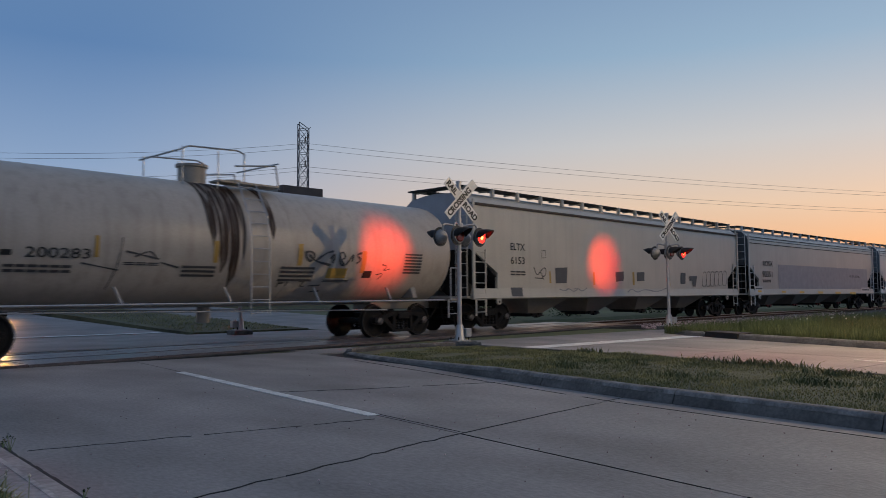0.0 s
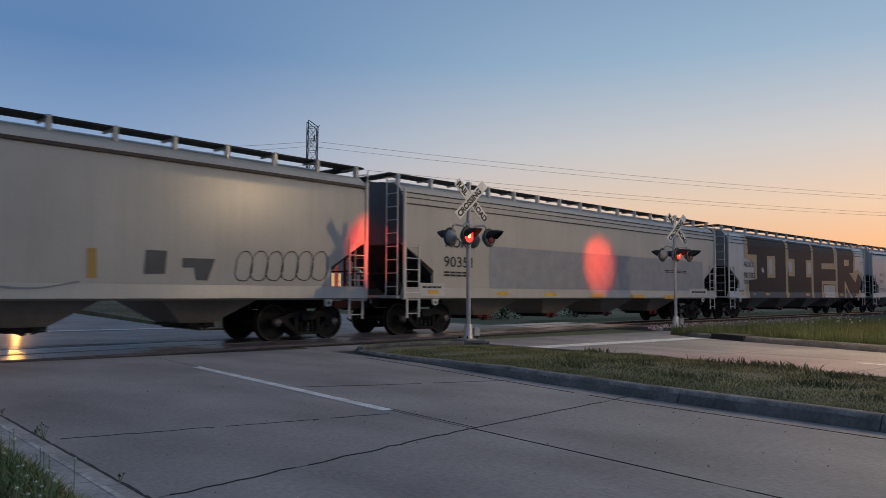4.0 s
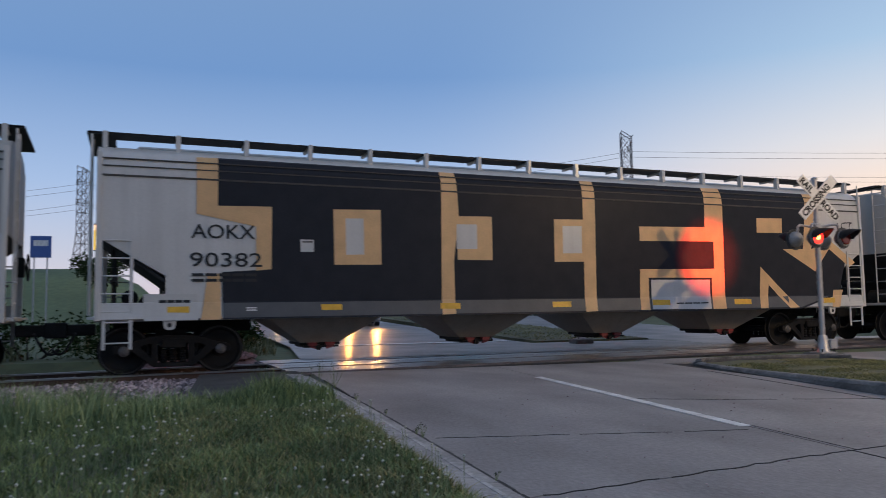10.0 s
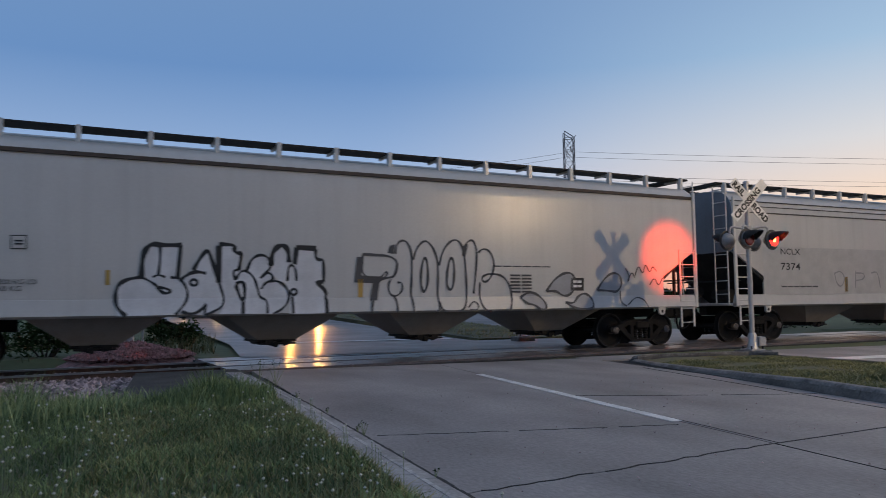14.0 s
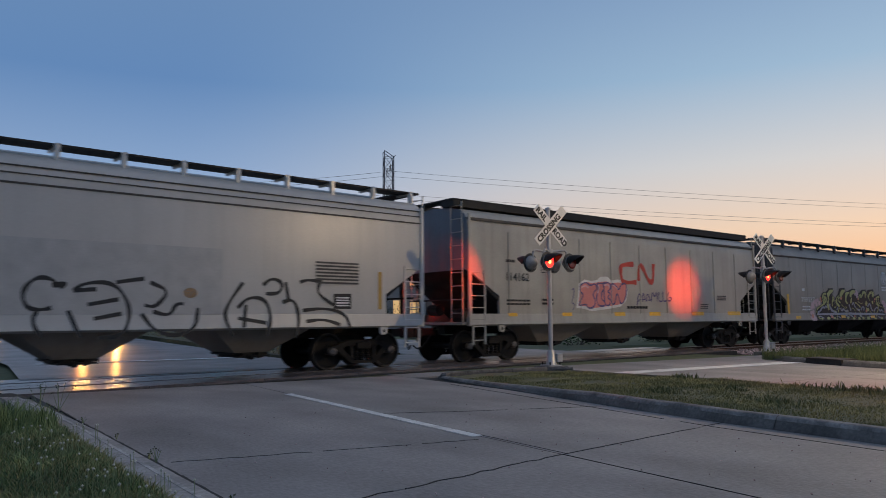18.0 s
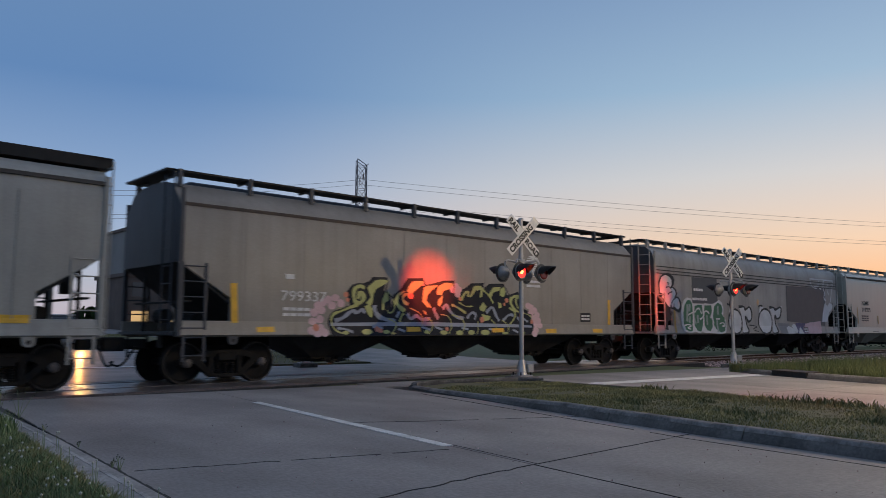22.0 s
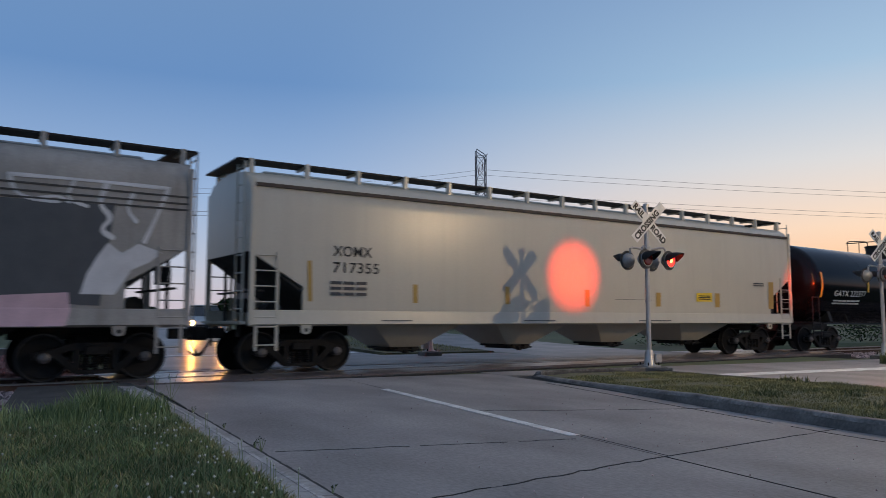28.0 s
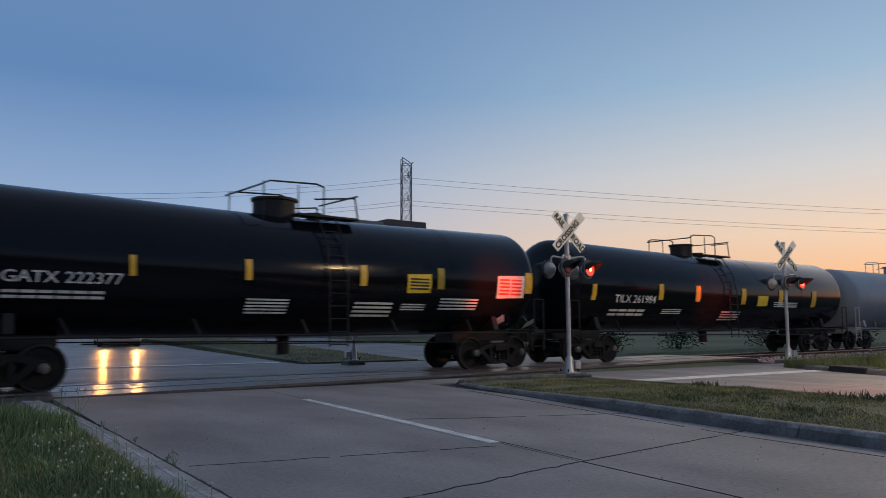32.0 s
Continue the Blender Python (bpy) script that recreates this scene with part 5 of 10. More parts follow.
decal(INK, car4, 2, stroke([(-1.64, 2.42), (-1.21, 2.41)], 0.11))
decal(INK, car4, 2, stroke([(-1.22, 2.39), (-1.23, 2.23), (-1.15, 2.16), (-1.05, 2.2), (-1.05, 1.7)], 0.07))
decal(INK, car4, 2, stroke([(-1.05, 1.7), (-1.26, 1.72), (-0.99, 1.53), (-1.01, 1.34)], 0.08))
decal(INK, car4, 2, stroke([(-0.99, 1.34), (-0.99, 1.05)], 0.08))
decal(INK, car4, 2, stroke([(-1.72, 1.41), (-1.71, 1.06)], 0.06))
decal(INK, car4, 2, oval(-3.67, 1.69, 0.09, 0.085))
decal(SPRAY_WHITE, car4, 3, oval(-3.67, 1.69, 0.035, 0.035))
decal(INK, car4, 2, oval(-1.69, 1.5, 0.09, 0.085))
decal(SPRAY_WHITE, car4, 3, oval(-1.69, 1.5, 0.035, 0.035))
# grey outlined letters and drops
decal(SPRAY_DARK, car4, 0, [(-0.3, 2.25), (-0.17, 2.25), (-0.2, 1.85), (0.26, 1.83), (0.19, 1.68), (-0.37, 1.7)])
decal(SPRAY_DARK, car4, 0, [(0.06, 1.7), (0.22, 1.7), (0.16, 1.31), (-0.01, 1.31)])
decal(SPRAY_DARK, car4, 0, [(0.41, 2.35), (0.47, 2.51), (0.6, 2.55), (0.56, 2.33)])
decal(SPRAY_DARK, car4, 0, [(2.28, 2.33), (2.32, 2.55), (2.45, 2.61), (2.37, 2.3)])
decal(SPRAY_DARK, car4, 1, stroke([(-0.17, 2.31), (0.67, 2.28), (0.6, 1.83), (0.39, 1.8), (0.19, 1.76), (0.06, 1.34), (0.02, 1.05)], 0.06))
decal(SPRAY_DARK, car4, 1, stroke([(-0.17, 2.31), (-0.2, 1.82), (0.22, 1.8)], 0.05))
decal(SPRAY_DARK, car4, 1, stroke([(0.22, 1.76), (0.37, 1.95), (0.42, 1.9), (0.33, 1.8), (0.22, 1.76)], 0.04))
decal(SPRAY_DARK, car4, 1, stroke([(0.64, 1.7), (0.76, 1.7), (0.77, 1.52), (0.62, 1.39), (0.46, 1.43), (0.41, 1.64), (0.49, 1.77)], 0.045))
decal(SPRAY_DARK, car4, 1, stroke([(0.6, 2.33), (0.63, 2.55), (0.77, 2.65), (0.91, 2.59), (1.01, 2.34), (0.99, 1.7), (0.96, 1.45), (1.02, 1.27), (1.03, 1.05)], 0.05))
decal(SPRAY_DARK, car4, 1, stroke([(0.63, 1.05), (0.63, 1.27), (0.57, 1.39)], 0.05))
decal(SPRAY_DARK, car4, 1, stroke([(1.03, 2.21), (1.11, 2.46), (1.3, 2.66), (1.48, 2.58), (1.64, 2.28), (1.66, 1.83), (1.63, 1.45), (1.69, 1.07), (1.56, 1.05)], 0.05))
decal(SPRAY_DARK, car4, 1, stroke([(1.22, 1.87), (1.27, 2.21), (1.35, 2.28), (1.4, 2.02), (1.39, 1.64), (1.28, 1.45), (1.22, 1.64), (1.22, 1.87)], 0.06))
decal(SPRAY_DARK, car4, 1, stroke([(1.68, 2.09), (1.77, 2.42), (1.98, 2.67), (2.2, 2.69), (2.34, 2.43), (2.38, 1.84), (2.4, 1.45), (2.32, 1.06), (2.0, 1.05), (1.75, 1.05), (1.68, 1.26)], 0.05))
decal(SPRAY_DARK, car4, 1, stroke([(1.88, 1.9), (1.94, 2.22), (2.03, 2.29), (2.08, 2.03), (2.05, 1.64), (1.96, 1.51), (1.87, 1.64), (1.88, 1.9)], 0.06))
decal(SPRAY_DARK, car4, 1, stroke([(2.31, 2.49), (2.44, 2.67), (2.59, 2.7), (2.69, 2.44), (2.63, 1.84), (2.57, 1.45)], 0.05))
decal(SPRAY_DARK, car4, 1, stroke([(2.41, 1.12), (2.56, 1.29), (2.7, 1.18), (2.64, 1.05), (2.44, 1.08)], 0.04))
decal(SPRAY_DARK, car4, 1, stroke([(2.71, 2.4), (2.85, 2.51), (3.05, 2.44), (3.15, 2.18), (3.11, 1.91), (2.94, 1.71), (2.79, 1.74), (2.83, 1.87), (3.07, 1.92), (3.38, 1.87), (3.58, 1.64), (3.63, 1.31), (3.55, 1.05)], 0.05))
decal(SPRAY_DARK, car4, 1, stroke([(2.75, 1.71), (2.72, 1.31), (2.86, 1.05), (3.05, 1.05)], 0.045))
decal(SHADE_AND_FILL_GREY, car4, 0, [(4.62, 1.49), (4.85, 1.78), (5.2, 1.97), (5.46, 1.93), (5.53, 1.65), (5.39, 1.43), (5.14, 1.36), (4.92, 1.51)])
decal(SPRAY_DARK, car4, 1, stroke([(4.62, 1.49), (4.85, 1.78), (5.2, 1.97), (5.46, 1.93), (5.53, 1.65), (5.39, 1.43), (5.14, 1.36), (4.92, 1.51), (4.62, 1.49)], 0.06))
decal(SHADE_AND_FILL_GREY, car4, 0, [(6.19, 1.52), (6.44, 1.83), (6.72, 1.98), (6.96, 1.91), (7.01, 1.65), (6.83, 1.46), (6.61, 1.5)])
decal(SPRAY_DARK, car4, 1, stroke([(6.19, 1.52), (6.44, 1.83), (6.72, 1.98), (6.96, 1.91), (7.01, 1.65), (6.83, 1.46), (6.61, 1.5), (6.19, 1.52)], 0.06))
decal(SHADE_AND_FILL_GREY, car4, 0, [(3.86, 1.35), (4.09, 1.48), (4.34, 1.44), (4.58, 1.23), (4.59, 1.05), (4.41, 1.05), (4.25, 1.17), (4.03, 1.2)])
decal(SPRAY_DARK, car4, 1, stroke([(3.86, 1.35), (4.09, 1.48), (4.34, 1.44), (4.58, 1.23), (4.59, 1.05), (4.41, 1.05), (4.25, 1.17), (4.03, 1.2), (3.86, 1.35)], 0.06))
decal(SHADE_AND_FILL_GREY, car4, 0, [(5.17, 1.22), (5.43, 1.19), (5.56, 1.36), (5.79, 1.46), (6.02, 1.32), (6.05, 1.07), (5.87, 1.05), (5.48, 1.05)])
decal(SPRAY_DARK, car4, 1, stroke([(5.17, 1.22), (5.43, 1.19), (5.56, 1.36), (5.79, 1.46), (6.02, 1.32), (6.05, 1.07), (5.87, 1.05), (5.48, 1.05), (5.17, 1.22)], 0.06))
decal(SPRAY_DARK, car4, 1, stroke([(6.95, 1.5), (6.93, 1.21), (7.12, 1.1)], 0.035))
decal(SPRAY_DARK, car4, 1, stroke([(7.16, 1.13), (7.45, 1.35), (7.74, 1.27), (7.86, 1.05)], 0.035))
decal(SPRAY_DARK, car4, 1, stroke([(7.14, 2.09), (7.28, 1.87), (7.18, 1.69), (7.35, 2.02), (7.45, 1.84)], 0.035))
decal(SPRAY_DARK, car4, 1, stroke([(7.46, 1.9), (7.58, 2.2), (7.73, 1.9), (7.82, 2.25), (7.97, 1.95), (8.07, 2.17), (8.21, 2.02)], 0.035))
decal(SPRAY_DARK, car4, 1, stroke([(7.95, 1.65), (8.12, 1.87), (8.27, 1.6), (8.4, 1.84)], 0.035))
sign(INK, car4, "NCLX", -8.16, 2.54, 0.85, 0.20)
sign(INK, car4, "073", -8.16, 2.07, 0.51, 0.22)
sign(INK, car4, "LD LMT 222300 LB 100800 KG LD", -8.17, 1.65, 1.82, 0.09)
sign(INK, car4, "LT WT 63700 LB 28960 KG", -8.16, 1.53, 1.57, 0.09)
decal(INK, car4, 0, [(-6.78, 2.52), (-6.52, 2.53), (-6.52, 2.27), (-6.77, 2.27)])
decal(GREY2, car4, 1, [(-6.76, 2.5), (-6.54, 2.51), (-6.54, 2.29), (-6.75, 2.29)])
bars(INK, car4, -6.71, -6.58, 2.34, 2.45, 2, 1)
decal(INK, car4, 0, [(5.38, 1.83), (5.78, 1.83), (5.77, 1.51), (5.36, 1.51)])
bars(WHITE_PAINT, car4, 5.44, 5.71, 1.57, 1.79, 2, 2)
bars(SPRAY_DARK, car4, 3.1, 4.78, 2.07, 2.12, 1, 6)
bars(SPRAY_DARK, car4, 3.58, 4.23, 1.45, 1.92, 6, 2)
decal(YELLOW_OLD, car4, 0, [(-8.42, 2.4), (-8.35, 2.4), (-8.34, 1.47), (-8.41, 1.47)])
decal(YELLOW_OLD, car4, 0, [(-5.24, 1.92), (-5.16, 1.92), (-5.16, 1.64), (-5.24, 1.64)])
decal(YELLOW_OLD, car4, 0, [(-0.28, 1.77), (-0.16, 1.77), (-0.17, 1.38), (-0.28, 1.38)])
# thin black tags
decal(INK, car5, 1, stroke([(1.25, 1.87), (1.2, 2.02), (0.96, 2.07), (0.78, 1.96), (0.67, 1.75), (0.75, 1.5), (0.98, 1.45), (1.17, 1.5)], 0.08))
decal(INK, car5, 1, stroke([(0.93, 1.45), (0.85, 1.24), (1, 0.95)], 0.08))
decal(INK, car5, 1, stroke([(1.17, 1.92), (1.44, 1.98), (1.3, 1.87)], 0.08))
decal(INK, car5, 1, stroke([(1.46, 1.45), (1.67, 0.94)], 0.08))
decal(INK, car5, 1, stroke([(1.54, 1.82), (1.95, 1.86)], 0.08))
decal(INK, car5, 1, stroke([(1.54, 1.82), (1.74, 1.98), (2.26, 2), (2.53, 1.67), (2.6, 1.34), (2.45, 0.95), (1.98, 0.93)], 0.08))
decal(INK, car5, 1, stroke([(1.8, 1.56), (2.37, 1.67)], 0.08))
decal(INK, car5, 1, stroke([(1.91, 1.29), (2.43, 1.39)], 0.08))
decal(INK, car5, 1, stroke([(2.31, 2), (2.85, 2.09)], 0.08))
decal(INK, car5, 1, stroke([(2.97, 2.02), (3.37, 1.85), (3.09, 1.51), (2.87, 1.56)], 0.08))
decal(INK, car5, 1, stroke([(3.04, 1.43), (3.39, 1.34), (3.5, 1.59), (3.67, 1.59)], 0.08))
decal(INK, car5, 1, stroke([(2.82, 1.39), (3.05, 1.05), (3.51, 0.91), (3.93, 1.1), (3.98, 1.51)], 0.08))
decal(INK, car5, 1, stroke([(4.99, 2.07), (4.67, 1.64), (4.55, 1.33), (4.75, 0.91)], 0.08))
decal(INK, car5, 1, stroke([(4.87, 1.51), (5.13, 1.76), (5.55, 1.71), (5.69, 1.33), (5.56, 0.89)], 0.08))
decal(INK, car5, 1, stroke([(4.87, 1.29), (5.55, 1.18)], 0.08))
decal(INK, car5, 1, stroke([(5.07, 1.58), (5.01, 1.09)], 0.08))
decal(INK, car5, 1, stroke([(5.47, 2.02), (5.68, 2.19), (5.97, 2.1), (5.9, 1.84), (5.54, 1.83)], 0.08))
decal(INK, car5, 1, stroke([(6.04, 2.1), (6.12, 1.71)], 0.08))
decal(INK, car5, 1, stroke([(5.97, 1.65), (6.26, 1.72), (6.42, 1.33), (6.28, 0.84)], 0.08))
decal(INK, car5, 1, stroke([(6.41, 2.11), (6.63, 2.18), (7.02, 2.13)], 0.08))
decal(INK, car5, 1, stroke([(6.94, 2.12), (6.87, 1.86), (7.34, 1.59)], 0.08))
decal(INK, car5, 1, stroke([(6.49, 1.46), (7.11, 1.52), (7.67, 1.39), (7.8, 1.05)], 0.08))
decal(INK, car5, 1, stroke([(6.57, 1.2), (7.03, 1.26), (7.51, 1.12)], 0.08))
decal(INK, car5, 0, [(7.34, 1.86), (7.85, 1.87), (7.85, 1.5), (7.34, 1.5)])
bars(WHITE_PAINT, car5, 7.41, 7.78, 1.55, 1.8, 4, 1)
bars(SPRAY_DARK, car5, 6.83, 8.06, 2.08, 2.64, 7, 1)
decal(YELLOW_OLD, car5, 0, [(8.67, 2.43), (8.78, 2.43), (8.78, 1.49), (8.67, 1.49)])
decal(SPRAY_ORANGE, car5, 0, oval(3.81, 1.82, 0.15, 0.11))
sign(INK, car5, "NCLX", -8.26, 2.56, 0.83, 0.18)
sign(INK, car5, "7374", -8.27, 2.1, 0.82, 0.21)
bars(SPRAY_DARK, car5, -8.29, -6.69, 1.57, 1.65, 1, 6)
decal(SPRAY_FAINT, car5, 1, stroke([(-5.93, 2.02), (-5.64, 2.1), (-5.45, 1.87), (-5.65, 1.57), (-5.88, 1.72), (-5.93, 2.02)], 0.045))
decal(SPRAY_FAINT, car5, 1, stroke([(-4.94, 2.11), (-4.99, 1.57)], 0.045))
decal(SPRAY_FAINT, car5, 1, stroke([(-4.94, 2.03), (-4.53, 2.03), (-4.57, 1.83), (-4.95, 1.8)], 0.045))
decal(SPRAY_FAINT, car5, 1, stroke([(-4.21, 2.04), (-3.88, 2.09), (-3.79, 1.57)], 0.045))
decal(SPRAY_FAINT, car5, 1, stroke([(-3.34, 1.89), (-2.99, 2.05), (-2.89, 1.56), (-3.24, 1.32)], 0.045))
decal(YELLOW_OLD, car5, 0, [(-5.49, 1.9), (-5.33, 1.9), (-5.34, 1.45), (-5.5, 1.45)])
decal(YELLOW_OLD, car5, 0, [(-3.25, 1.92), (-3.06, 1.92), (-3.08, 1.43), (-3.26, 1.44)])
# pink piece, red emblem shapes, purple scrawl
decal(SPRAY_WHITE, car6, 0, [(-3.42, 1.55), (-3.34, 1.92), (-3.26, 2.35), (-2.98, 2.47), (-2.62, 2.43), (-2.34, 2.48), (-2.18, 2.58), (-1.81, 2.6), (-1.6, 2.47), (-1.26, 2.52), (-0.89, 2.48), (-0.72, 2.15), (-0.81, 1.82), (-1.14, 1.61), (-1.61, 1.55), (-2.03, 1.51), (-2.67, 1.45), (-3.02, 1.53)])
PIECE = [[(-3.21, 2.27), (-2.94, 2.4), (-2.7, 2.26), (-2.47, 2.37), (-2.35, 2.18), (-2.63, 2.02), (-2.43, 1.75), (-2.63, 1.54), (-2.9, 1.57), (-2.94, 1.69), (-3.35, 1.61), (-3.21, 1.8), (-3.04, 1.98), (-3.25, 2.09)], [(-2.35, 2.36), (-2.31, 2.12), (-2.43, 1.9), (-2.35, 1.63), (-1.99, 1.61), (-1.96, 1.76), (-2.17, 1.85), (-2.14, 2.09), (-1.98, 2.19), (-2.02, 2.37)], [(-2.06, 2.37), (-1.69, 2.41), (-1.65, 2.19), (-1.86, 2.1), (-1.65, 2.04), (-1.86, 1.91), (-1.65, 1.82), (-1.74, 1.64), (-1.99, 1.64), (-2.01, 2.12)], [(-1.6, 2.38), (-1.39, 2.33), (-1.22, 2.14), (-1.09, 2.37), (-0.82, 2.41), (-0.78, 2.12), (-0.92, 1.8), (-1.14, 1.67), (-1.22, 1.92), (-1.35, 2.08), (-1.44, 1.7), (-1.65, 1.67)]]
decal(SPRAY_PINK, car6, 0.5, [(-3.32, 1.62), (-3.2, 2.28), (-2.94, 2.4), (-2.6, 2.36), (-2.3, 2.4), (-1.9, 2.44), (-1.6, 2.38), (-1.26, 2.42), (-0.86, 2.4), (-0.8, 2.12), (-0.92, 1.8), (-1.2, 1.68), (-1.7, 1.63), (-2.6, 1.55), (-2.94, 1.62)])
for letter in PIECE:
    decal(SPRAY_PINK, car6, 1, smooth_line(letter + letter[:1])[:-1])
    decal(SPRAY_PURPLE, car6, 2, stroke(letter + letter[:1], 0.055))
    decal(SPRAY_PETAL, car6, 3, stroke([(x * 0.7 + letter[0][0] * 0.3 + 0.05, z * 0.55 + letter[0][1] * 0.45 - 0.06) for x, z in letter[:3]], 0.045))
decal(EMBLEM_RED, car6, 1, stroke([(-0.34, 3.07), (-0.99, 3.03), (-1.09, 2.89), (-1.03, 2.48), (-0.91, 2.42), (-0.2, 2.45)], 0.17))
decal(EMBLEM_RED, car6, 1, stroke([(-0.06, 2.5), (-0.06, 3.03), (0.15, 3.04), (0.52, 2.48), (0.78, 2.47), (0.82, 3.12)], 0.17))
for scrawl in ([(-0.22, 1.65), (-0.11, 2.11), (0.06, 1.95), (-0.14, 1.78)], [(0.09, 1.79), (0.14, 2.15), (0.3, 1.84), (0.1, 1.87)], [(0.33, 1.79), (0.38, 2.13), (0.58, 1.82), (0.42, 1.85)], [(0.62, 1.79), (0.7, 2.19), (0.83, 1.91), (0.96, 2.2), (0.99, 1.8)], [(1.09, 2.14), (1.06, 1.8), (1.29, 1.81)], [(1.34, 2.15), (1.31, 1.8), (1.55, 1.83)], [(1.69, 2.15), (1.59, 1.86), (1.77, 1.81), (1.92, 1.93), (1.73, 1.95)]):
    decal(SPRAY_PURPLE, car6, 1, stroke(scrawl, 0.05))
decal(SPRAY_PURPLE, car6, 1, stroke([(-3.62, 2.13), (-3.5, 2.19), (-3.55, 1.9), (-3.66, 1.72), (-3.48, 1.66), (-3.6, 1.49)], 0.035))
sign(INK, car6, "114162", -6.52, 2.34, 0.95, 0.24)
bars(INK, car6, -6.54, -6.13, 2.85, 3.0, 1, 2)
bars(INK, car6, -6.53, -5.53, 1.61, 1.82, 2, 6)
bars(INK, car6, -5.02, -4.48, 1.63, 1.86, 2, 2)
bars(INK, car6, -0.8, 0.4, 1.51, 1.67, 1, 7)
decal(INK, car6, 0, [(-5.02, 2.88), (-4.77, 2.9), (-4.76, 2.63), (-5.01, 2.61)])
decal(RIBGREY, car6, 1, [(-5, 2.86), (-4.79, 2.87), (-4.78, 2.65), (-4.99, 2.64)])
bars(INK, car6, -4.95, -4.82, 2.69, 2.8, 2, 1)
decal(YELLOW, car6, 1, [(-6.46, 1.4), (-6.1, 1.4), (-6.09, 1.3), (-6.46, 1.3)])
decal(YELLOW, car6, 1, [(-4.11, 1.41), (-3.65, 1.41), (-3.65, 1.3), (-4.1, 1.3)])
decal(YELLOW, car6, 1, [(-1.48, 1.42), (-0.91, 1.42), (-0.91, 1.3), (-1.48, 1.3)])
decal(YELLOW, car6, 1, [(0.48, 1.43), (1.15, 1.43), (1.15, 1.3), (0.48, 1.3)])
decal(YELLOW, car6, 1, [(3.17, 1.44), (3.98, 1.44), (3.98, 1.3), (3.17, 1.3)])
decal(YELLOW, car6, 1, [(5.74, 1.45), (6.7, 1.45), (6.69, 1.3), (5.73, 1.3)])
bars(SPRAY_DARK, car6, 4.95, 5.63, 1.87, 2.08, 3, 1)
bars(SPRAY_DARK, car6, 3.77, 4.29, 1.54, 1.75, 3, 1)
# yellow, black and blue piece with pink petals
decal(SPRAY_BLACK, car7, 0, [(-4.74, 1.34), (-4.6, 1.61), (-4.24, 1.73), (-4.07, 1.79), (-4.19, 2.12), (-4.01, 2.32), (-3.71, 2.35), (-3.48, 2.43), (-3.38, 2.54), (-2.88, 2.55), (-3.02, 2.22), (-2.8, 2.1), (-2.75, 1.76), (-2.69, 2.1), (-2.45, 2.26), (-2.2, 2.56), (-1.64, 2.59), (-1.69, 2.37), (-0.88, 2.56), (-0.47, 2.58), (-0.58, 2.29), (-0.09, 2.36), (0.19, 2.53), (0.72, 2.56), (0.61, 2.32), (0.93, 2.55), (1.58, 2.58), (1.7, 2.23), (1.97, 2.29), (2.2, 2.36), (2.41, 2.17), (2.35, 1.88), (2.7, 1.77), (2.94, 1.37), (2.8, 1.06), (-4.62, 1.04)])
decal(SPRAY_LIME, car7, 1, [(-3.54, 2.26), (-3.26, 2.48), (-2.81, 2.49), (-3.01, 2.35), (-3.23, 2.25), (-3.34, 2.12), (-3.37, 1.89), (-3.44, 1.78), (-3.58, 1.87), (-3.43, 2.02)])
decal(SPRAY_LIME, car7, 1, [(-2.95, 2.18), (-2.86, 2.13), (-2.85, 1.96), (-2.98, 1.88), (-2.99, 1.69), (-3.07, 1.71), (-3.06, 1.95)])
decal(SPRAY_LIME, car7, 1, [(-2.25, 2.2), (-2.07, 2.49), (-1.63, 2.51), (-1.69, 2.4), (-1.97, 2.22), (-2.11, 2.09)])
decal(SPRAY_LIME, car7, 1, [(-1.63, 2.33), (-1.51, 2.39), (-1.09, 2.42), (-1.36, 2.26), (-1.49, 2.12), (-1.54, 1.99), (-1.43, 1.91), (-1.35, 1.8), (-1.5, 1.8), (-1.68, 1.95), (-1.66, 2.17)])
decal(SPRAY_LIME, car7, 1, [(-3.62, 1.79), (-3.47, 1.83), (-3.36, 1.72), (-3.37, 1.5), (-3.46, 1.52), (-3.58, 1.68)])
decal(SPRAY_LIME, car7, 1, [(-1.65, 1.72), (-1.54, 1.68), (-1.52, 1.59), (-1.61, 1.63)])
decal(SPRAY_LIME, car7, 1, [(-1.17, 2.22), (-1.09, 2.4), (-0.82, 2.51), (-0.49, 2.49), (-0.59, 2.35), (-0.9, 2.27), (-0.97, 2.15), (-1.11, 2.15)])
decal(SPRAY_LIME, car7, 1, [(-1.09, 2.02), (-0.93, 2.15), (-0.95, 1.96), (-1.04, 1.83), (-1.12, 1.88)])
decal(SPRAY_LIME, car7, 1, [(0.1, 2.12), (0.2, 2.3), (0.31, 2.47), (0.59, 2.47), (0.69, 2.39), (0.63, 2.15), (0.53, 2.13), (0.57, 2.36), (0.35, 2.3), (0.2, 2.14)])
decal(SPRAY_LIME, car7, 1, [(0.89, 2.21), (1.11, 2.45), (1.44, 2.48), (1.36, 2.36), (1.11, 2.3), (1.01, 2.12)])
decal(SPRAY_LIME, car7, 1, [(1.4, 2.4), (1.6, 2.49), (1.64, 2.29), (1.56, 2.17), (1.4, 2.21)])
decal(SPRAY_LIME, car7, 1, [(0.52, 1.84), (0.67, 2), (0.83, 1.88), (0.72, 1.72), (0.56, 1.76)])
decal(SPRAY_LIME, car7, 1, [(0.6, 1.66), (1, 1.59), (0.92, 1.48), (0.72, 1.45)])
decal(SPRAY_LIME, car7, 1, [(1.32, 2.01), (1.46, 1.99), (1.48, 1.86), (1.34, 1.83)])
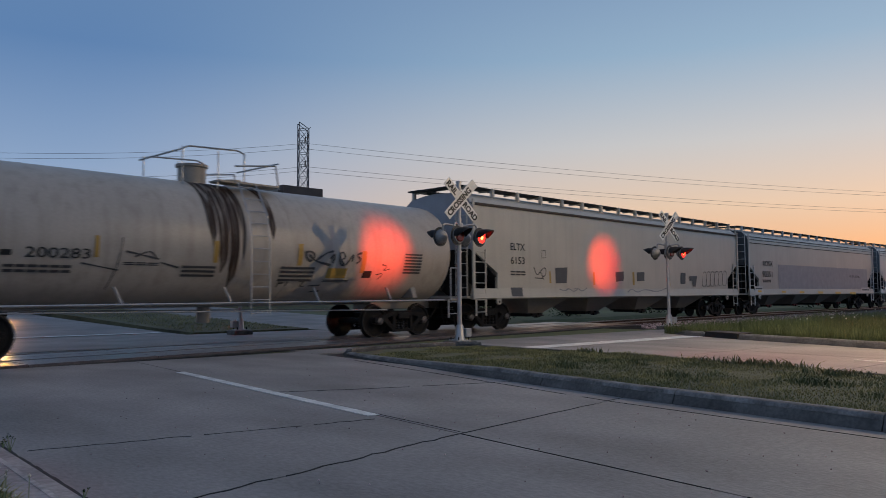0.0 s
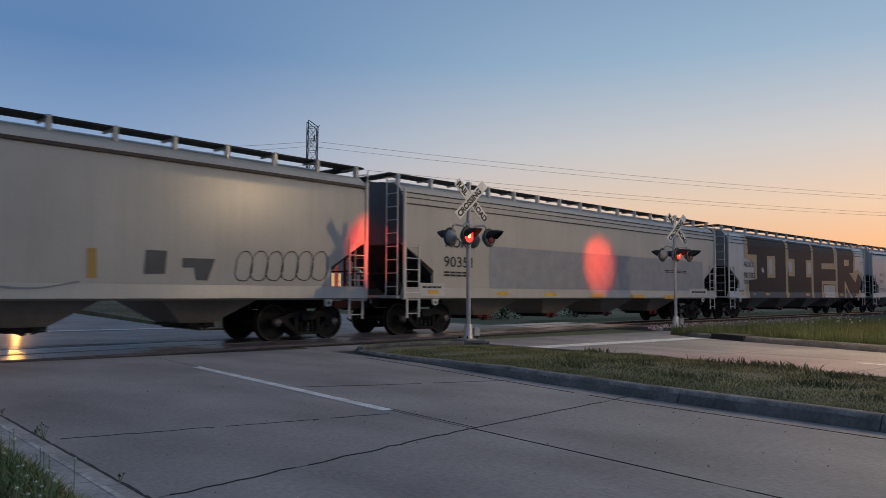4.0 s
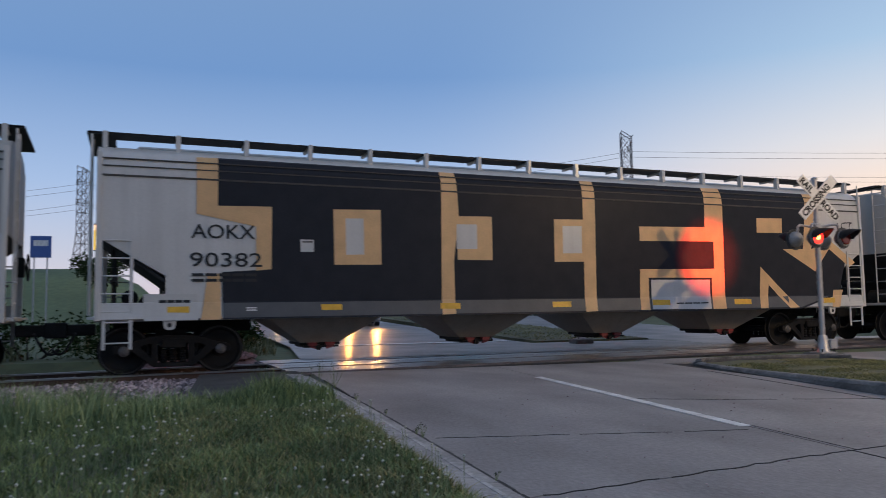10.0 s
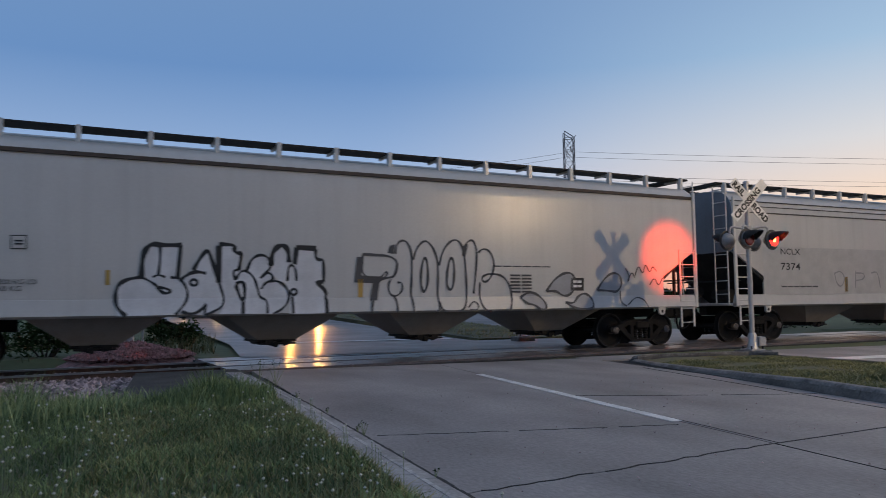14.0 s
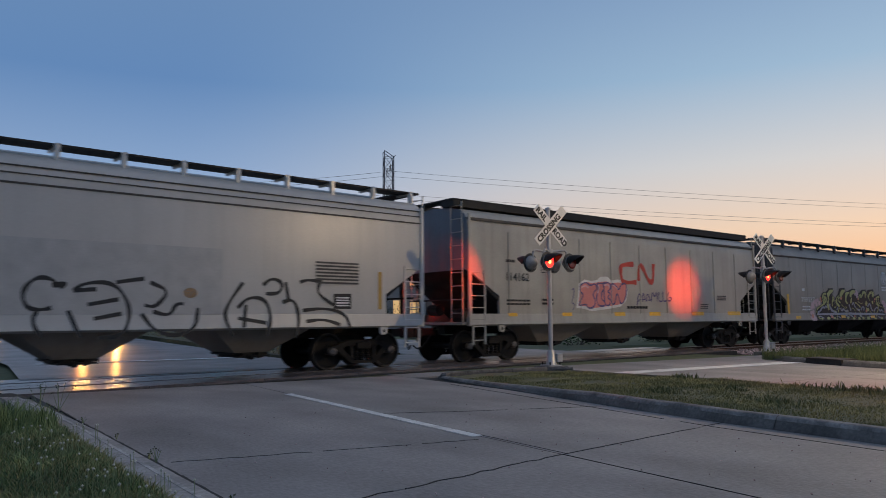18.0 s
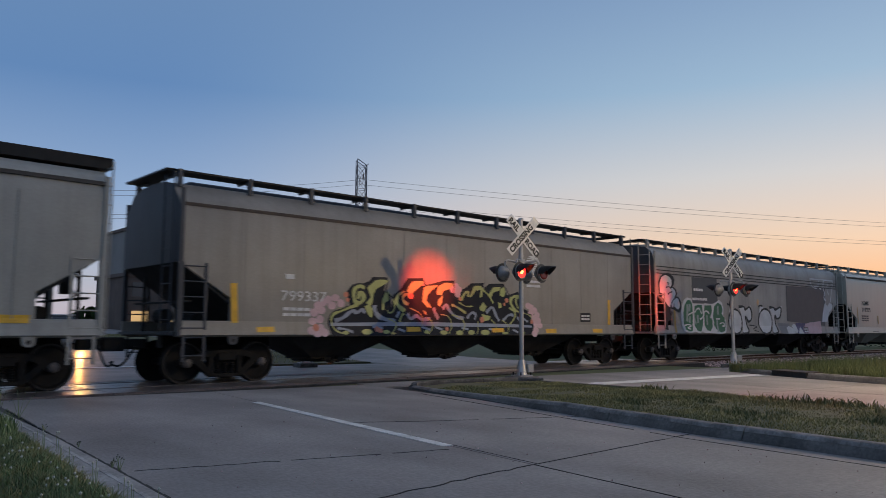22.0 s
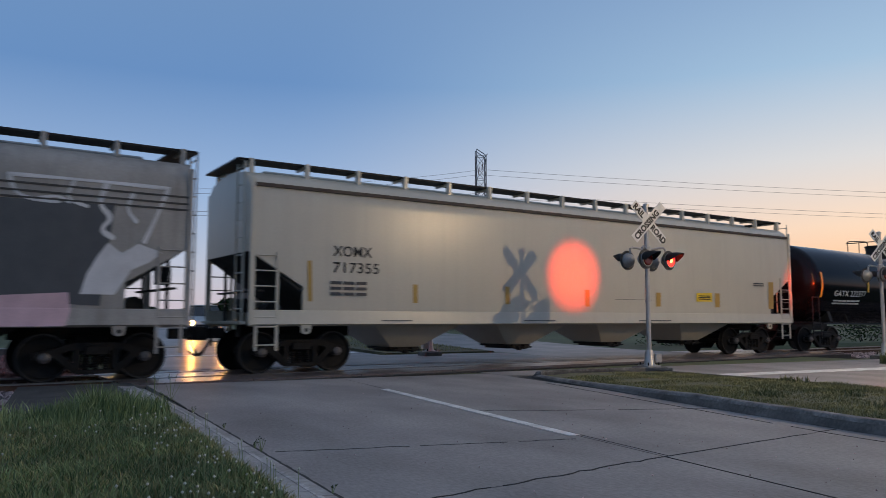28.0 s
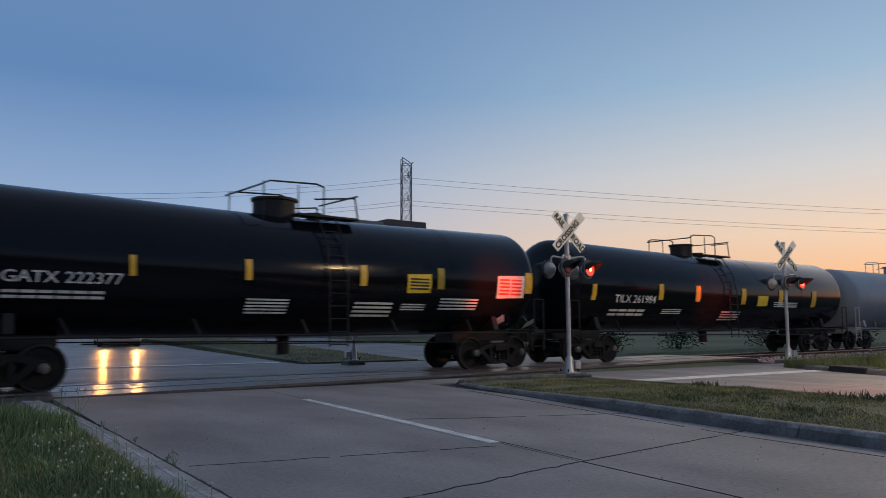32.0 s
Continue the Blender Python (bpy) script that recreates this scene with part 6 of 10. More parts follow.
decal(SPRAY_LIME, car7, 2, stroke([(-3.63, 2.26), (-3.85, 2.29), (-3.96, 2.14), (-3.95, 1.9), (-3.8, 1.83), (-3.64, 1.96), (-3.68, 2.13), (-3.79, 2.11), (-3.83, 1.96)], 0.13))
decal(SPRAY_LIME, car7, 2, stroke([(-3.8, 1.83), (-4.12, 1.73), (-4.51, 1.63), (-4.64, 1.46)], 0.09))
decal(SPRAY_LIME, car7, 2, stroke([(-4.64, 1.46), (-4.58, 1.23), (-4.42, 1.12), (-4.17, 1.09)], 0.04))
decal(SPRAY_LIME, car7, 2, stroke([(-2.9, 2.18), (-2.73, 2.04), (-2.63, 1.85), (-2.68, 1.66), (-2.85, 1.62), (-2.88, 1.7)], 0.04))
decal(SPRAY_LIME, car7, 2, stroke([(-2.3, 2.18), (-2.53, 2.15), (-2.6, 1.96), (-2.52, 1.8), (-2.29, 1.69)], 0.12))
decal(SPRAY_LIME, car7, 2, stroke([(-2.13, 2.05), (-2.23, 2.16), (-2.37, 2.08), (-2.37, 1.95), (-2.18, 1.86)], 0.09))
decal(SPRAY_LIME, car7, 2, stroke([(-2.33, 1.63), (-2.42, 1.54), (-2.47, 1.4)], 0.06))
decal(SPRAY_LIME, car7, 2, stroke([(-2.88, 1.49), (-2.62, 1.4), (-2.58, 1.29), (-2.76, 1.1)], 0.03))
decal(SPRAY_LIME, car7, 2, stroke([(-2.11, 1.77), (-1.69, 1.62), (-1.66, 1.38), (-1.72, 1.3)], 0.03))
decal(SPRAY_LIME, car7, 2, stroke([(-1.5, 1.51), (-1.3, 1.42), (-1.34, 1.2), (-1.49, 1.08)], 0.03))
decal(SPRAY_LIME, car7, 2, stroke([(-0.23, 2.03), (-0.04, 2.29), (0.08, 2.27), (0.04, 2.14)], 0.1))
decal(SPRAY_LIME, car7, 2, stroke([(0.63, 2.38), (0.87, 2.25), (1.11, 1.98)], 0.05))
decal(SPRAY_LIME, car7, 2, stroke([(2.28, 2.21), (1.97, 2.22), (1.84, 2.08), (1.93, 1.9), (2.13, 1.75)], 0.12))
decal(SPRAY_LIME, car7, 2, stroke([(2.28, 2.21), (2.15, 2.18), (2.09, 2.06), (2.17, 1.89), (2.29, 1.87)], 0.08))
decal(SPRAY_LIME, car7, 2, stroke([(2.13, 1.77), (2.67, 1.68), (2.83, 1.6), (2.81, 1.48)], 0.05))
decal(SPRAY_LIME, car7, 2, stroke([(-0.6, 1.89), (-0.39, 1.84), (-0.03, 1.67)], 0.07))
decal(SPRAY_LIME, car7, 2, stroke([(-0.31, 1.97), (-0.04, 1.85), (0.24, 1.87)], 0.04))
decal(SPRAY_LIME, car7, 2, stroke([(1.8, 1.86), (2.05, 1.75), (2.09, 1.59), (1.84, 1.37)], 0.06))
decal(SPRAY_LIME, car7, 2, stroke([(-1, 1.62), (-0.69, 1.58), (-0.57, 1.32), (-0.73, 1.09)], 0.03))
decal(SPRAY_LIME, car7, 2, stroke([(-0.58, 1.62), (-0.19, 1.52), (-0.05, 1.33), (-0.18, 1.17)], 0.03))
decal(SPRAY_LIME, car7, 2, stroke([(1, 1.5), (1.24, 1.34), (1.16, 1.11)], 0.03))
decal(SPRAY_LIME, car7, 2, stroke([(1.48, 1.48), (1.76, 1.35), (1.72, 1.14)], 0.03))
decal(SPRAY_LIME, car7, 2, stroke([(0.46, 1.45), (0.46, 1.22), (0.36, 1.06)], 0.03))
decal(SPRAY_BLUE, car7, 1, [(-4.66, 1.36), (-1.08, 1.41), (-1.07, 1.3), (-4.66, 1.28)])
decal(SPRAY_BLUE, car7, 1, [(-1.08, 1.4), (1.97, 1.37), (2.83, 1.33), (2.83, 1.27), (-1.07, 1.29)])
decal(SPRAY_BLUE, car7, 1, stroke([(-4.52, 1.41), (-4.29, 1.47), (-4.12, 1.6), (-3.98, 1.68), (-3.86, 1.6), (-3.69, 1.72), (-3.61, 1.61)], 0.1))
decal(SPRAY_BLUE, car7, 1, stroke([(-3.31, 1.82), (-3.29, 1.65), (-3.14, 1.51), (-2.84, 1.44), (-2.62, 1.4)], 0.13))
decal(SPRAY_BLUE, car7, 1, stroke([(-2.48, 1.67), (-2.58, 1.52)], 0.08))
decal(SPRAY_BLUE, car7, 1, stroke([(-2.21, 1.63), (-2.1, 1.45), (-1.88, 1.6), (-1.72, 1.45), (-1.38, 1.5)], 0.1))
decal(SPRAY_BLUE, car7, 1, stroke([(-1.27, 1.8), (-1.19, 1.58), (-1.08, 1.5)], 0.1))
decal(SPRAY_BLUE, car7, 1, stroke([(-4.46, 1.23), (-4.21, 1.21), (-3.99, 1.13)], 0.06))
decal(SPRAY_BLUE, car7, 1, stroke([(-3.38, 1.27), (-3.05, 1.24)], 0.06))
decal(SPRAY_BLUE, car7, 1, stroke([(-2.54, 1.22), (-2.31, 1.15)], 0.06))
decal(SPRAY_BLUE, car7, 1, stroke([(-1.72, 1.27), (-1.41, 1.19)], 0.06))
decal(SPRAY_BLUE, car7, 1, stroke([(-1.27, 1.8), (-1.23, 1.69), (-1.12, 1.54)], 0.1))
decal(SPRAY_BLUE, car7, 1, stroke([(-0.93, 1.77), (-0.78, 1.93), (-0.7, 1.74), (-0.42, 1.55), (-0.11, 1.52)], 0.1))
decal(SPRAY_BLUE, car7, 1, stroke([(0.01, 1.52), (0.2, 1.71), (0.4, 1.64), (0.32, 1.49)], 0.09))
decal(SPRAY_BLUE, car7, 1, stroke([(0.8, 1.69), (1.07, 1.91), (1.2, 1.65), (1.36, 1.46)], 0.1))
decal(SPRAY_BLUE, car7, 1, stroke([(1.52, 1.47), (1.8, 1.67), (2.01, 1.63)], 0.09))
decal(SPRAY_BLUE, car7, 1, stroke([(2.17, 1.59), (2.29, 1.44), (2.42, 1.56), (2.66, 1.44)], 0.08))
decal(SPRAY_BLUE, car7, 1, stroke([(-1.23, 1.27), (-0.96, 1.2)], 0.06))
decal(SPRAY_BLUE, car7, 1, stroke([(-0.22, 1.25), (0.05, 1.21)], 0.06))
decal(SPRAY_BLUE, car7, 1, stroke([(0.88, 1.22), (1.2, 1.19)], 0.06))
decal(SPRAY_BLUE, car7, 1, stroke([(1.93, 1.2), (2.17, 1.12)], 0.06))
decal(INK, car7, 3, stroke([(-4.06, 2.01), (-4.05, 2.19), (-3.93, 2.33), (-3.75, 2.36), (-3.52, 2.28), (-3.28, 2.51), (-2.8, 2.5), (-2.99, 2.22), (-2.78, 2.07), (-2.65, 1.98), (-2.6, 2.13), (-2.45, 2.21), (-2.27, 2.23), (-2.07, 2.51), (-1.59, 2.54), (-1.63, 2.38), (-1.09, 2.46)], 0.035))
decal(INK, car7, 3, stroke([(-3.9, 2.05), (-3.88, 2.18), (-3.78, 2.24), (-3.59, 2.17), (-3.55, 2.02), (-3.66, 1.85), (-3.83, 1.78)], 0.035))
decal(INK, car7, 3, stroke([(-2.43, 2.08), (-2.34, 2.18), (-2.19, 2.18)], 0.035))
decal(INK, car7, 3, stroke([(-4.71, 1.41), (-4.62, 1.63), (-4.33, 1.69), (-4.12, 1.78)], 0.035))
decal(INK, car7, 3, stroke([(-1.17, 2.45), (-0.82, 2.52), (-0.46, 2.53), (-0.57, 2.12), (-0.31, 2.03), (-0.16, 2.31), (0.14, 2.33), (0.29, 2.49), (0.67, 2.5), (0.89, 2.27), (1.13, 2.51), (1.6, 2.53), (1.82, 2.18), (2.05, 2.28), (2.3, 2.27), (2.38, 2.13), (2.3, 1.95), (2.17, 1.91)], 0.035))
decal(INK, car7, 3, stroke([(2.27, 1.85), (2.44, 1.97)], 0.035))
decal(INK, car7, 3, stroke([(0.39, 2.34), (0.45, 2.24)], 0.035))
decal(INK, car7, 3, stroke([(1.99, 2.14), (1.99, 1.9), (2.25, 1.77), (2.83, 1.66)], 0.035))
decal(SPRAY_LIME, car7, 2, oval(-4.21, 1.12, 0.09, 0.05))
decal(SPRAY_LIME, car7, 2, oval(-3.56, 1.14, 0.17, 0.07))
decal(SPRAY_LIME, car7, 2, oval(-2.94, 1.14, 0.11, 0.05))
decal(SPRAY_LIME, car7, 2, oval(-2.72, 1.1, 0.08, 0.03))
decal(SPRAY_LIME, car7, 2, oval(-1.56, 1.14, 0.09, 0.05))
decal(SPRAY_LIME, car7, 2, oval(-0.92, 1.12, 0.14, 0.06))
decal(SPRAY_LIME, car7, 2, oval(-0.32, 1.11, 0.14, 0.07))
decal(SPRAY_LIME, car7, 2, oval(0.15, 1.12, 0.13, 0.07))
decal(SPRAY_LIME, car7, 2, oval(0.72, 1.12, 0.18, 0.08))
decal(SPRAY_LIME, car7, 2, oval(1.58, 1.1, 0.14, 0.04))
decal(SPRAY_LIME, car7, 2, oval(2.33, 1.1, 0.11, 0.06))
decal(SPRAY_CORAL, car7, 4, oval(-4.2, 2.06, 0.07, 0.07))
decal(SPRAY_CORAL, car7, 4, oval(-4.15, 1.93, 0.05, 0.05))
decal(SPRAY_CORAL, car7, 4, oval(-2.09, 2.09, 0.08, 0.08))
decal(SPRAY_CORAL, car7, 4, oval(-3.24, 1.21, 0.08, 0.07))
decal(SPRAY_CORAL, car7, 4, oval(-3.13, 1.17, 0.07, 0.06))
decal(SPRAY_CORAL, car7, 4, oval(-5.08, 1.24, 0.09, 0.09))
decal(SPRAY_CORAL, car7, 4, oval(1.68, 2.08, 0.08, 0.07))
decal(SPRAY_CORAL, car7, 4, oval(1.58, 1.96, 0.05, 0.05))
decal(SPRAY_CORAL, car7, 4, oval(0.62, 1.49, 0.09, 0.09))
decal(SPRAY_CORAL, car7, 4, oval(-0.27, 2.07, 0.06, 0.06))
decal(SPRAY_CORAL, car7, 4, oval(-0.8, 1.22, 0.06, 0.06))
decal(SPRAY_CORAL, car7, 4, oval(2.83, 1.45, 0.07, 0.07))
decal(SPRAY_PETAL, car7, 1, oval(-5.02, 1.77, 0.11, 0.10))
decal(SPRAY_PETAL, car7, 2, oval(-4.87, 1.85, 0.11, 0.10))
decal(SPRAY_PETAL, car7, 1, oval(-4.72, 1.92, 0.11, 0.10))
decal(SPRAY_PETAL, car7, 2, oval(-4.52, 1.97, 0.12, 0.09))
decal(SPRAY_PETAL, car7, 1, oval(-5.12, 1.6, 0.12, 0.10))
decal(SPRAY_PETAL, car7, 2, oval(-4.91, 1.66, 0.11, 0.10))
decal(SPRAY_PETAL, car7, 1, oval(-4.61, 1.78, 0.12, 0.10))
decal(SPRAY_PETAL, car7, 2, oval(-5.16, 1.39, 0.12, 0.09))
decal(SPRAY_PETAL, car7, 1, oval(-4.95, 1.44, 0.11, 0.10))
decal(SPRAY_PETAL, car7, 2, oval(-5.2, 1.17, 0.12, 0.10))
decal(SPRAY_PETAL, car7, 1, oval(-4.94, 1.23, 0.11, 0.10))
decal(SPRAY_PETAL, car7, 2, oval(-4.83, 1.12, 0.11, 0.10))
decal(SPRAY_PETAL, car7, 1, oval(-5.04, 1.1, 0.12, 0.09))
decal(SPRAY_PETAL, car7, 2, oval(-4.35, 1.84, 0.11, 0.10))
decal(SPRAY_PETAL, car7, 1, oval(-0.53, 2.32, 0.12, 0.10))
decal(SPRAY_PETAL, car7, 2, oval(-0.42, 2.4, 0.12, 0.11))
decal(SPRAY_PETAL, car7, 1, oval(-0.31, 2.33, 0.12, 0.10))
decal(SPRAY_PETAL, car7, 2, oval(-0.36, 2.2, 0.12, 0.10))
decal(SPRAY_PETAL, car7, 1, oval(2.67, 1.94, 0.13, 0.10))
decal(SPRAY_PETAL, car7, 2, oval(2.81, 1.89, 0.13, 0.10))
decal(SPRAY_PETAL, car7, 1, oval(2.97, 1.8, 0.13, 0.10))
decal(SPRAY_PETAL, car7, 2, oval(3.09, 1.66, 0.13, 0.10))
decal(SPRAY_PETAL, car7, 1, oval(3.15, 1.49, 0.13, 0.10))
decal(SPRAY_PETAL, car7, 2, oval(3.21, 1.34, 0.13, 0.10))
decal(SPRAY_PETAL, car7, 1, oval(3.03, 1.37, 0.13, 0.10))
decal(SPRAY_PETAL, car7, 2, oval(2.94, 1.54, 0.12, 0.11))
decal(SPRAY_PETAL, car7, 1, oval(3.01, 1.2, 0.13, 0.10))
decal(SPRAY_PETAL, car7, 2, oval(2.79, 1.71, 0.13, 0.11))
decal(SPRAY_PETAL, car7, 1, oval(2.92, 1.08, 0.13, 0.10))
decal(YELLOW, car7, 3, [(-2.25, 1.27), (-1.77, 1.27), (-1.77, 1.15), (-2.25, 1.14)])
decal(YELLOW, car7, 3, [(1.01, 1.24), (1.52, 1.25), (1.52, 1.13), (1.02, 1.12)])
decal(YELLOW, car7, 3, [(3.48, 1.23), (4, 1.24), (4, 1.11), (3.48, 1.1)])
decal(YELLOW, car7, 3, [(5.96, 1.24), (6.51, 1.24), (6.5, 1.11), (5.96, 1.11)])
decal(YELLOW, car7, 3, [(-6.65, 1.25), (-6.2, 1.26), (-6.19, 1.14), (-6.64, 1.13)])
decal(WHITE_PAINT, car7, 0, [(2.74, 3.49), (3.09, 3.51), (3.09, 3.47), (2.74, 3.46)])
decal(WHITE_PAINT, car7, 0, [(2.66, 3.43), (3.17, 3.45), (3.17, 3.41), (2.66, 3.4)])
decal(WHITE_PAINT, car7, 0, [(2.61, 3.37), (3.22, 3.39), (3.22, 3.35), (2.61, 3.33)])
decal(WHITE_PAINT, car7, 0, [(2.58, 3.31), (3.25, 3.33), (3.25, 3.29), (2.58, 3.27)])
decal(WHITE_PAINT, car7, 0, [(2.57, 3.24), (3.27, 3.27), (3.27, 3.23), (2.57, 3.21)])
decal(WHITE_PAINT, car7, 0, [(2.56, 3.18), (3.27, 3.21), (3.27, 3.17), (2.56, 3.15)])
decal(WHITE_PAINT, car7, 0, [(2.57, 3.12), (3.27, 3.14), (3.27, 3.11), (2.57, 3.09)])
decal(WHITE_PAINT, car7, 0, [(2.59, 3.06), (3.25, 3.08), (3.25, 3.05), (2.59, 3.03)])
decal(WHITE_PAINT, car7, 0, [(2.62, 3), (3.22, 3.02), (3.22, 2.99), (2.62, 2.97)])
decal(WHITE_PAINT, car7, 0, [(2.66, 2.94), (3.17, 2.96), (3.18, 2.92), (2.66, 2.91)])
decal(WHITE_PAINT, car7, 0, [(2.74, 2.88), (3.1, 2.89), (3.1, 2.86), (2.74, 2.85)])
decal(WHITE_PAINT, car7, 0, [(2.79, 3.5), (3.03, 3.5), (2.96, 3.35), (2.99, 3.06), (3.06, 2.92), (2.78, 2.91), (2.85, 3.05), (2.87, 3.35)])
bars(WHITE_PAINT, car7, 2.6, 3.25, 2.5, 2.77, 2, 1)
decal(INK, car7, 0, [(5.32, 1.76), (5.88, 1.78), (5.88, 1.47), (5.32, 1.46)])
bars(WHITE_PAINT, car7, 5.37, 5.83, 1.51, 1.72, 2, 3)
decal(YELLOW, car7, 1, [(6.9, 2.24), (7.04, 2.24), (7.03, 1.38), (6.89, 1.38)])
sign(WHITE_PAINT, car7, "799337", -6.02, 1.86, 1.24, 0.24)
bars(WHITE_PAINT, car7, -5.92, -5.69, 2.33, 2.54, 1, 1)
bars(WHITE_PAINT, car7, -5.97, -5.21, 1.48, 1.74, 2, 4)
decal(YELLOW, car7, 1, [(-7.3, 2.21), (-7.14, 2.22), (-7.09, 1.34), (-7.25, 1.34)])
# white, green and black pieces
decal(INK, car8, 0, [(-8.16, 2.47), (-8.18, 3.02), (-8.04, 3.23), (-7.82, 3.36), (-7.49, 3.4), (-7.17, 3.29), (-7.06, 3.17), (-7.12, 2.96), (-7.2, 2.89), (-6.97, 2.78), (-6.89, 2.62), (-6.96, 2.51), (-6.81, 2.48), (-6.63, 2.32), (-6.59, 2.06), (-6.78, 1.87), (-7.08, 1.95), (-7.29, 2.02), (-7.51, 2.02), (-7.97, 2.43)])
decal(SPRAY_WHITE, car8, 1, [(-8.1, 2.63), (-8.11, 2.97), (-7.95, 3.22), (-7.69, 3.31), (-7.42, 3.25), (-7.28, 3.12), (-7.27, 2.95), (-7.41, 2.81), (-7.22, 2.83), (-7.06, 2.73), (-7.0, 2.59), (-7.12, 2.46), (-6.84, 2.42), (-6.73, 2.24), (-6.76, 2.05), (-6.92, 2.0), (-7.08, 2.1), (-7.29, 2.07), (-7.34, 2.2), (-7.44, 2.06), (-7.61, 2.16), (-7.79, 2.32), (-7.97, 2.45), (-7.87, 2.57)])
decal(INK, car8, 0, [(-7.88, 2.41), (-7.41, 2.02), (-7.36, 1.59), (-7.59, 1.54), (-7.61, 1.19), (-7.84, 1.24)])
decal(SPRAY_DARK, car8, 2, stroke([(-7.58, 2.98), (-7.49, 3.06), (-7.49, 2.92)], 0.06))
decal(SPRAY_DARK, car8, 2, stroke([(-7.67, 2.83), (-7.47, 2.88), (-7.31, 2.78)], 0.05))
decal(SPRAY_DARK, car8, 2, stroke([(-7.55, 2.57), (-7.4, 2.65), (-7.25, 2.68)], 0.06))
decal(SPRAY_DARK, car8, 2, stroke([(-7.32, 2.23), (-7.21, 2.35), (-7.03, 2.44)], 0.06))
decal(SPRAY_DARK, car8, 2, stroke([(-7.2, 2.05), (-7.13, 2.21)], 0.05))
decal(PATCH_DARK, car8, 0, [(-5.81, 3.31), (-3.84, 3.36), (-3.83, 2.29), (-5.81, 2.28)])
bars(WHITE_PAINT, car8, -5.7, -4.98, 2.73, 2.92, 1, 4)
bars(WHITE_PAINT, car8, -5.81, -4.67, 2.36, 2.54, 1, 6)
decal(SPRAY_WHITE, car8, 1, [(-6.62, 1.33), (-6.68, 1.74), (-6.6, 2.16), (-6.41, 2.4), (-6.17, 2.49), (-5.87, 2.45), (-5.81, 2.26), (-5.03, 2.25), (-4.87, 2.29), (-4.31, 2.27), (-3.97, 2.36), (-3.74, 2.46), (-3.5, 2.35), (-3.38, 2.06), (-3.44, 1.82), (-3.25, 1.65), (-3.17, 1.35), (-3.31, 1.1), (-3.61, 1.05), (-4.95, 1.09), (-5.17, 1.15), (-5.37, 1.07), (-5.73, 1.15), (-5.93, 1.1), (-6.28, 1.11), (-6.52, 1.17)])
decal(SPRAY_GREEN, car8, 2, [(-6.48, 1.48), (-6.51, 1.85), (-6.4, 2.19), (-6.19, 2.38), (-5.97, 2.39), (-5.83, 2.23), (-5.81, 1.86), (-5.84, 1.43), (-5.89, 1.18), (-6.13, 1.14), (-6.38, 1.22)])
decal(SPRAY_GREEN, car8, 2, [(-5.66, 2.16), (-5.4, 2.22), (-5.1, 2.21), (-5.08, 1.97), (-5.02, 1.75), (-5.09, 1.37), (-5.27, 1.14), (-5.53, 1.18), (-5.69, 1.37), (-5.72, 1.86)])
decal(SPRAY_GREEN, car8, 2, [(-4.92, 2.2), (-4.37, 2.22), (-4.33, 1.99), (-4.42, 1.81), (-4.3, 1.65), (-4.32, 1.36), (-4.52, 1.16), (-4.79, 1.2), (-4.94, 1.42), (-4.93, 1.87)])
decal(SPRAY_GREEN, car8, 2, [(-4.25, 1.82), (-4.14, 2.19), (-3.85, 2.34), (-3.56, 2.26), (-3.46, 2.06), (-3.56, 1.88), (-3.32, 1.71), (-3.25, 1.41), (-3.39, 1.16), (-3.72, 1.11), (-4.07, 1.25), (-4.24, 1.48)])
decal(SPRAY_MINT, car8, 3, stroke([(-6.19, 2.22), (-6.24, 1.54)], 0.14))
decal(SPRAY_MINT, car8, 3, stroke([(-6.01, 2.23), (-6.08, 1.94)], 0.14))
decal(SPRAY_MINT, car8, 3, stroke([(-6.02, 1.75), (-6.07, 1.48)], 0.12))
decal(SPRAY_MINT, car8, 3, stroke([(-5.72, 1.91), (-5.67, 1.64), (-5.59, 1.43)], 0.09))
decal(SPRAY_MINT, car8, 3, stroke([(-5.45, 1.81), (-5.44, 1.48)], 0.14))
decal(SPRAY_MINT, car8, 3, stroke([(-4.75, 1.81), (-4.72, 1.42)], 0.12))
decal(SPRAY_MINT, car8, 3, stroke([(-3.85, 2.22), (-3.85, 1.85)], 0.13))
decal(SPRAY_MINT, car8, 3, stroke([(-3.94, 1.65), (-3.93, 1.13)], 0.13))
decal(SPRAY_WHITE, car8, 3, stroke([(-6.15, 1.8), (-5.9, 1.89), (-5.65, 1.91), (-5.5, 2.06), (-5.29, 2.08), (-5.15, 1.86)], 0.07))
decal(SPRAY_WHITE, car8, 3, stroke([(-5.28, 1.64), (-5.07, 1.7), (-4.97, 1.92), (-4.75, 2.0), (-4.55, 1.87)], 0.07))
decal(SPRAY_WHITE, car8, 3, stroke([(-4.47, 1.76), (-4.33, 1.7), (-4.22, 1.53), (-4.3, 1.31)], 0.09))
decal(SPRAY_WHITE, car8, 3, stroke([(-4.02, 1.67), (-3.71, 1.67)], 0.06))
decal(SPRAY_WHITE, car8, 3, stroke([(-6.42, 1.38), (-6.14, 1.44), (-5.89, 1.36), (-6.33, 1.3), (-6.01, 1.24)], 0.05))
decal(SPRAY_WHITE, car8, 3, stroke([(-3.75, 1.46), (-3.49, 1.53), (-3.3, 1.44), (-3.61, 1.35), (-3.28, 1.39)], 0.05))
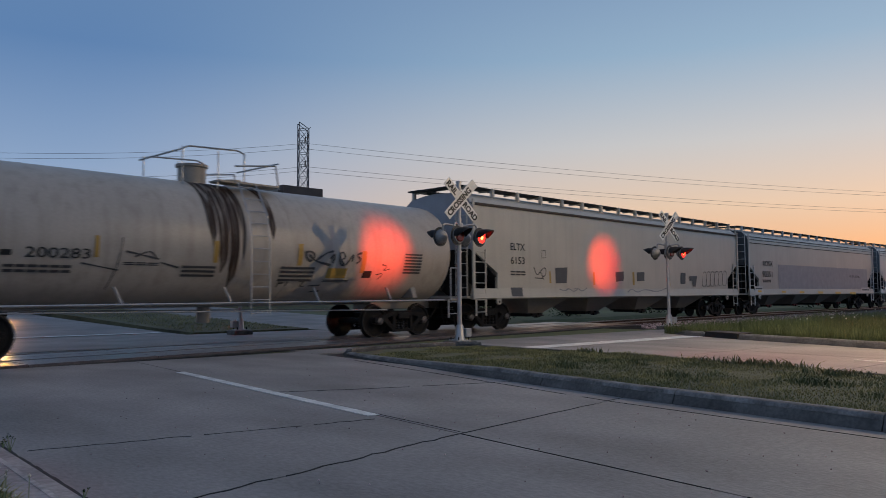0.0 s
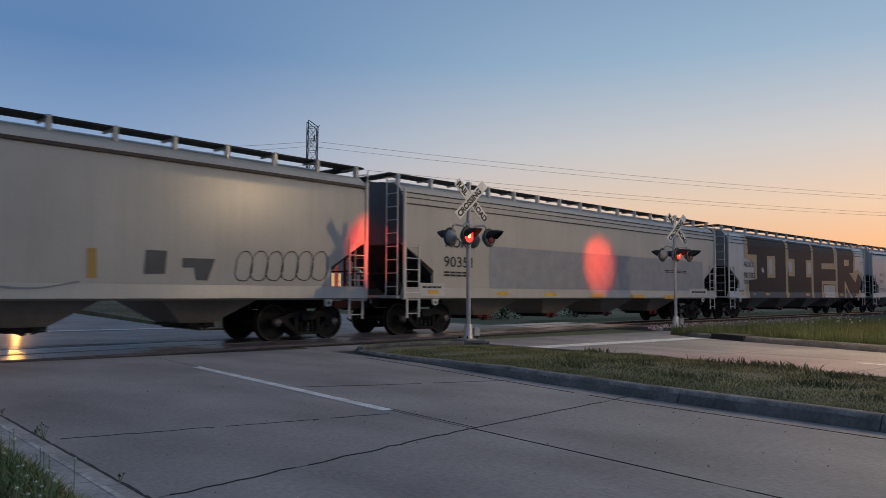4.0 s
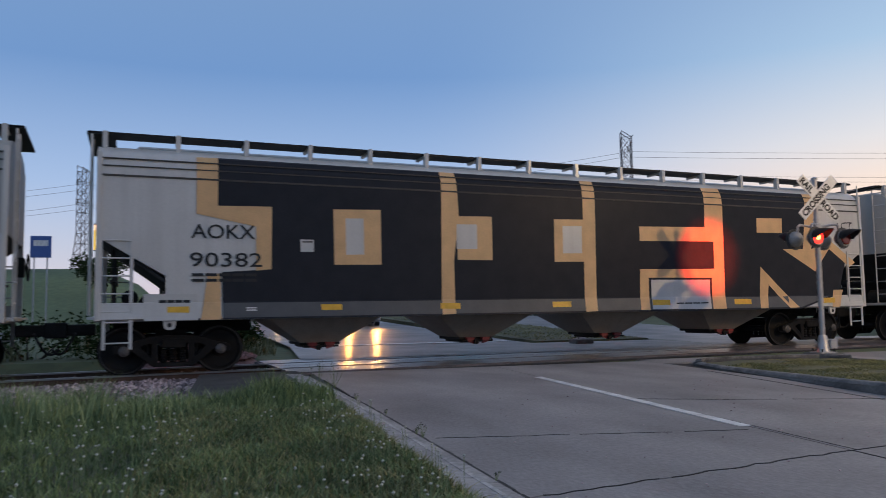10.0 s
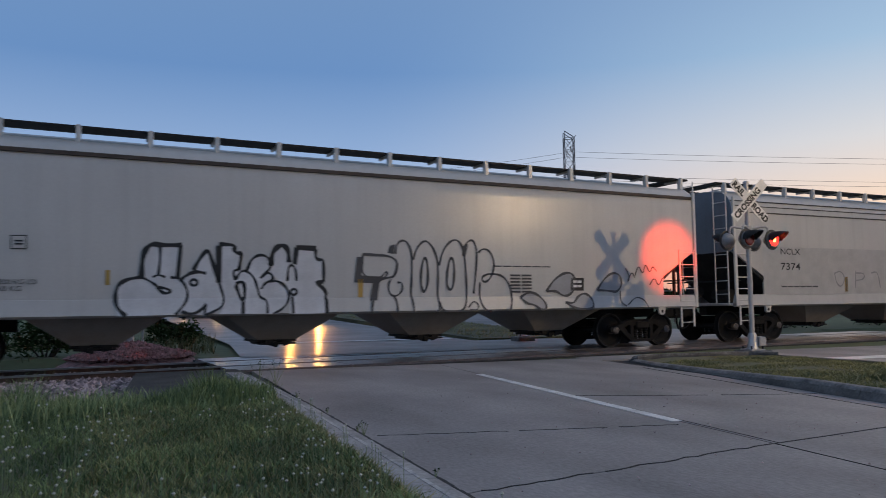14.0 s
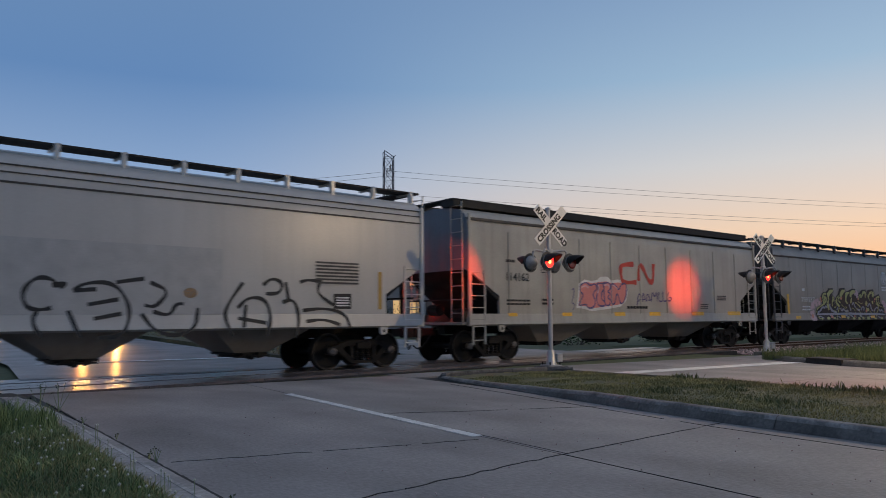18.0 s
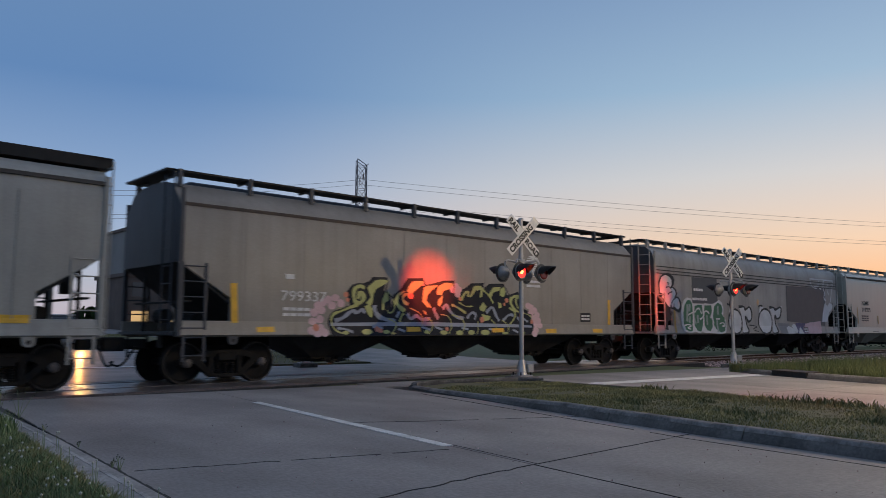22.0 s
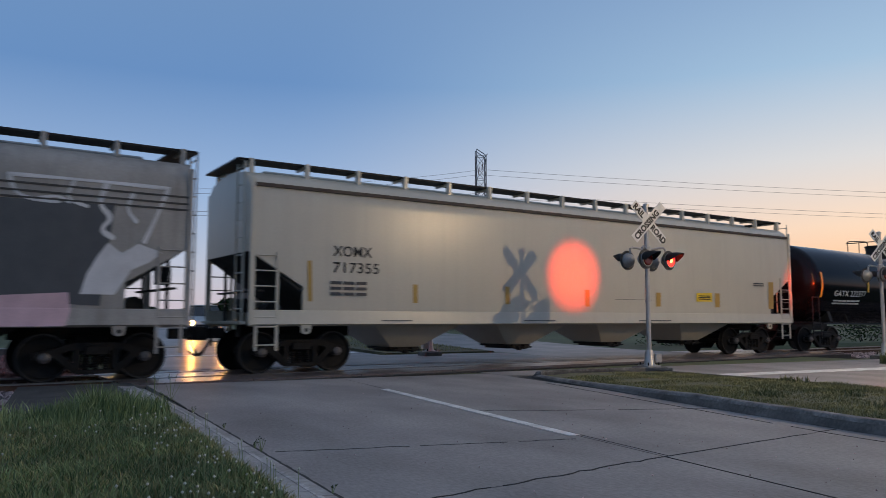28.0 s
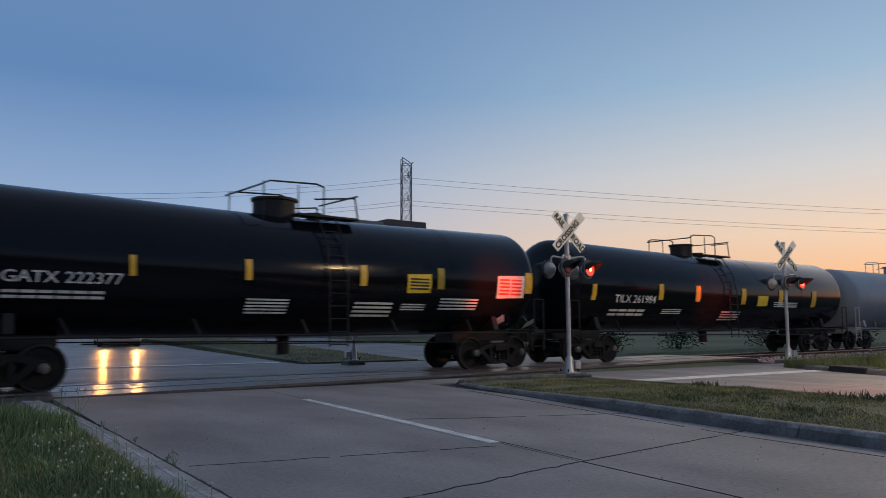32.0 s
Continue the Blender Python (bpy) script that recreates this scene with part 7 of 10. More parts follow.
decal(SPRAY_WHITE, car8, 1, [(-1.84, 1.57), (-1.88, 1.38), (-1.98, 1.22), (-2.12, 1.1), (-2.32, 1.05), (-2.52, 1.05), (-2.71, 1.11), (-2.85, 1.23), (-2.95, 1.39), (-2.99, 1.57), (-2.95, 1.74), (-2.85, 1.9), (-2.71, 2.02), (-2.53, 2.08), (-2.32, 2.09), (-2.13, 2.03), (-1.98, 1.91), (-1.88, 1.75)])
decal(INK, car8, 2, stroke([(-1.84, 1.57), (-1.87, 1.38), (-1.97, 1.22), (-2.13, 1.1), (-2.32, 1.05), (-2.52, 1.05), (-2.7, 1.11), (-2.85, 1.23), (-2.95, 1.39), (-2.99, 1.57), (-2.95, 1.74), (-2.86, 1.9), (-2.71, 2.02), (-2.52, 2.09), (-2.32, 2.09), (-2.13, 2.03), (-1.98, 1.91), (-1.87, 1.75), (-1.84, 1.57)], 0.09))
decal(SPRAY_WHITE, car8, 1, [(0.97, 1.59), (0.92, 1.39), (0.81, 1.22), (0.62, 1.09), (0.4, 1.05), (0.19, 1.05), (-0.02, 1.1), (-0.19, 1.23), (-0.29, 1.4), (-0.34, 1.59), (-0.29, 1.78), (-0.19, 1.95), (-0.01, 2.09), (0.2, 2.15), (0.42, 2.16), (0.63, 2.1), (0.82, 1.96), (0.92, 1.79)])
decal(INK, car8, 2, stroke([(0.97, 1.59), (0.92, 1.39), (0.8, 1.21), (0.63, 1.09), (0.41, 1.05), (0.18, 1.05), (-0.02, 1.1), (-0.19, 1.23), (-0.3, 1.4), (-0.34, 1.59), (-0.3, 1.78), (-0.18, 1.96), (-0.01, 2.09), (0.2, 2.16), (0.42, 2.16), (0.64, 2.1), (0.82, 1.97), (0.93, 1.79), (0.97, 1.59)], 0.09))
decal(SPRAY_WHITE, car8, 1, [(-2.09, 2.21), (-1.57, 2.24), (-1.55, 2.06), (-1.04, 2.29), (-0.88, 1.72), (-1.3, 1.53), (-1.42, 1.78), (-1.53, 1.8), (-1.46, 1.47), (-1.23, 1.09), (-1.86, 1.06), (-1.77, 1.47), (-1.86, 1.9)])
decal(INK, car8, 2, stroke([(-2.09, 2.21), (-1.57, 2.24), (-1.55, 2.06), (-1.04, 2.29), (-0.88, 1.72), (-1.3, 1.53), (-1.42, 1.78), (-1.53, 1.8), (-1.46, 1.47), (-1.23, 1.09), (-1.86, 1.06)], 0.11))
decal(SPRAY_WHITE, car8, 1, [(0.73, 2.24), (1.25, 2.25), (1.28, 2.11), (1.99, 2.35), (1.81, 1.77), (1.35, 1.73), (1.39, 1.86), (1.23, 1.9), (1.28, 1.46), (1.58, 1.09), (0.97, 1.05), (1.03, 1.52), (0.91, 1.99)])
decal(INK, car8, 2, stroke([(0.73, 2.24), (1.25, 2.25), (1.28, 2.11), (1.99, 2.35), (1.81, 1.77), (1.35, 1.73), (1.39, 1.86), (1.23, 1.9), (1.28, 1.46), (1.58, 1.09), (0.97, 1.05)], 0.11))
decal(SPRAY_WHITE, car8, 1, [(-2.94, 1.95), (-2.87, 2.13), (-2.7, 2.22), (-2.51, 2.18), (-2.76, 2.01)])
decal(SPRAY_WHITE, car8, 1, [(-0.24, 1.98), (-0.18, 2.2), (-0.0, 2.28), (0.19, 2.23), (-0.07, 2.05)])
decal(INK, car8, 2, stroke([(-3.08, 2.3), (-2.87, 2.27), (-2.67, 2.37), (-2.83, 2.51), (-2.87, 2.19), (-2.58, 2.2)], 0.08))
decal(INK, car8, 2, stroke([(-0.3, 2.25), (-0.11, 2.33), (0.09, 2.28)], 0.08))
decal(INK, car8, 2, stroke([(-1.19, 1.43), (-0.34, 1.37), (-1.05, 1.25), (-0.41, 1.14)], 0.04))
decal(SPRAY_ORANGE, car8, 1, [(-0.45, 2.43), (-0.36, 2.59), (-0.21, 2.51), (-0.24, 2.35), (-0.37, 2.3)])
decal(PATCH_DARK, car8, 0, [(2.54, 3.3), (6.97, 3.34), (6.77, 1.43), (2.5, 1.63)])
decal(SPRAY_FAINT, car8, 0, [(1.48, 1.55), (2.69, 1.52), (2.94, 1.05), (1.8, 1.05)])
decal(SPRAY_NAVY, car8, 1, [(3.36, 1.55), (4.42, 1.55), (4.34, 1.05), (3.53, 1.05)])
decal(SPRAY_WHITE, car8, 2, [(2.37, 1.31), (2.6, 1.41), (2.86, 1.35), (3.17, 1.24), (3.29, 1.05), (2.5, 1.05)])
decal(SPRAY_WHITE, car8, 2, [(2.95, 1.41), (3.18, 1.52), (3.39, 1.45), (3.57, 1.16), (3.38, 1.05), (3.12, 1.24)])
decal(SPRAY_WHITE, car8, 2, [(3.6, 1.05), (3.75, 1.29), (3.9, 1.37), (4.05, 1.2), (4.19, 1.05)])
decal(SPRAY_PETAL, car8, 1, [(4.17, 1.34), (4.42, 1.52), (5.0, 1.59), (6.23, 1.67), (6.28, 1.33), (6.2, 1.05), (4.15, 1.05)])
decal(SPRAY_WHITE, car8, 2, [(6.68, 2.33), (6.87, 2.62), (7.12, 2.43), (7.42, 2.63), (7.87, 2.48), (7.63, 2.28), (7.31, 2.12), (7.02, 1.64), (6.42, 1.64), (6.52, 2.01)])
decal(SPRAY_WHITE, car8, 2, stroke([(5.19, 3.77), (5.33, 3.34), (6.03, 3.33)], 0.08))
decal(SPRAY_WHITE, car8, 2, stroke([(5.19, 3.75), (6.43, 3.77), (7.98, 3.76)], 0.07))
decal(SPRAY_WHITE, car8, 2, stroke([(7.94, 3.76), (7.72, 3.13), (7.51, 2.64)], 0.08))
decal(SPRAY_WHITE, car8, 2, stroke([(6.26, 3.76), (6.11, 3.38), (6.51, 3.27)], 0.06))
decal(SPRAY_WHITE, car8, 2, stroke([(6.82, 3.76), (6.67, 3.33), (6.94, 3.1), (6.71, 2.85), (6.98, 2.7)], 0.1))
decal(SPRAY_WHITE, car8, 2, stroke([(7.29, 3.6), (7.17, 3.27), (7.38, 3.03)], 0.08))
decal(SPRAY_WHITE, car8, 2, stroke([(5.68, 3.36), (5.99, 3.44), (6.2, 3.32)], 0.06))
decal(INK, car8, 1, [(4.2, 1.37), (4.72, 1.37), (4.71, 1.06), (4.19, 1.06)])
bars(WHITE_PAINT, car8, 4.26, 4.65, 1.1, 1.33, 2, 2)
decal(YELLOW_OLD, car8, 1, [(-7.19, 1.97), (-7.06, 1.98), (-7.03, 1.11), (-7.16, 1.11)])
# dark patches and scrawls
sign(INK, car1, "ELTX", -8.12, 2.65, 0.77, 0.23)
sign(INK, car1, "6153", -8.11, 2.19, 0.74, 0.24)
bars(SPRAY_DARK, car1, -8.13, -7.31, 1.8, 1.98, 2, 3)
decal(PATCH_DARK, car1, 1, [(-5.63, 2.11), (-4.87, 2.14), (-4.93, 1.58), (-5.6, 1.56)])
decal(PATCH_DARK, car1, 1, [(-1.61, 2.03), (-0.99, 2.06), (-1.01, 1.69), (-1.59, 1.65)])
decal(PATCH_DARK, car1, 1, [(0.04, 2.04), (0.64, 2.07), (0.62, 1.7), (0.02, 1.68)])
decal(PATCH_DARK, car1, 1, [(3.84, 2.09), (4.31, 2.09), (4.27, 1.6), (3.81, 1.59)])
decal(PATCH_DARK, car1, 1, [(4.66, 1.95), (5.45, 1.96), (5.27, 1.47), (5, 1.48), (4.93, 1.75), (4.66, 1.74)])
decal(PATCH_DARK, car1, 1, [(-8.13, 1.41), (-7.51, 1.41), (-7.53, 1.11), (-8.11, 1.12)])
decal(SPRAY_DARK, car1, 1, stroke([(-6.87, 2.12), (-6.69, 1.8), (-6.48, 1.98), (-6.26, 2.13), (-6.14, 2), (-6.24, 1.79), (-6.41, 1.81), (-6.54, 2.03), (-6.29, 1.67)], 0.035))
decal(SPRAY_DARK, car1, 1, stroke([(-6.8, 1.74), (-6.35, 1.73)], 0.035))
decal(SPRAY_DARK, car1, 1, stroke([(5.95, 1.63), (6.03, 2.11), (6.35, 2.2), (6.45, 1.83), (6.31, 1.46), (6.01, 1.49), (5.95, 1.63)], 0.03))
decal(SPRAY_DARK, car1, 1, stroke([(6.36, 1.64), (6.44, 2.13), (6.77, 2.22), (6.87, 1.84), (6.73, 1.47), (6.43, 1.5), (6.36, 1.64)], 0.03))
decal(SPRAY_DARK, car1, 1, stroke([(6.79, 1.65), (6.86, 2.14), (7.2, 2.23), (7.31, 1.86), (7.16, 1.48), (6.85, 1.51), (6.79, 1.65)], 0.03))
decal(SPRAY_DARK, car1, 1, stroke([(7.22, 1.67), (7.3, 2.16), (7.65, 2.25), (7.76, 1.87), (7.6, 1.49), (7.29, 1.52), (7.22, 1.67)], 0.03))
decal(SPRAY_DARK, car1, 1, stroke([(7.66, 1.68), (7.75, 2.18), (8.11, 2.27), (8.21, 1.89), (8.06, 1.5), (7.73, 1.53), (7.66, 1.68)], 0.03))
decal(SPRAY_DARK, car1, 1, stroke([(8.12, 1.69), (8.21, 2.2), (8.57, 2.29), (8.69, 1.9), (8.53, 1.51), (8.19, 1.54), (8.12, 1.69)], 0.03))
decal(YELLOW_OLD, car1, 0, [(-5.98, 1.98), (-5.89, 1.99), (-5.87, 1.57), (-5.96, 1.57)])
decal(YELLOW_OLD, car1, 0, [(-3.21, 1.99), (-3.09, 2), (-3.06, 1.52), (-3.19, 1.52)])
decal(YELLOW_OLD, car1, 0, [(2.64, 2.07), (2.83, 2.08), (2.85, 1.48), (2.66, 1.48)])
decal(YELLOW_OLD, car1, 0, [(-0.32, 2.05), (-0.17, 2.06), (-0.15, 1.53), (-0.3, 1.52)])
decal(INK, car1, 0, [(-6.43, 2.69), (-6.17, 2.71), (-6.16, 2.44), (-6.42, 2.42)])
decal(TAN, car1, 1, [(-6.41, 2.67), (-6.19, 2.69), (-6.18, 2.46), (-6.4, 2.44)])
decal(SPRAY_FAINT, car1, 1, stroke([(-5.39, 1.36), (-5.07, 1.28), (-4.81, 1.4), (-4.54, 1.25), (-4.21, 1.38)], 0.04))
decal(SPRAY_FAINT, car1, 1, stroke([(-4.48, 1.35), (-4.28, 1.42), (-3.99, 1.26), (-3.64, 1.4)], 0.04))
decal(SPRAY_FAINT, car1, 1, stroke([(-0.78, 1.23), (-0.41, 1.39), (-0.02, 1.2), (0.57, 1.37), (1.63, 1.23), (2.52, 1.41)], 0.04))
# plain hopper
sign(INK, car2, "AOKX", -8.34, 2.59, 1.31, 0.30)
sign(INK, car2, "90351", -8.39, 2.0, 1.26, 0.32)
bars(INK, car2, -8.39, -7.32, 1.71, 1.89, 2, 4)
decal(YELLOW, car2, 3, [(-9.08, 1.3), (-8.62, 1.3), (-8.62, 1.2), (-9.08, 1.2)])
decal(YELLOW, car2, 3, [(-5.99, 1.27), (-5.4, 1.27), (-5.4, 1.16), (-5.99, 1.17)])
decal(YELLOW, car2, 3, [(-3.46, 1.25), (-2.76, 1.25), (-2.77, 1.13), (-3.46, 1.14)])
decal(YELLOW, car2, 3, [(-0.59, 1.23), (0.25, 1.22), (0.24, 1.09), (-0.59, 1.1)])
decal(YELLOW, car2, 3, [(2.28, 1.2), (3.27, 1.2), (3.26, 1.05), (2.28, 1.07)])
decal(YELLOW, car2, 3, [(4.96, 1.18), (6.1, 1.17), (6.09, 1.02), (4.96, 1.03)])
decal(GREY2, car2, 1, [(-9.36, 1.51), (-8.36, 1.51), (-8.36, 1.12), (-9.36, 1.14)])
bars(INK, car2, -9.28, -8.48, 1.34, 1.44, 1, 4)
bars(INK, car2, 5.07, 7.12, 2.13, 2.27, 2, 4)
decal(GREY2, car2, 1, [(7.32, 1.47), (9.08, 1.48), (9.08, 1.19), (7.32, 1.2)])
bars(INK, car2, 7.52, 8.92, 1.24, 1.4, 1, 5)
sign(INK, car9, "XOMX", -7.89, 2.59, 0.98, 0.24)
sign(INK, car9, "717355", -7.89, 2.22, 1.17, 0.24)
bars(SPRAY_DARK, car9, -7.95, -7.0, 1.69, 2.06, 3, 3)
decal(YELLOW_OLD, car9, 1, [(-8.5, 2.46), (-8.4, 2.47), (-8.37, 1.57), (-8.47, 1.57)])
decal(YELLOW_OLD, car9, 1, [(-5.8, 2.01), (-5.67, 2.01), (-5.66, 1.57), (-5.79, 1.57)])
decal(YELLOW_OLD, car9, 1, [(-3.01, 2.03), (-2.86, 2.03), (-2.85, 1.57), (-3, 1.57)])
decal(YELLOW_OLD, car9, 1, [(-0.18, 2.01), (0, 2.01), (-0, 1.54), (-0.18, 1.54)])
decal(YELLOW_OLD, car9, 1, [(2.76, 1.99), (2.97, 1.99), (2.96, 1.57), (2.75, 1.57)])
decal(YELLOW_OLD, car9, 1, [(5.56, 2.02), (5.8, 2.02), (5.79, 1.57), (5.54, 1.57)])
decal(YELLOW_OLD, car9, 1, [(8.48, 2.46), (8.76, 2.46), (8.72, 1.55), (8.44, 1.54)])
decal(YELLOW_LABEL, car9, 1, [(4.64, 2.01), (5.41, 2.03), (5.41, 1.75), (4.63, 1.74)])
bars(INK, car9, 4.73, 5.31, 1.8, 1.95, 3, 1)
bars(SPRAY_DARK, car9, 7.6, 8.19, 2.29, 2.43, 2, 1)
bars(SPRAY_DARK, car9, 0.97, 2.65, 1.75, 1.77, 1, 5)
bars(SPRAY_DARK, car9, -6.66, -5.84, 1.13, 1.17, 1, 1)
bars(SPRAY_DARK, car9, -2.43, -1.32, 1.13, 1.17, 1, 1)
bars(SPRAY_DARK, car9, 1.93, 3.37, 1.12, 1.17, 1, 1)
sign(INK, car0, "200283", -4.49, 1.95, 1.19, 0.20)
bars(INK, car0, -4.91, -4.72, 1.94, 2.13, 1, 1)
bars(SPRAY_DARK, car0, -4.83, -3.6, 1.65, 1.84, 2, 6)
decal(SPRAY_DARK, car0, 1, stroke([(1.92, 2.27), (2.12, 2.31), (2.24, 2.19), (2.13, 2.04), (1.98, 2.11), (1.92, 2.27)], 0.06))
decal(SPRAY_DARK, car0, 1, stroke([(2.04, 2.21), (2.27, 2.05), (2.76, 1.97)], 0.06))
decal(SPRAY_DARK, car0, 1, stroke([(2.3, 2.1), (2.63, 2.3), (2.82, 2.33)], 0.05))
decal(SPRAY_DARK, car0, 1, stroke([(2.73, 2.13), (2.88, 2.31), (2.82, 2.02)], 0.05))
decal(SPRAY_DARK, car0, 1, stroke([(3.04, 2.29), (3.16, 2.32), (3.23, 2.17), (3.07, 2.12), (3.26, 1.95), (3.04, 2), (3.04, 2.29)], 0.045))
decal(SPRAY_DARK, car0, 1, stroke([(3.26, 1.98), (3.52, 2.33), (3.45, 2.08)], 0.05))
decal(SPRAY_DARK, car0, 1, stroke([(3.78, 2.32), (3.58, 2.26), (3.78, 2.14), (3.62, 2.03)], 0.06))
decal(SPRAY_DARK, car0, 1, stroke([(1.31, 1.4), (1.33, 1.59), (1.53, 1.59)], 0.035))
decal(SPRAY_DARK, car0, 1, stroke([(1.31, 1.5), (1.47, 1.51)], 0.035))
decal(SPRAY_DARK, car0, 1, stroke([(1.56, 1.43), (1.58, 1.57)], 0.035))
decal(SPRAY_DARK, car0, 1, stroke([(1.93, 1.55), (2.1, 1.57), (1.98, 1.43), (2.13, 1.43)], 0.035))
decal(SPRAY_DARK, car0, 1, stroke([(2.28, 1.44), (2.64, 1.46)], 0.03))
decal(SPRAY_DARK, car0, 1, stroke([(2.4, 1.29), (2.7, 1.31)], 0.035))
decal(SPRAY_DARK, car0, 1, stroke([(4.54, 2.03), (4.78, 1.99), (4.61, 1.85), (4.86, 1.91)], 0.035))
decal(SPRAY_DARK, car0, 1, stroke([(4.4, 1.75), (4.68, 1.8), (4.53, 1.62)], 0.03))
decal(SPRAY_DARK, car0, 1, stroke([(-2.59, 2.13), (-2.23, 2.06), (-1.86, 1.99)], 0.04))
decal(SPRAY_DARK, car0, 1, stroke([(-2.39, 2.02), (-2.07, 2.17), (-1.94, 2.03)], 0.035))
decal(SPRAY_DARK, car0, 1, stroke([(-1.82, 1.92), (-1.39, 1.82)], 0.035))
decal(SPRAY_DARK, car0, 1, stroke([(-3.45, 1.87), (-3, 1.79), (-2.7, 1.74)], 0.03))
decal(SPRAY_DARK, car0, 1, stroke([(-2.67, 2.41), (-2.7, 1.99), (-2.84, 1.34)], 0.02))
bars(SPRAY_DARK, car0, -2.62, -1.84, 1.84, 1.92, 2, 3)
bars(SPRAY_DARK, car0, 5.39, 6.08, 1.78, 2.38, 7, 1)
bars(SPRAY_DARK, car0, 2.64, 3.49, 1.53, 1.61, 2, 1)
decal(YELLOW_OLD, car0, 0, [(2.71, 1.89), (3.35, 1.9), (3.35, 1.65), (2.71, 1.64)])
decal(YELLOW_OLD, car0, 1, [(-3.22, 2.42), (-3.14, 2.42), (-3.13, 1.99), (-3.22, 1.99)])
decal(YELLOW_OLD, car0, 1, [(-0.6, 2.43), (-0.48, 2.44), (-0.48, 1.95), (-0.59, 1.95)])
decal(YELLOW_OLD, car0, 1, [(1.71, 2.47), (1.85, 2.48), (1.85, 1.94), (1.72, 1.94)])
decal(YELLOW_OLD, car0, 1, [(3.8, 2.37), (3.96, 2.37), (3.96, 1.8), (3.8, 1.79)])
bars(SPRAY_DARK, car0, -1.32, -0.5, 1.61, 1.89, 3, 1)
bars(SPRAY_DARK, car0, 1.25, 2.28, 1.53, 1.93, 4, 1)
decal(INK, car0, 1, [(3.92, 1.84), (4.23, 1.85), (4.23, 1.66), (3.92, 1.66)])
sign(WHITE_PAINT, car10, "GATX 222377", -6.64, 2.05, 2.09, 0.22)
bars(WHITE_PAINT, car10, -6.61, -4.83, 1.74, 1.94, 2, 6)
decal(YELLOW, car10, 1, [(-7.53, 2.93), (-7.41, 2.94), (-7.40, 2.0), (-7.52, 2.0)])
decal(YELLOW, car10, 1, [(-4.46, 2.65), (-4.33, 2.65), (-4.31, 2.24), (-4.44, 2.23)])
decal(YELLOW, car10, 1, [(-2.02, 2.69), (-1.86, 2.7), (-1.85, 2.24), (-2.01, 2.23)])
decal(YELLOW, car10, 1, [(0.96, 2.71), (1.16, 2.72), (1.16, 2.21), (0.97, 2.2)])
decal(YELLOW, car10, 1, [(3.4, 2.74), (3.63, 2.75), (3.63, 2.19), (3.4, 2.19)])
decal(YELLOW, car10, 1, [(6.71, 2.76), (7, 2.77), (6.98, 2.16), (6.7, 2.15)])
decal(YELLOW_LABEL, car10, 1, [(2.41, 2.54), (3.19, 2.57), (3.18, 2.08), (2.41, 2.06)])
bars(INK, car10, 2.48, 3.11, 2.14, 2.47, 4, 1)
decal(WHITE_PAINT, car10, 1, [(5.59, 2.62), (6.68, 2.66), (6.67, 2.02), (5.58, 1.99)])
bars(EMBLEM_RED, car10, 5.65, 6.6, 2.07, 2.57, 5, 2)
bars(WHITE_PAINT, car10, -1.92, -0.89, 1.5, 1.86, 5, 1)
bars(WHITE_PAINT, car10, 0.89, 2.04, 1.44, 1.84, 4, 1)
bars(WHITE_PAINT, car10, 2.32, 3.09, 1.62, 1.81, 3, 1)
bars(WHITE_PAINT, car10, 3.57, 4.92, 1.64, 1.98, 4, 1)
decal(WHITE_PAINT, car10, 1, [(6.13, 1.55), (6.35, 1.36), (6.12, 1.17), (5.9, 1.36)])
sign(WHITE_PAINT, car11, "TILX 261984", -7.18, 1.97, 2.18, 0.26)
bars(WHITE_PAINT, car11, -7.3, -5.4, 1.52, 1.79, 2, 4)
decal(YELLOW, car11, 1, [(-8.32, 2.53), (-8.11, 2.54), (-8.13, 2.03), (-8.34, 2.03)])
decal(YELLOW, car11, 1, [(-4.83, 2.64), (-4.58, 2.65), (-4.61, 2.09), (-4.87, 2.09)])
decal(YELLOW, car11, 1, [(-2.63, 2.65), (-2.34, 2.65), (-2.38, 2.07), (-2.67, 2.07)])
decal(YELLOW, car11, 1, [(0.46, 2.63), (0.78, 2.64), (0.73, 2.02), (0.4, 2.01)])
decal(YELLOW, car11, 1, [(3.31, 2.64), (3.68, 2.65), (3.61, 1.99), (3.24, 1.98)])
decal(YELLOW, car11, 1, [(6.12, 2.66), (6.53, 2.67), (6.45, 1.98), (6.04, 1.97)])
decal(YELLOW_LABEL, car11, 1, [(1.64, 2.37), (2.43, 2.38), (2.39, 1.97), (1.61, 1.96)])
bars(WHITE_PAINT, car11, -4.49, -3.37, 1.61, 1.8, 3, 1)
bars(WHITE_PAINT, car11, -0.77, 0.55, 1.38, 1.76, 4, 1)
bars(WHITE_PAINT, car11, 2.9, 4.84, 1.93, 2.16, 3, 1)
decal(WHITE_PAINT, car11, 1, [(-10.48, 1.45), (-10.31, 1.3), (-10.48, 1.13), (-10.65, 1.3)])

# ---------------------------------------------------------------- crossing signals
FLASH = 1.187  # seconds of one full left and right blink
SHUTTERS = []
SIGNAL_RED = (1.0, 0.05, 0.006)


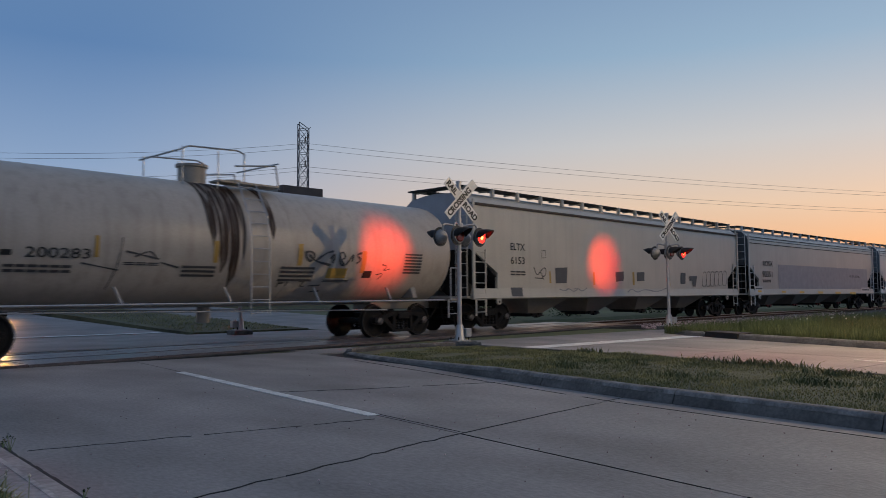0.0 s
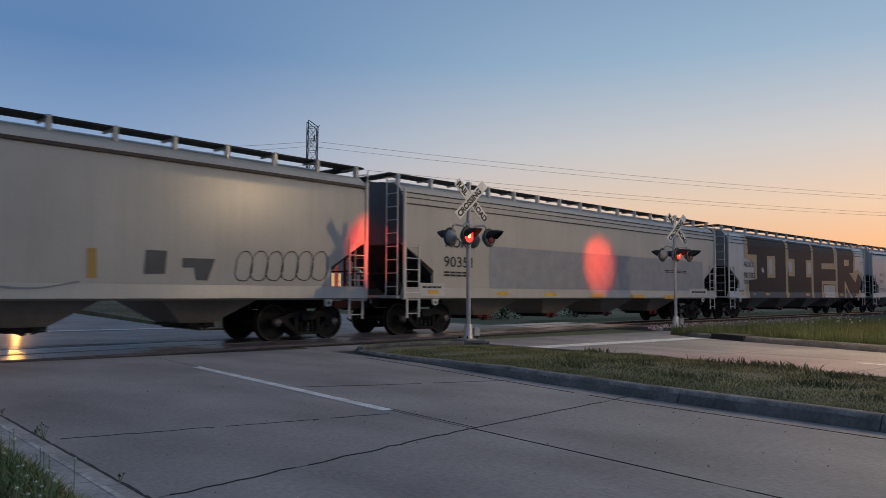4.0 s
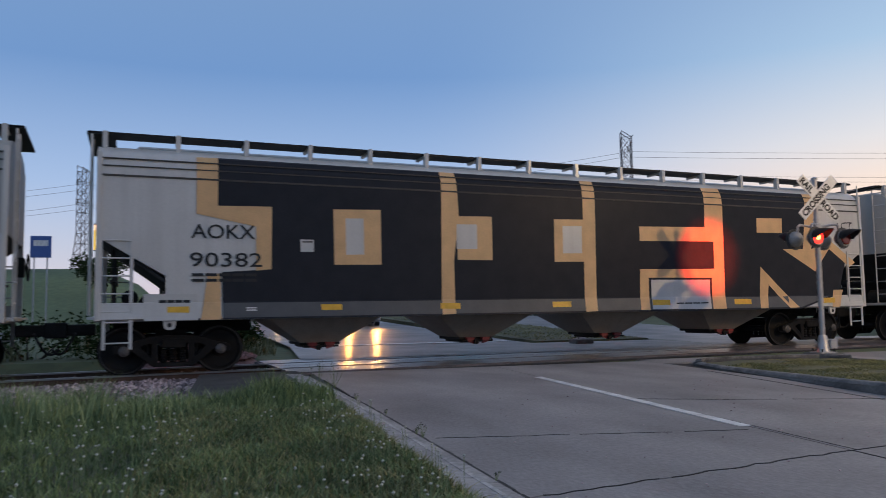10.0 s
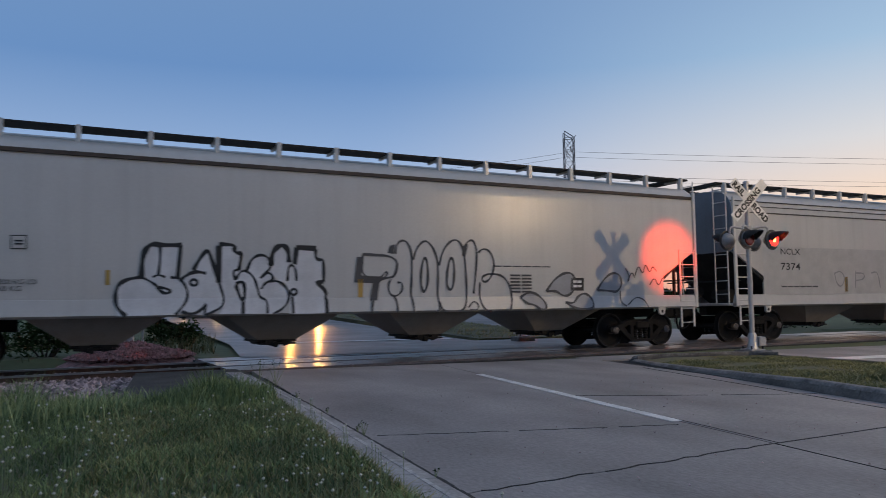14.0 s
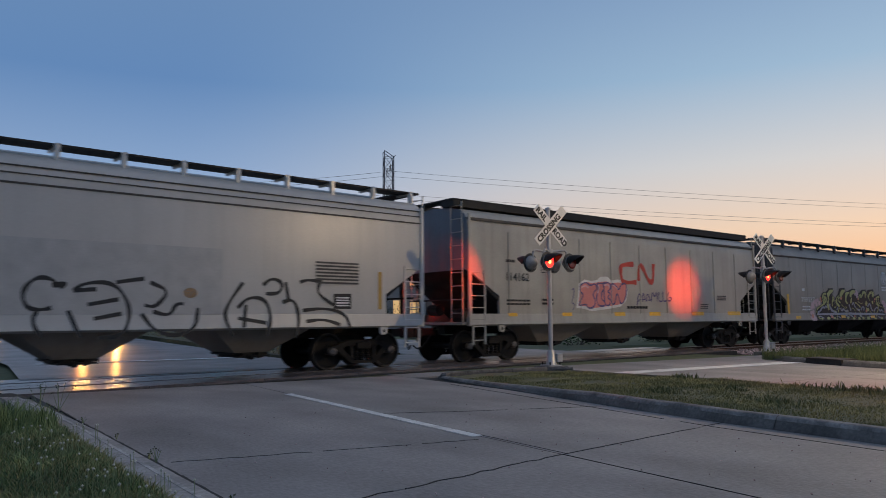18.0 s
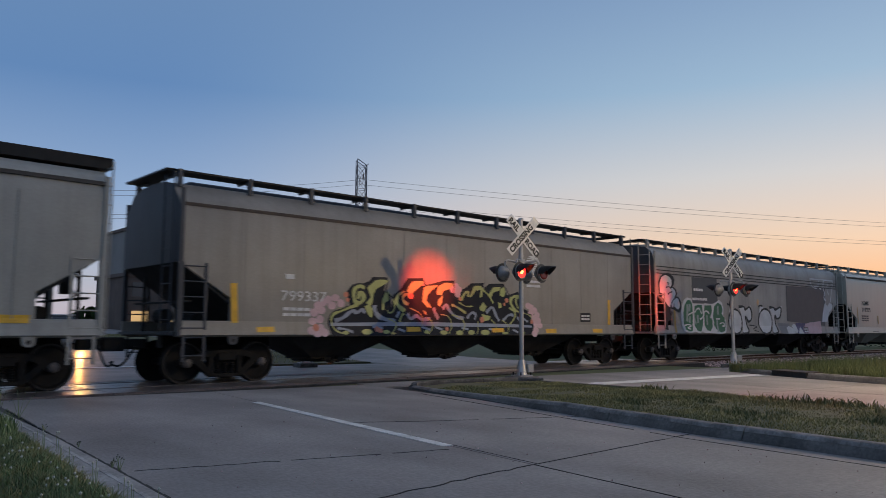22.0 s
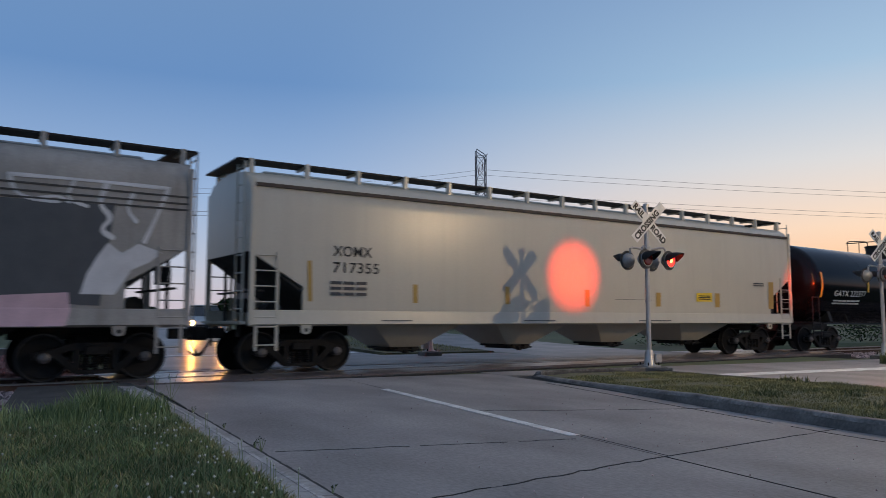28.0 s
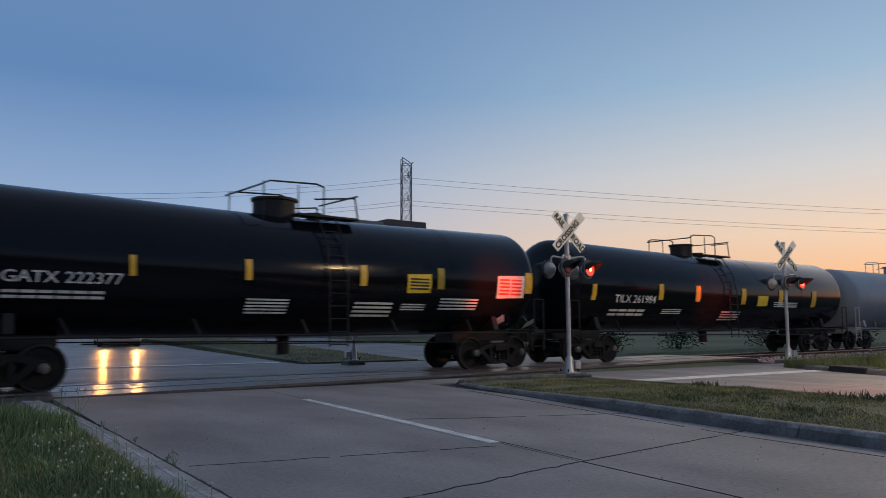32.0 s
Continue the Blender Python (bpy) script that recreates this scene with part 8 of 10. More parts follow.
def signal(label, x, y, base, turn, rise=0.0, beams=(), power=1100.0, aim=0.0, lamps=12.0):
    """A crossbuck mast with two pairs of flashing lamps; its lettered side looks along -y before the turn. lamps: the turn of the lamps on the mast."""
    m0 = pose(x, y, base, 0, 0, turn)
    sig = thing("crossing_signal", label, "crossing signal", "crossing signals", m=m0)
    bm = bmesh.new()
    tube(bm, (0, 0, 0.1), (0, 0, 3.84 + rise), 0.055, 16)
    part("mast", bm, STEEL, sig, smooth=True)
    bm = bmesh.new()
    lathe(bm, [(3.82 + rise, 0.072), (3.86 + rise, 0.072), (3.885 + rise, 0.02)], 16, "z")
    part("mast_cap", bm, STEEL, sig, smooth=True)
    bm = bmesh.new()
    box(bm, -0.3, 0.3, -0.3, 0.3, -0.4, 0.03)
    part("foundation", bm, CONCRETE_PALE, sig, bevel=0.02)
    bm = bmesh.new()
    box(bm, -0.19, 0.19, -0.19, 0.19, 0.03, 0.06)
    lathe(bm, [(0.06, 0.15), (0.1, 0.12), (0.36, 0.1), (0.42, 0.075)], 12, "z")
    part("mast_base", bm, STEEL, sig, smooth=True)
    for sx in (-1, 1):
        for sy in (-1, 1):
            bm = bmesh.new()
            tube(bm, (sx * 0.15, sy * 0.15, 0.05), (sx * 0.15, sy * 0.15, 0.13), 0.018, 6)
            part("anchor_bolt", bm, GRIME, sig)
    bm = bmesh.new()
    box(bm, 0.1, 0.28, -0.12, 0.1, 0.12, 0.33)
    part("junction_box", bm, STEEL, sig, "grey steel junction box", bevel=0.015)
    for z in (1.55, 2.15, 2.95):
        bm = bmesh.new()
        lathe(bm, [(z + rise * 0.5 - 0.025, 0.064), (z + rise * 0.5 + 0.025, 0.064)], 16, "z")
        part("mast_band", bm, STEEL, sig, smooth=True)
    for s, tilt in ((1, 45), (-1, -45)):
        bm = bmesh.new()
        box(bm, -0.61, 0.61, -0.012, 0.0, -0.115, 0.115)
        b = part("crossbuck_blade", bm, SIGN_WHITE, sig, "white reflective blade with black letters")
        b.matrix_basis = pose(0, -0.075 - (0.014 if s < 0 else 0), 3.42 + rise, 0, tilt, 0)
        bm = bmesh.new()
        box(bm, -0.605, 0.605, 0.0015, 0.004, -0.11, 0.11)
        part("blade_back", bm, SIGN_BACK, b, "bare metal back of the blade")
        text = ("CROSSING",) if s < 0 else ("RAIL", "ROAD")
        for k, w in enumerate(text):
            x0 = -0.56 if len(text) == 1 else (-0.57, 0.13)[k]
            words(w, 0.2, INK, b, pose(x0, -0.016, -0.07), squeeze=0.98 if len(text) == 1 else 0.95, bold=0.009)
    bm = bmesh.new()
    lathe(bm, [(2.66 + rise, 0.1), (2.84 + rise, 0.1)], 12, "z")
    part("arm_clamp", bm, STEEL, sig, bevel=0.008)
    for face in (-1, 1):
        swing = pose(0, 0, 0, 0, 0, lamps if face < 0 else 9.0)
        for side in (-1, 1):
            m = swing @ pose(side * 0.42, face * (0.30 if face < 0 else 0.22), 2.5 + rise, 0, 0, 0 if face < 0 else 180)
            bm = bmesh.new()
            lathe(bm, [(-0.06, 0.165), (0.0, 0.18), (0.08, 0.16), (0.15, 0.1), (0.18, 0.03)], 24, "y")
            o = part("lamp_housing", bm, LAMP_SHELL, sig, "round pale grey lamp housing", smooth=True)
            o.matrix_basis = m
            end = m.inverted() @ Vector((0, 0, 2.75 + rise))
            bm = bmesh.new()
            pipe(bm, [(0, 0.08, 0.14), (0, 0.09, 0.27), (end.x * 0.15, end.y * 0.15 + 0.06, 0.31), (end.x * 0.4, end.y * 0.4 + 0.03, 0.30), end], 0.026, 8)
            part("lamp_arm", bm, STEEL, o, "bent grey steel arm", smooth=True)
            bm = bmesh.new()
            lathe(bm, [(-0.012, 0.235), (0.0, 0.235)], 32, "y")
            part("background_disc", bm, DISC_DARK, o, "round dark backing disc")
            bm = bmesh.new()
            lathe(bm, [(-0.062, 0.15), (-0.075, 0.155), (-0.075, 0.175), (-0.012, 0.18)], 28, "y", caps=False)
            part("lens_ring", bm, LAMP_SHELL, o, "grey lens ring", smooth=True)
            bm = bmesh.new()
            n, rows = 14, []
            for w, drop in ((-0.05, 0), (-0.24, 0.0), (-0.44, 0.03)):
                row = []
                for k in range(n + 1):
                    a = math.pi * (-0.04 + 1.08 * k / n)
                    row.append(bm.verts.new((0.185 * math.cos(a) * (1 if w > -0.4 else 0.8), w + (0.3 if w < -0.4 else 0.1 if w < -0.1 else 0) * (1 - max(0, math.sin(a))), 0.185 * math.sin(a) - drop)))
                rows.append(row)
            for p, q in zip(rows, rows[1:]):
                for k in range(n):
                    bm.faces.new((p[k], p[k + 1], q[k + 1], q[k]))
            bmesh.ops.solidify(bm, geom=bm.faces[:], thickness=0.006)
            part("hood", bm, HOOD_BLACK, o, "curved black lamp hood", smooth=True)
            bm = bmesh.new()
            lathe(bm, [(-0.062, 0.148), (-0.066, 0.13), (-0.07, 0.08), (-0.072, 0.02)], 24, "y")
            lens = part("lens", bm, RED_LIT, o, "round red signal lens", smooth=True)
            bm = bmesh.new()
            lathe(bm, [(-0.071, 0.06), (-0.077, 0.045), (-0.081, 0.02)], 20, "y")
            part("lamp_core", bm, LAMP_CORE, lens, "bright yellow lamp core", smooth=True)
            bm = bmesh.new()
            # added puck that covers lens and beam to make the lamp blink
            lathe(bm, [(-0.028, 0.12), (-0.024, 0.15), (0.0, 0.155)], 24, "y")
            SHUTTERS.append((part("shutter", bm, RED_DARK, o, "added dark red shutter that blinks the lamp"), side))
            # the lamp's own beam
            if face in beams:
                m1 = pose(side * 0.42, face * 0.22, 2.5 + rise, 0, 0, 180) if face > 0 else m
                start = m0 @ m @ Vector((0, -0.088, 0))
                end = m0 @ m1 @ Vector((2.4 * math.tan(radians(aim)), -2.4, -0.15)) if face > 0 else m0 @ m @ Vector((0, -2.4, -0.15))
                lamp("signal_beam", "SPOT", look(start, end), power * (1 if face > 0 else 1.8), SIGNAL_RED, spot_size=46 if face > 0 else 60, spot_blend=1.0, size=0.006)
    return sig


LAMP_SHELL = mat("weathered pale grey lamp shell", (0.30, 0.29, 0.28), 0.5, metal=0.2, spots=0.2, scale=6, grain=50, bump=0.05)
DISC_DARK = mat("dull black backing disc", (0.035, 0.035, 0.036), 0.5, spots=0.2, scale=6, grain=50, bump=0.05)
HOOD_BLACK = mat("dull black hood", (0.03, 0.028, 0.028), 0.6, spots=0.2, scale=6, grain=50, bump=0.05)
signal("steel crossing signal with white crossbuck on the median", 13.6, 12.5, 0.05, -9, 0.04, beams=(-1, 1), aim=9)
signal("steel crossing signal with white crossbuck by tall grass", 23.87, 12.4, 0.05, -12, beams=(-1, 1), aim=-2)
signal("crossing signal past the track, seen from behind", 0.84, 20.8, 0.15, 180 - 7, 0.62, beams=(1,), lamps=0)
signal("crossing signal on the median past the track", 12.6, 20.9, 0.1, 180 - 7, 0.0, beams=(1,), lamps=0)

# ---------------------------------------------------------------- street lamps
LAMP_GLOW = mat("lit street lamp glass", (0.9, 0.8, 0.6), 0.3, emit=(1.0, 0.72, 0.38), strength=14)
LAMP_WHITE = mat("lit white lamp glass", (0.9, 0.9, 0.9), 0.3, emit=(1.0, 0.85, 0.6), strength=8)
BRONZE = mat("dark bronze pole", (0.06, 0.05, 0.04), 0.5, metal=0.4, spots=0.2, scale=3, grain=40)


def street_lamp(x, y, height, glow, turn, ground=0.0, power=0.0):
    st = thing("street_lamp", "dark steel street lamp with a lit head", "street lamp", "street lamps", m=pose(x, y, ground, 0, 0, turn))
    bm = bmesh.new()
    tube(bm, (0, 0, 0), (0, 0, height), 0.1, 12, 0.06)
    part("pole", bm, BRONZE, st, smooth=True)
    bm = bmesh.new()
    box(bm, -0.16, 0.16, -0.16, 0.16, 0, 0.5)
    part("pole_base", bm, CONCRETE_PALE, st, bevel=0.03)
    bm = bmesh.new()
    tube(bm, (0, 0, height - 0.15), (-0.45, 0, height), 0.035, 8)
    part("bracket", bm, BRONZE, st)
    bm = bmesh.new()
    prism(bm, [(-0.95, height + 0.0), (-0.9, height + 0.12), (-0.45, height + 0.16), (-0.3, height + 0.1), (-0.3, height)], "y", -0.2, 0.2)
    part("lamp_head", bm, BRONZE, st, bevel=0.02)
    bm = bmesh.new()
    lathe(bm, [(height - 0.05, 0.12), (height - 0.02, 0.17), (height, 0.18)], 16, "z", (-0.64, 0, 0))
    part("lamp_glass", bm, glow, st, "glowing lamp glass", smooth=True)
    if power:
        m = pose(x, y, ground, 0, 0, turn)
        lamp("street_light", "SPOT", look(m @ Vector((-0.64, 0, height - 0.09)), m @ Vector((-0.64, 0, height - 0.09)) + Vector((-2.5, 6.0, -6.5))), power, (1.0, 0.74, 0.40), spot_size=165, spot_blend=0.35, size=0.1)
    return st


street_lamp(18.8, 2.62, 7.1, LAMP_GLOW, -2, power=2450)
street_lamp(1.6, 45.0, 8.2, LAMP_WHITE, 20, 0.6)

# ---------------------------------------------------------------- waiting lorry past the track
TRUCK_WHITE = mat("white lorry paint", (0.62, 0.63, 0.65), 0.3, spots=0.06, scale=2, grain=30, bump=0.0)
CHROME = mat("chrome trim", (0.7, 0.7, 0.7), 0.15, metal=1.0, spots=0.05, scale=4, grain=30, bump=0.0)
TYRE = mat("black tyre rubber", (0.02, 0.02, 0.02), 0.8, spots=0.2, scale=6, grain=60)
GLASS_DARK = mat("dark windscreen glass", (0.015, 0.02, 0.025), 0.06, spots=0.05, scale=4, grain=30, bump=0.0)
HEADLIGHT = mat("lit headlight", (0.9, 0.85, 0.7), 0.2, emit=(1.0, 0.58, 0.2), strength=40)
AMBER = mat("lit amber marker", (0.8, 0.4, 0.05), 0.3, emit=(1.0, 0.42, 0.04), strength=9)


def lorry(x, y, z, turn):
    tr = thing("lorry", "white bonneted lorry waiting with its headlights on", "lorry", m=pose(x, y, z, 0, 0, turn))
    bm = bmesh.new()
    prism(bm, [(-2.0, 0.75), (-2.05, 1.25), (-1.95, 1.55), (-0.5, 1.75), (0.1, 1.8), (0.1, 0.75)], "x", -0.85, 0.85)
    part("bonnet", bm, TRUCK_WHITE, tr, bevel=0.06)
    bm = bmesh.new()
    prism(bm, [(0.0, 0.7), (0.0, 1.75), (0.45, 2.62), (1.0, 2.85), (2.2, 3.35), (2.9, 3.4), (2.9, 0.7)], "x", -1.1, 1.1)
    part("cab", bm, TRUCK_WHITE, tr, bevel=0.07)
    bm = bmesh.new()
    prism(bm, [(-0.06, 1.82), (0.34, 2.55), (0.38, 2.53), (-0.02, 1.8)], "x", -0.95, 0.95)
    part("windscreen", bm, GLASS_DARK, tr)
    bm = bmesh.new()
    box(bm, -0.5, 0.5, -2.08, -2.0, 0.85, 1.5)
    part("grille", bm, CHROME, tr, "chrome radiator grille", bevel=0.02)
    for k in range(6):
        bm = bmesh.new()
        box(bm, -0.46, 0.46, -2.095, -2.081, 0.9 + k * 0.1, 0.93 + k * 0.1)
        part("grille_bar", bm, BLACK, tr)
    bm = bmesh.new()
    box(bm, -1.2, 1.2, -2.3, -2.05, 0.4, 0.72)
    part("bumper", bm, CHROME, tr, "wide chrome bumper", bevel=0.04)
    for s in (-1, 1):
        bm = bmesh.new()
        prism(bm, [(-1.95, 0.7), (-2.0, 1.15), (-1.7, 1.3), (-0.75, 1.15), (-0.6, 0.7)], "x", min(s * 0.8, s * 1.2), max(s * 0.8, s * 1.2))
        part("wing", bm, TRUCK_WHITE, tr, bevel=0.06)
        bm = bmesh.new()
        lathe(bm, [(-2.05, 0.02), (-2.04, 0.13), (-1.96, 0.16)], 16, "y", (s * 0.95, 0, 1.02))
        part("headlight", bm, HEADLIGHT, tr, "glowing warm headlight")
        for y, r in ((-1.3, 0.5), (3.6, 0.5), (4.9, 0.5)):
            bm = bmesh.new()
            lathe(bm, [(s * 0.75, 0.3), (s * 0.75, r), (s * 1.1, r), (s * 1.1, 0.3)], 24, "x", (0, y, 0.5))
            w = part("wheel", bm, TYRE, tr, smooth=True)
            bm = bmesh.new()
            lathe(bm, [(s * 1.02, 0.1), (s * 1.08, 0.3), (s * 1.11, 0.28)], 16, "x", (0, y, 0.5))
            part("rim", bm, CHROME, w)
        bm = bmesh.new()
        box(bm, min(s * 1.15, s * 1.42), max(s * 1.15, s * 1.42), 0.25, 0.36, 1.9, 2.4)
        part("mirror", bm, BLACK, tr, bevel=0.03)
    for k in range(5):
        bm = bmesh.new()
        box(bm, -0.82 + k * 0.4, -0.70 + k * 0.4, 0.40, 0.48, 2.70, 2.78)
        part("marker_light", bm, AMBER, tr, "glowing amber roof marker")
    for s in (-1, 1):
        bm = bmesh.new()
        box(bm, min(s * 1.0, s * 1.18), max(s * 1.0, s * 1.18), -2.02, -1.94, 0.85, 0.93)
        part("marker_light", bm, AMBER, tr)
    bm = bmesh.new()
    box(bm, -1.28, 1.28, 3.2, 15.5, 1.1, 4.05)
    part("trailer_box", bm, TRUCK_WHITE, tr, "plain white trailer", bevel=0.03)
    for s in (-1, 1):
        bm = bmesh.new()
        box(bm, s * 1.1 - 0.06, s * 1.1 + 0.06, 3.16, 3.2, 3.9, 3.98)
        part("marker_light", bm, AMBER, tr)
    bm = bmesh.new()
    box(bm, -0.5, 0.5, 0.2, 15, 0.55, 0.95)
    part("chassis", bm, BLACK, tr)
    m = pose(x, y, z, 0, 0, turn)
    for s in (-1, 1):
        lamp("headlight_beam", "SPOT", look(m @ Vector((s * 0.95, -2.12, 1.02)), m @ Vector((s * 0.9, -17, -1.1))), 520, (1.0, 0.50, 0.14), spot_size=24, spot_blend=0.9, size=0.06)
    return tr


lorry(5.75, 46.5, 0.62, -5)


def parked_car(x, y, z, turn):
    """A pale saloon facing the track with its headlights on."""
    ca = thing("car", "pale silver car waiting with headlights on", "car", m=pose(x, y, z, 0, 0, turn))
    bm = bmesh.new()
    prism(bm, [(0.0, 0.3), (-0.02, 0.62), (0.1, 0.8), (1.25, 0.98), (4.3, 1.0), (4.65, 0.85), (4.7, 0.35), (4.5, 0.25), (0.2, 0.22)], "x", -0.9, 0.9)
    part("body", bm, SILVER, ca, bevel=0.06)
    bm = bmesh.new()
    a = [bm.verts.new((sx * w, yy, zz)) for sx, w, yy, zz in ((-1, 0.82, 1.15, 0.96), (1, 0.82, 1.15, 0.96), (1, 0.82, 4.2, 0.96), (-1, 0.82, 4.2, 0.96))]
    b = [bm.verts.new((sx * w, yy, zz)) for sx, w, yy, zz in ((-1, 0.62, 1.95, 1.48), (1, 0.62, 1.95, 1.48), (1, 0.62, 3.5, 1.48), (-1, 0.62, 3.5, 1.48))]
    for i in range(4):
        bm.faces.new((a[i], a[(i + 1) % 4], b[(i + 1) % 4], b[i]))
    part("glasshouse", bm, GLASS_DARK, ca, "dark car windows")
    bm = bmesh.new()
    box(bm, -0.63, 0.63, 1.9, 3.55, 1.46, 1.53)
    part("roof", bm, SILVER, ca, bevel=0.02)
    bm = bmesh.new()
    box(bm, -0.5, 0.5, -0.05, 0.0, 0.4, 0.58)
    part("grille", bm, BLACK, ca, bevel=0.01)
    for s in (-1, 1):
        bm = bmesh.new()
        lathe(bm, [(-0.04, 0.02), (-0.03, 0.1), (0.05, 0.12)], 16, "y", (s * 0.68, 0, 0.64))
        part("headlight", bm, HEADLIGHT, ca, "glowing warm headlight")
        for yy in (0.85, 3.65):
            bm = bmesh.new()
            lathe(bm, [(s * 0.7, 0.2), (s * 0.7, 0.33), (s * 0.91, 0.33), (s * 0.91, 0.2)], 20, "x", (0, yy, 0.33))
            w = part("wheel", bm, TYRE, ca, smooth=True)
            bm = bmesh.new()
            lathe(bm, [(s * 0.88, 0.05), (s * 0.915, 0.2), (s * 0.92, 0.18)], 14, "x", (0, yy, 0.33))
            part("rim", bm, CHROME, w)
        bm = bmesh.new()
        box(bm, s * 0.95 - 0.09, s * 0.95 + 0.09, 1.25, 1.33, 0.95, 1.08)
        part("mirror", bm, SILVER, ca, bevel=0.02)
    m = pose(x, y, z, 0, 0, turn)
    for s in (-1, 1):
        lamp("headlight_beam", "SPOT", look(m @ Vector((s * 0.68, -0.1, 0.64)), m @ Vector((s * 0.68, -13, -1.1))), 420, (1.0, 0.46, 0.11), spot_size=24, spot_blend=0.9, size=0.07)


SILVER = mat("pale silver car paint", (0.5, 0.5, 0.5), 0.3, metal=0.3, spots=0.05, scale=2, grain=30, bump=0.0)
parked_car(9.4, 36.0, 0.33, -10)

# ---------------------------------------------------------------- far buildings, billboard, signs, pylons and wires
FACADE = mat("grey office wall", (0.24, 0.23, 0.22), 0.8, spots=0.1, scale=0.4, grain=8)
FACADE_DARK = mat("brown brick wall", (0.13, 0.095, 0.08), 0.85, spots=0.2, scale=0.6, grain=10)
PANE = mat("dark window pane", (0.03, 0.04, 0.05), 0.08, spots=0.1, scale=1, grain=10, bump=0)
PANE_LIT = mat("lit window pane", (0.6, 0.45, 0.2), 0.3, emit=(1.0, 0.62, 0.24), strength=0.5)
NEON = mat("cyan neon strip", (0.1, 0.6, 0.6), 0.3, emit=(0.05, 0.75, 1.0), strength=4)


def office(label, x0, x1, y, depth, height, wall, floors, lit_floor, ground=0.6):
    b = thing("office_building", label, "building", m=pose(x0, y, ground))
    w = x1 - x0
    bm = bmesh.new()
    box(bm, 0, w, 0, depth, -1, height)
    part("wall", bm, wall, b)
    bm = bmesh.new()
    box(bm, -0.2, w + 0.2, -0.2, depth + 0.2, height, height + 0.35)
    part("roof", bm, FACADE_DARK, b)
    n = int(w / 2.6)
    fh = height / floors
    for f in range(floors):
        for k in range(n):
            x = (k + 0.5) * w / n
            bm = bmesh.new()
            z0 = f * fh + fh * 0.3
            lit = f in lit_floor and (k * 7 + f * 3) % 5 < 3
            box(bm, x - 0.8, x + 0.8, -0.06, 0.02, z0, z0 + fh * 0.5)
            win = part("window", bm, PANE_LIT if lit else PANE, b, "lit yellow window" if lit else "dark window")
            bm = bmesh.new()
            box(bm, x - 0.9, x + 0.9, -0.12, -0.061, z0 - 0.1, z0)
            part("window_sill", bm, FACADE_DARK, win)
    return b


b = office("grey three storey office with lit windows", 30, 66, 82, 18, 12.2, FACADE, 3, (0, 1))
bm = bmesh.new()
box(bm, 24.9, 31.3, 0.5, 6, 12.55, 15.0)
part("roof_unit", bm, FACADE_DARK, b, "brown plant room on the roof", bevel=0.05)
bm = bmesh.new()
box(bm, 18.2, 24.2, 0.5, 6, 12.55, 14.5)
part("roof_unit", bm, FACADE, b, "grey plant room on the roof", bevel=0.05)
bm = bmesh.new()
box(bm, 4.2, 4.45, -0.3, -0.12, 6.3, 8.8)
part("neon_strip", bm, NEON, b, "glowing cyan sign strip")
office("low brown shop with bright windows", 24, 34.6, 72, 9, 5.4, FACADE_DARK, 2, (0,), 0.7)
office("pale flat roofed shed far off", -42, -18, 96, 14, 3.6, mat("white shed cladding", (0.5, 0.5, 0.5), 0.6, spots=0.1, scale=0.4, grain=8), 1, (), 0.4)

bb = thing("billboard", "lit billboard with a yellow landscape poster", "billboard", m=pose(-6.2, 84, 1.0))
for x in (2.2, 6.6):
    bm = bmesh.new()
    tube(bm, (x, 0.3, -1), (x, 0.3, 7.2), 0.16, 10)
    part("post", bm, BRONZE, bb)
bm = bmesh.new()
box(bm, 0, 8.8, 0, 0.25, 6.6, 9.4)
part("panel", bm, BRONZE, bb)
POSTER = [("sky", 0, 8.8, 6.7, 9.3, (1.0, 0.62, 0.35)), ("hill", 0, 8.8, 6.7, 8.4, (0.45, 0.30, 0.08)), ("hill", 0, 5.4, 6.7, 8.9, (0.62, 0.42, 0.06)), ("line", 1.4, 4.0, 7.9, 8.1, (1.0, 0.85, 0.5)), ("line", 1.4, 4.0, 7.5, 7.7, (1.0, 0.85, 0.5)), ("line", 1.4, 4.0, 7.1, 7.3, (1.0, 0.85, 0.5)), ("disc", 0.3, 1.2, 7.2, 8.1, (1.0, 0.9, 0.7))]
for k, (what, x0, x1, z0, z1, col) in enumerate(POSTER):
    bm = bmesh.new()
    if what == "hill":
        prism(bm, [(x0, z0), (x1, z0), (x1, z0 + (z1 - z0) * 0.35), (x0 + (x1 - x0) * 0.6, z0 + (z1 - z0) * 0.8), (x0 + (x1 - x0) * 0.25, z1), (x0, z1 - 0.2)], "y", -0.01 - 0.012 * k, 0.0)
    else:
        box(bm, x0, x1, -0.01 - 0.012 * k, 0.0, z0, z1)
    part("poster_field", bm, mat("lit poster " + what, col, 0.6, emit=col, strength=0.9), bb)
for k in range(5):
    bm = bmesh.new()
    box(bm, 0.7 + k * 1.8, 1.1 + k * 1.8, -0.9, -0.7, 6.4, 6.55)
    part("flood_light", bm, LAMP_WHITE, bb)

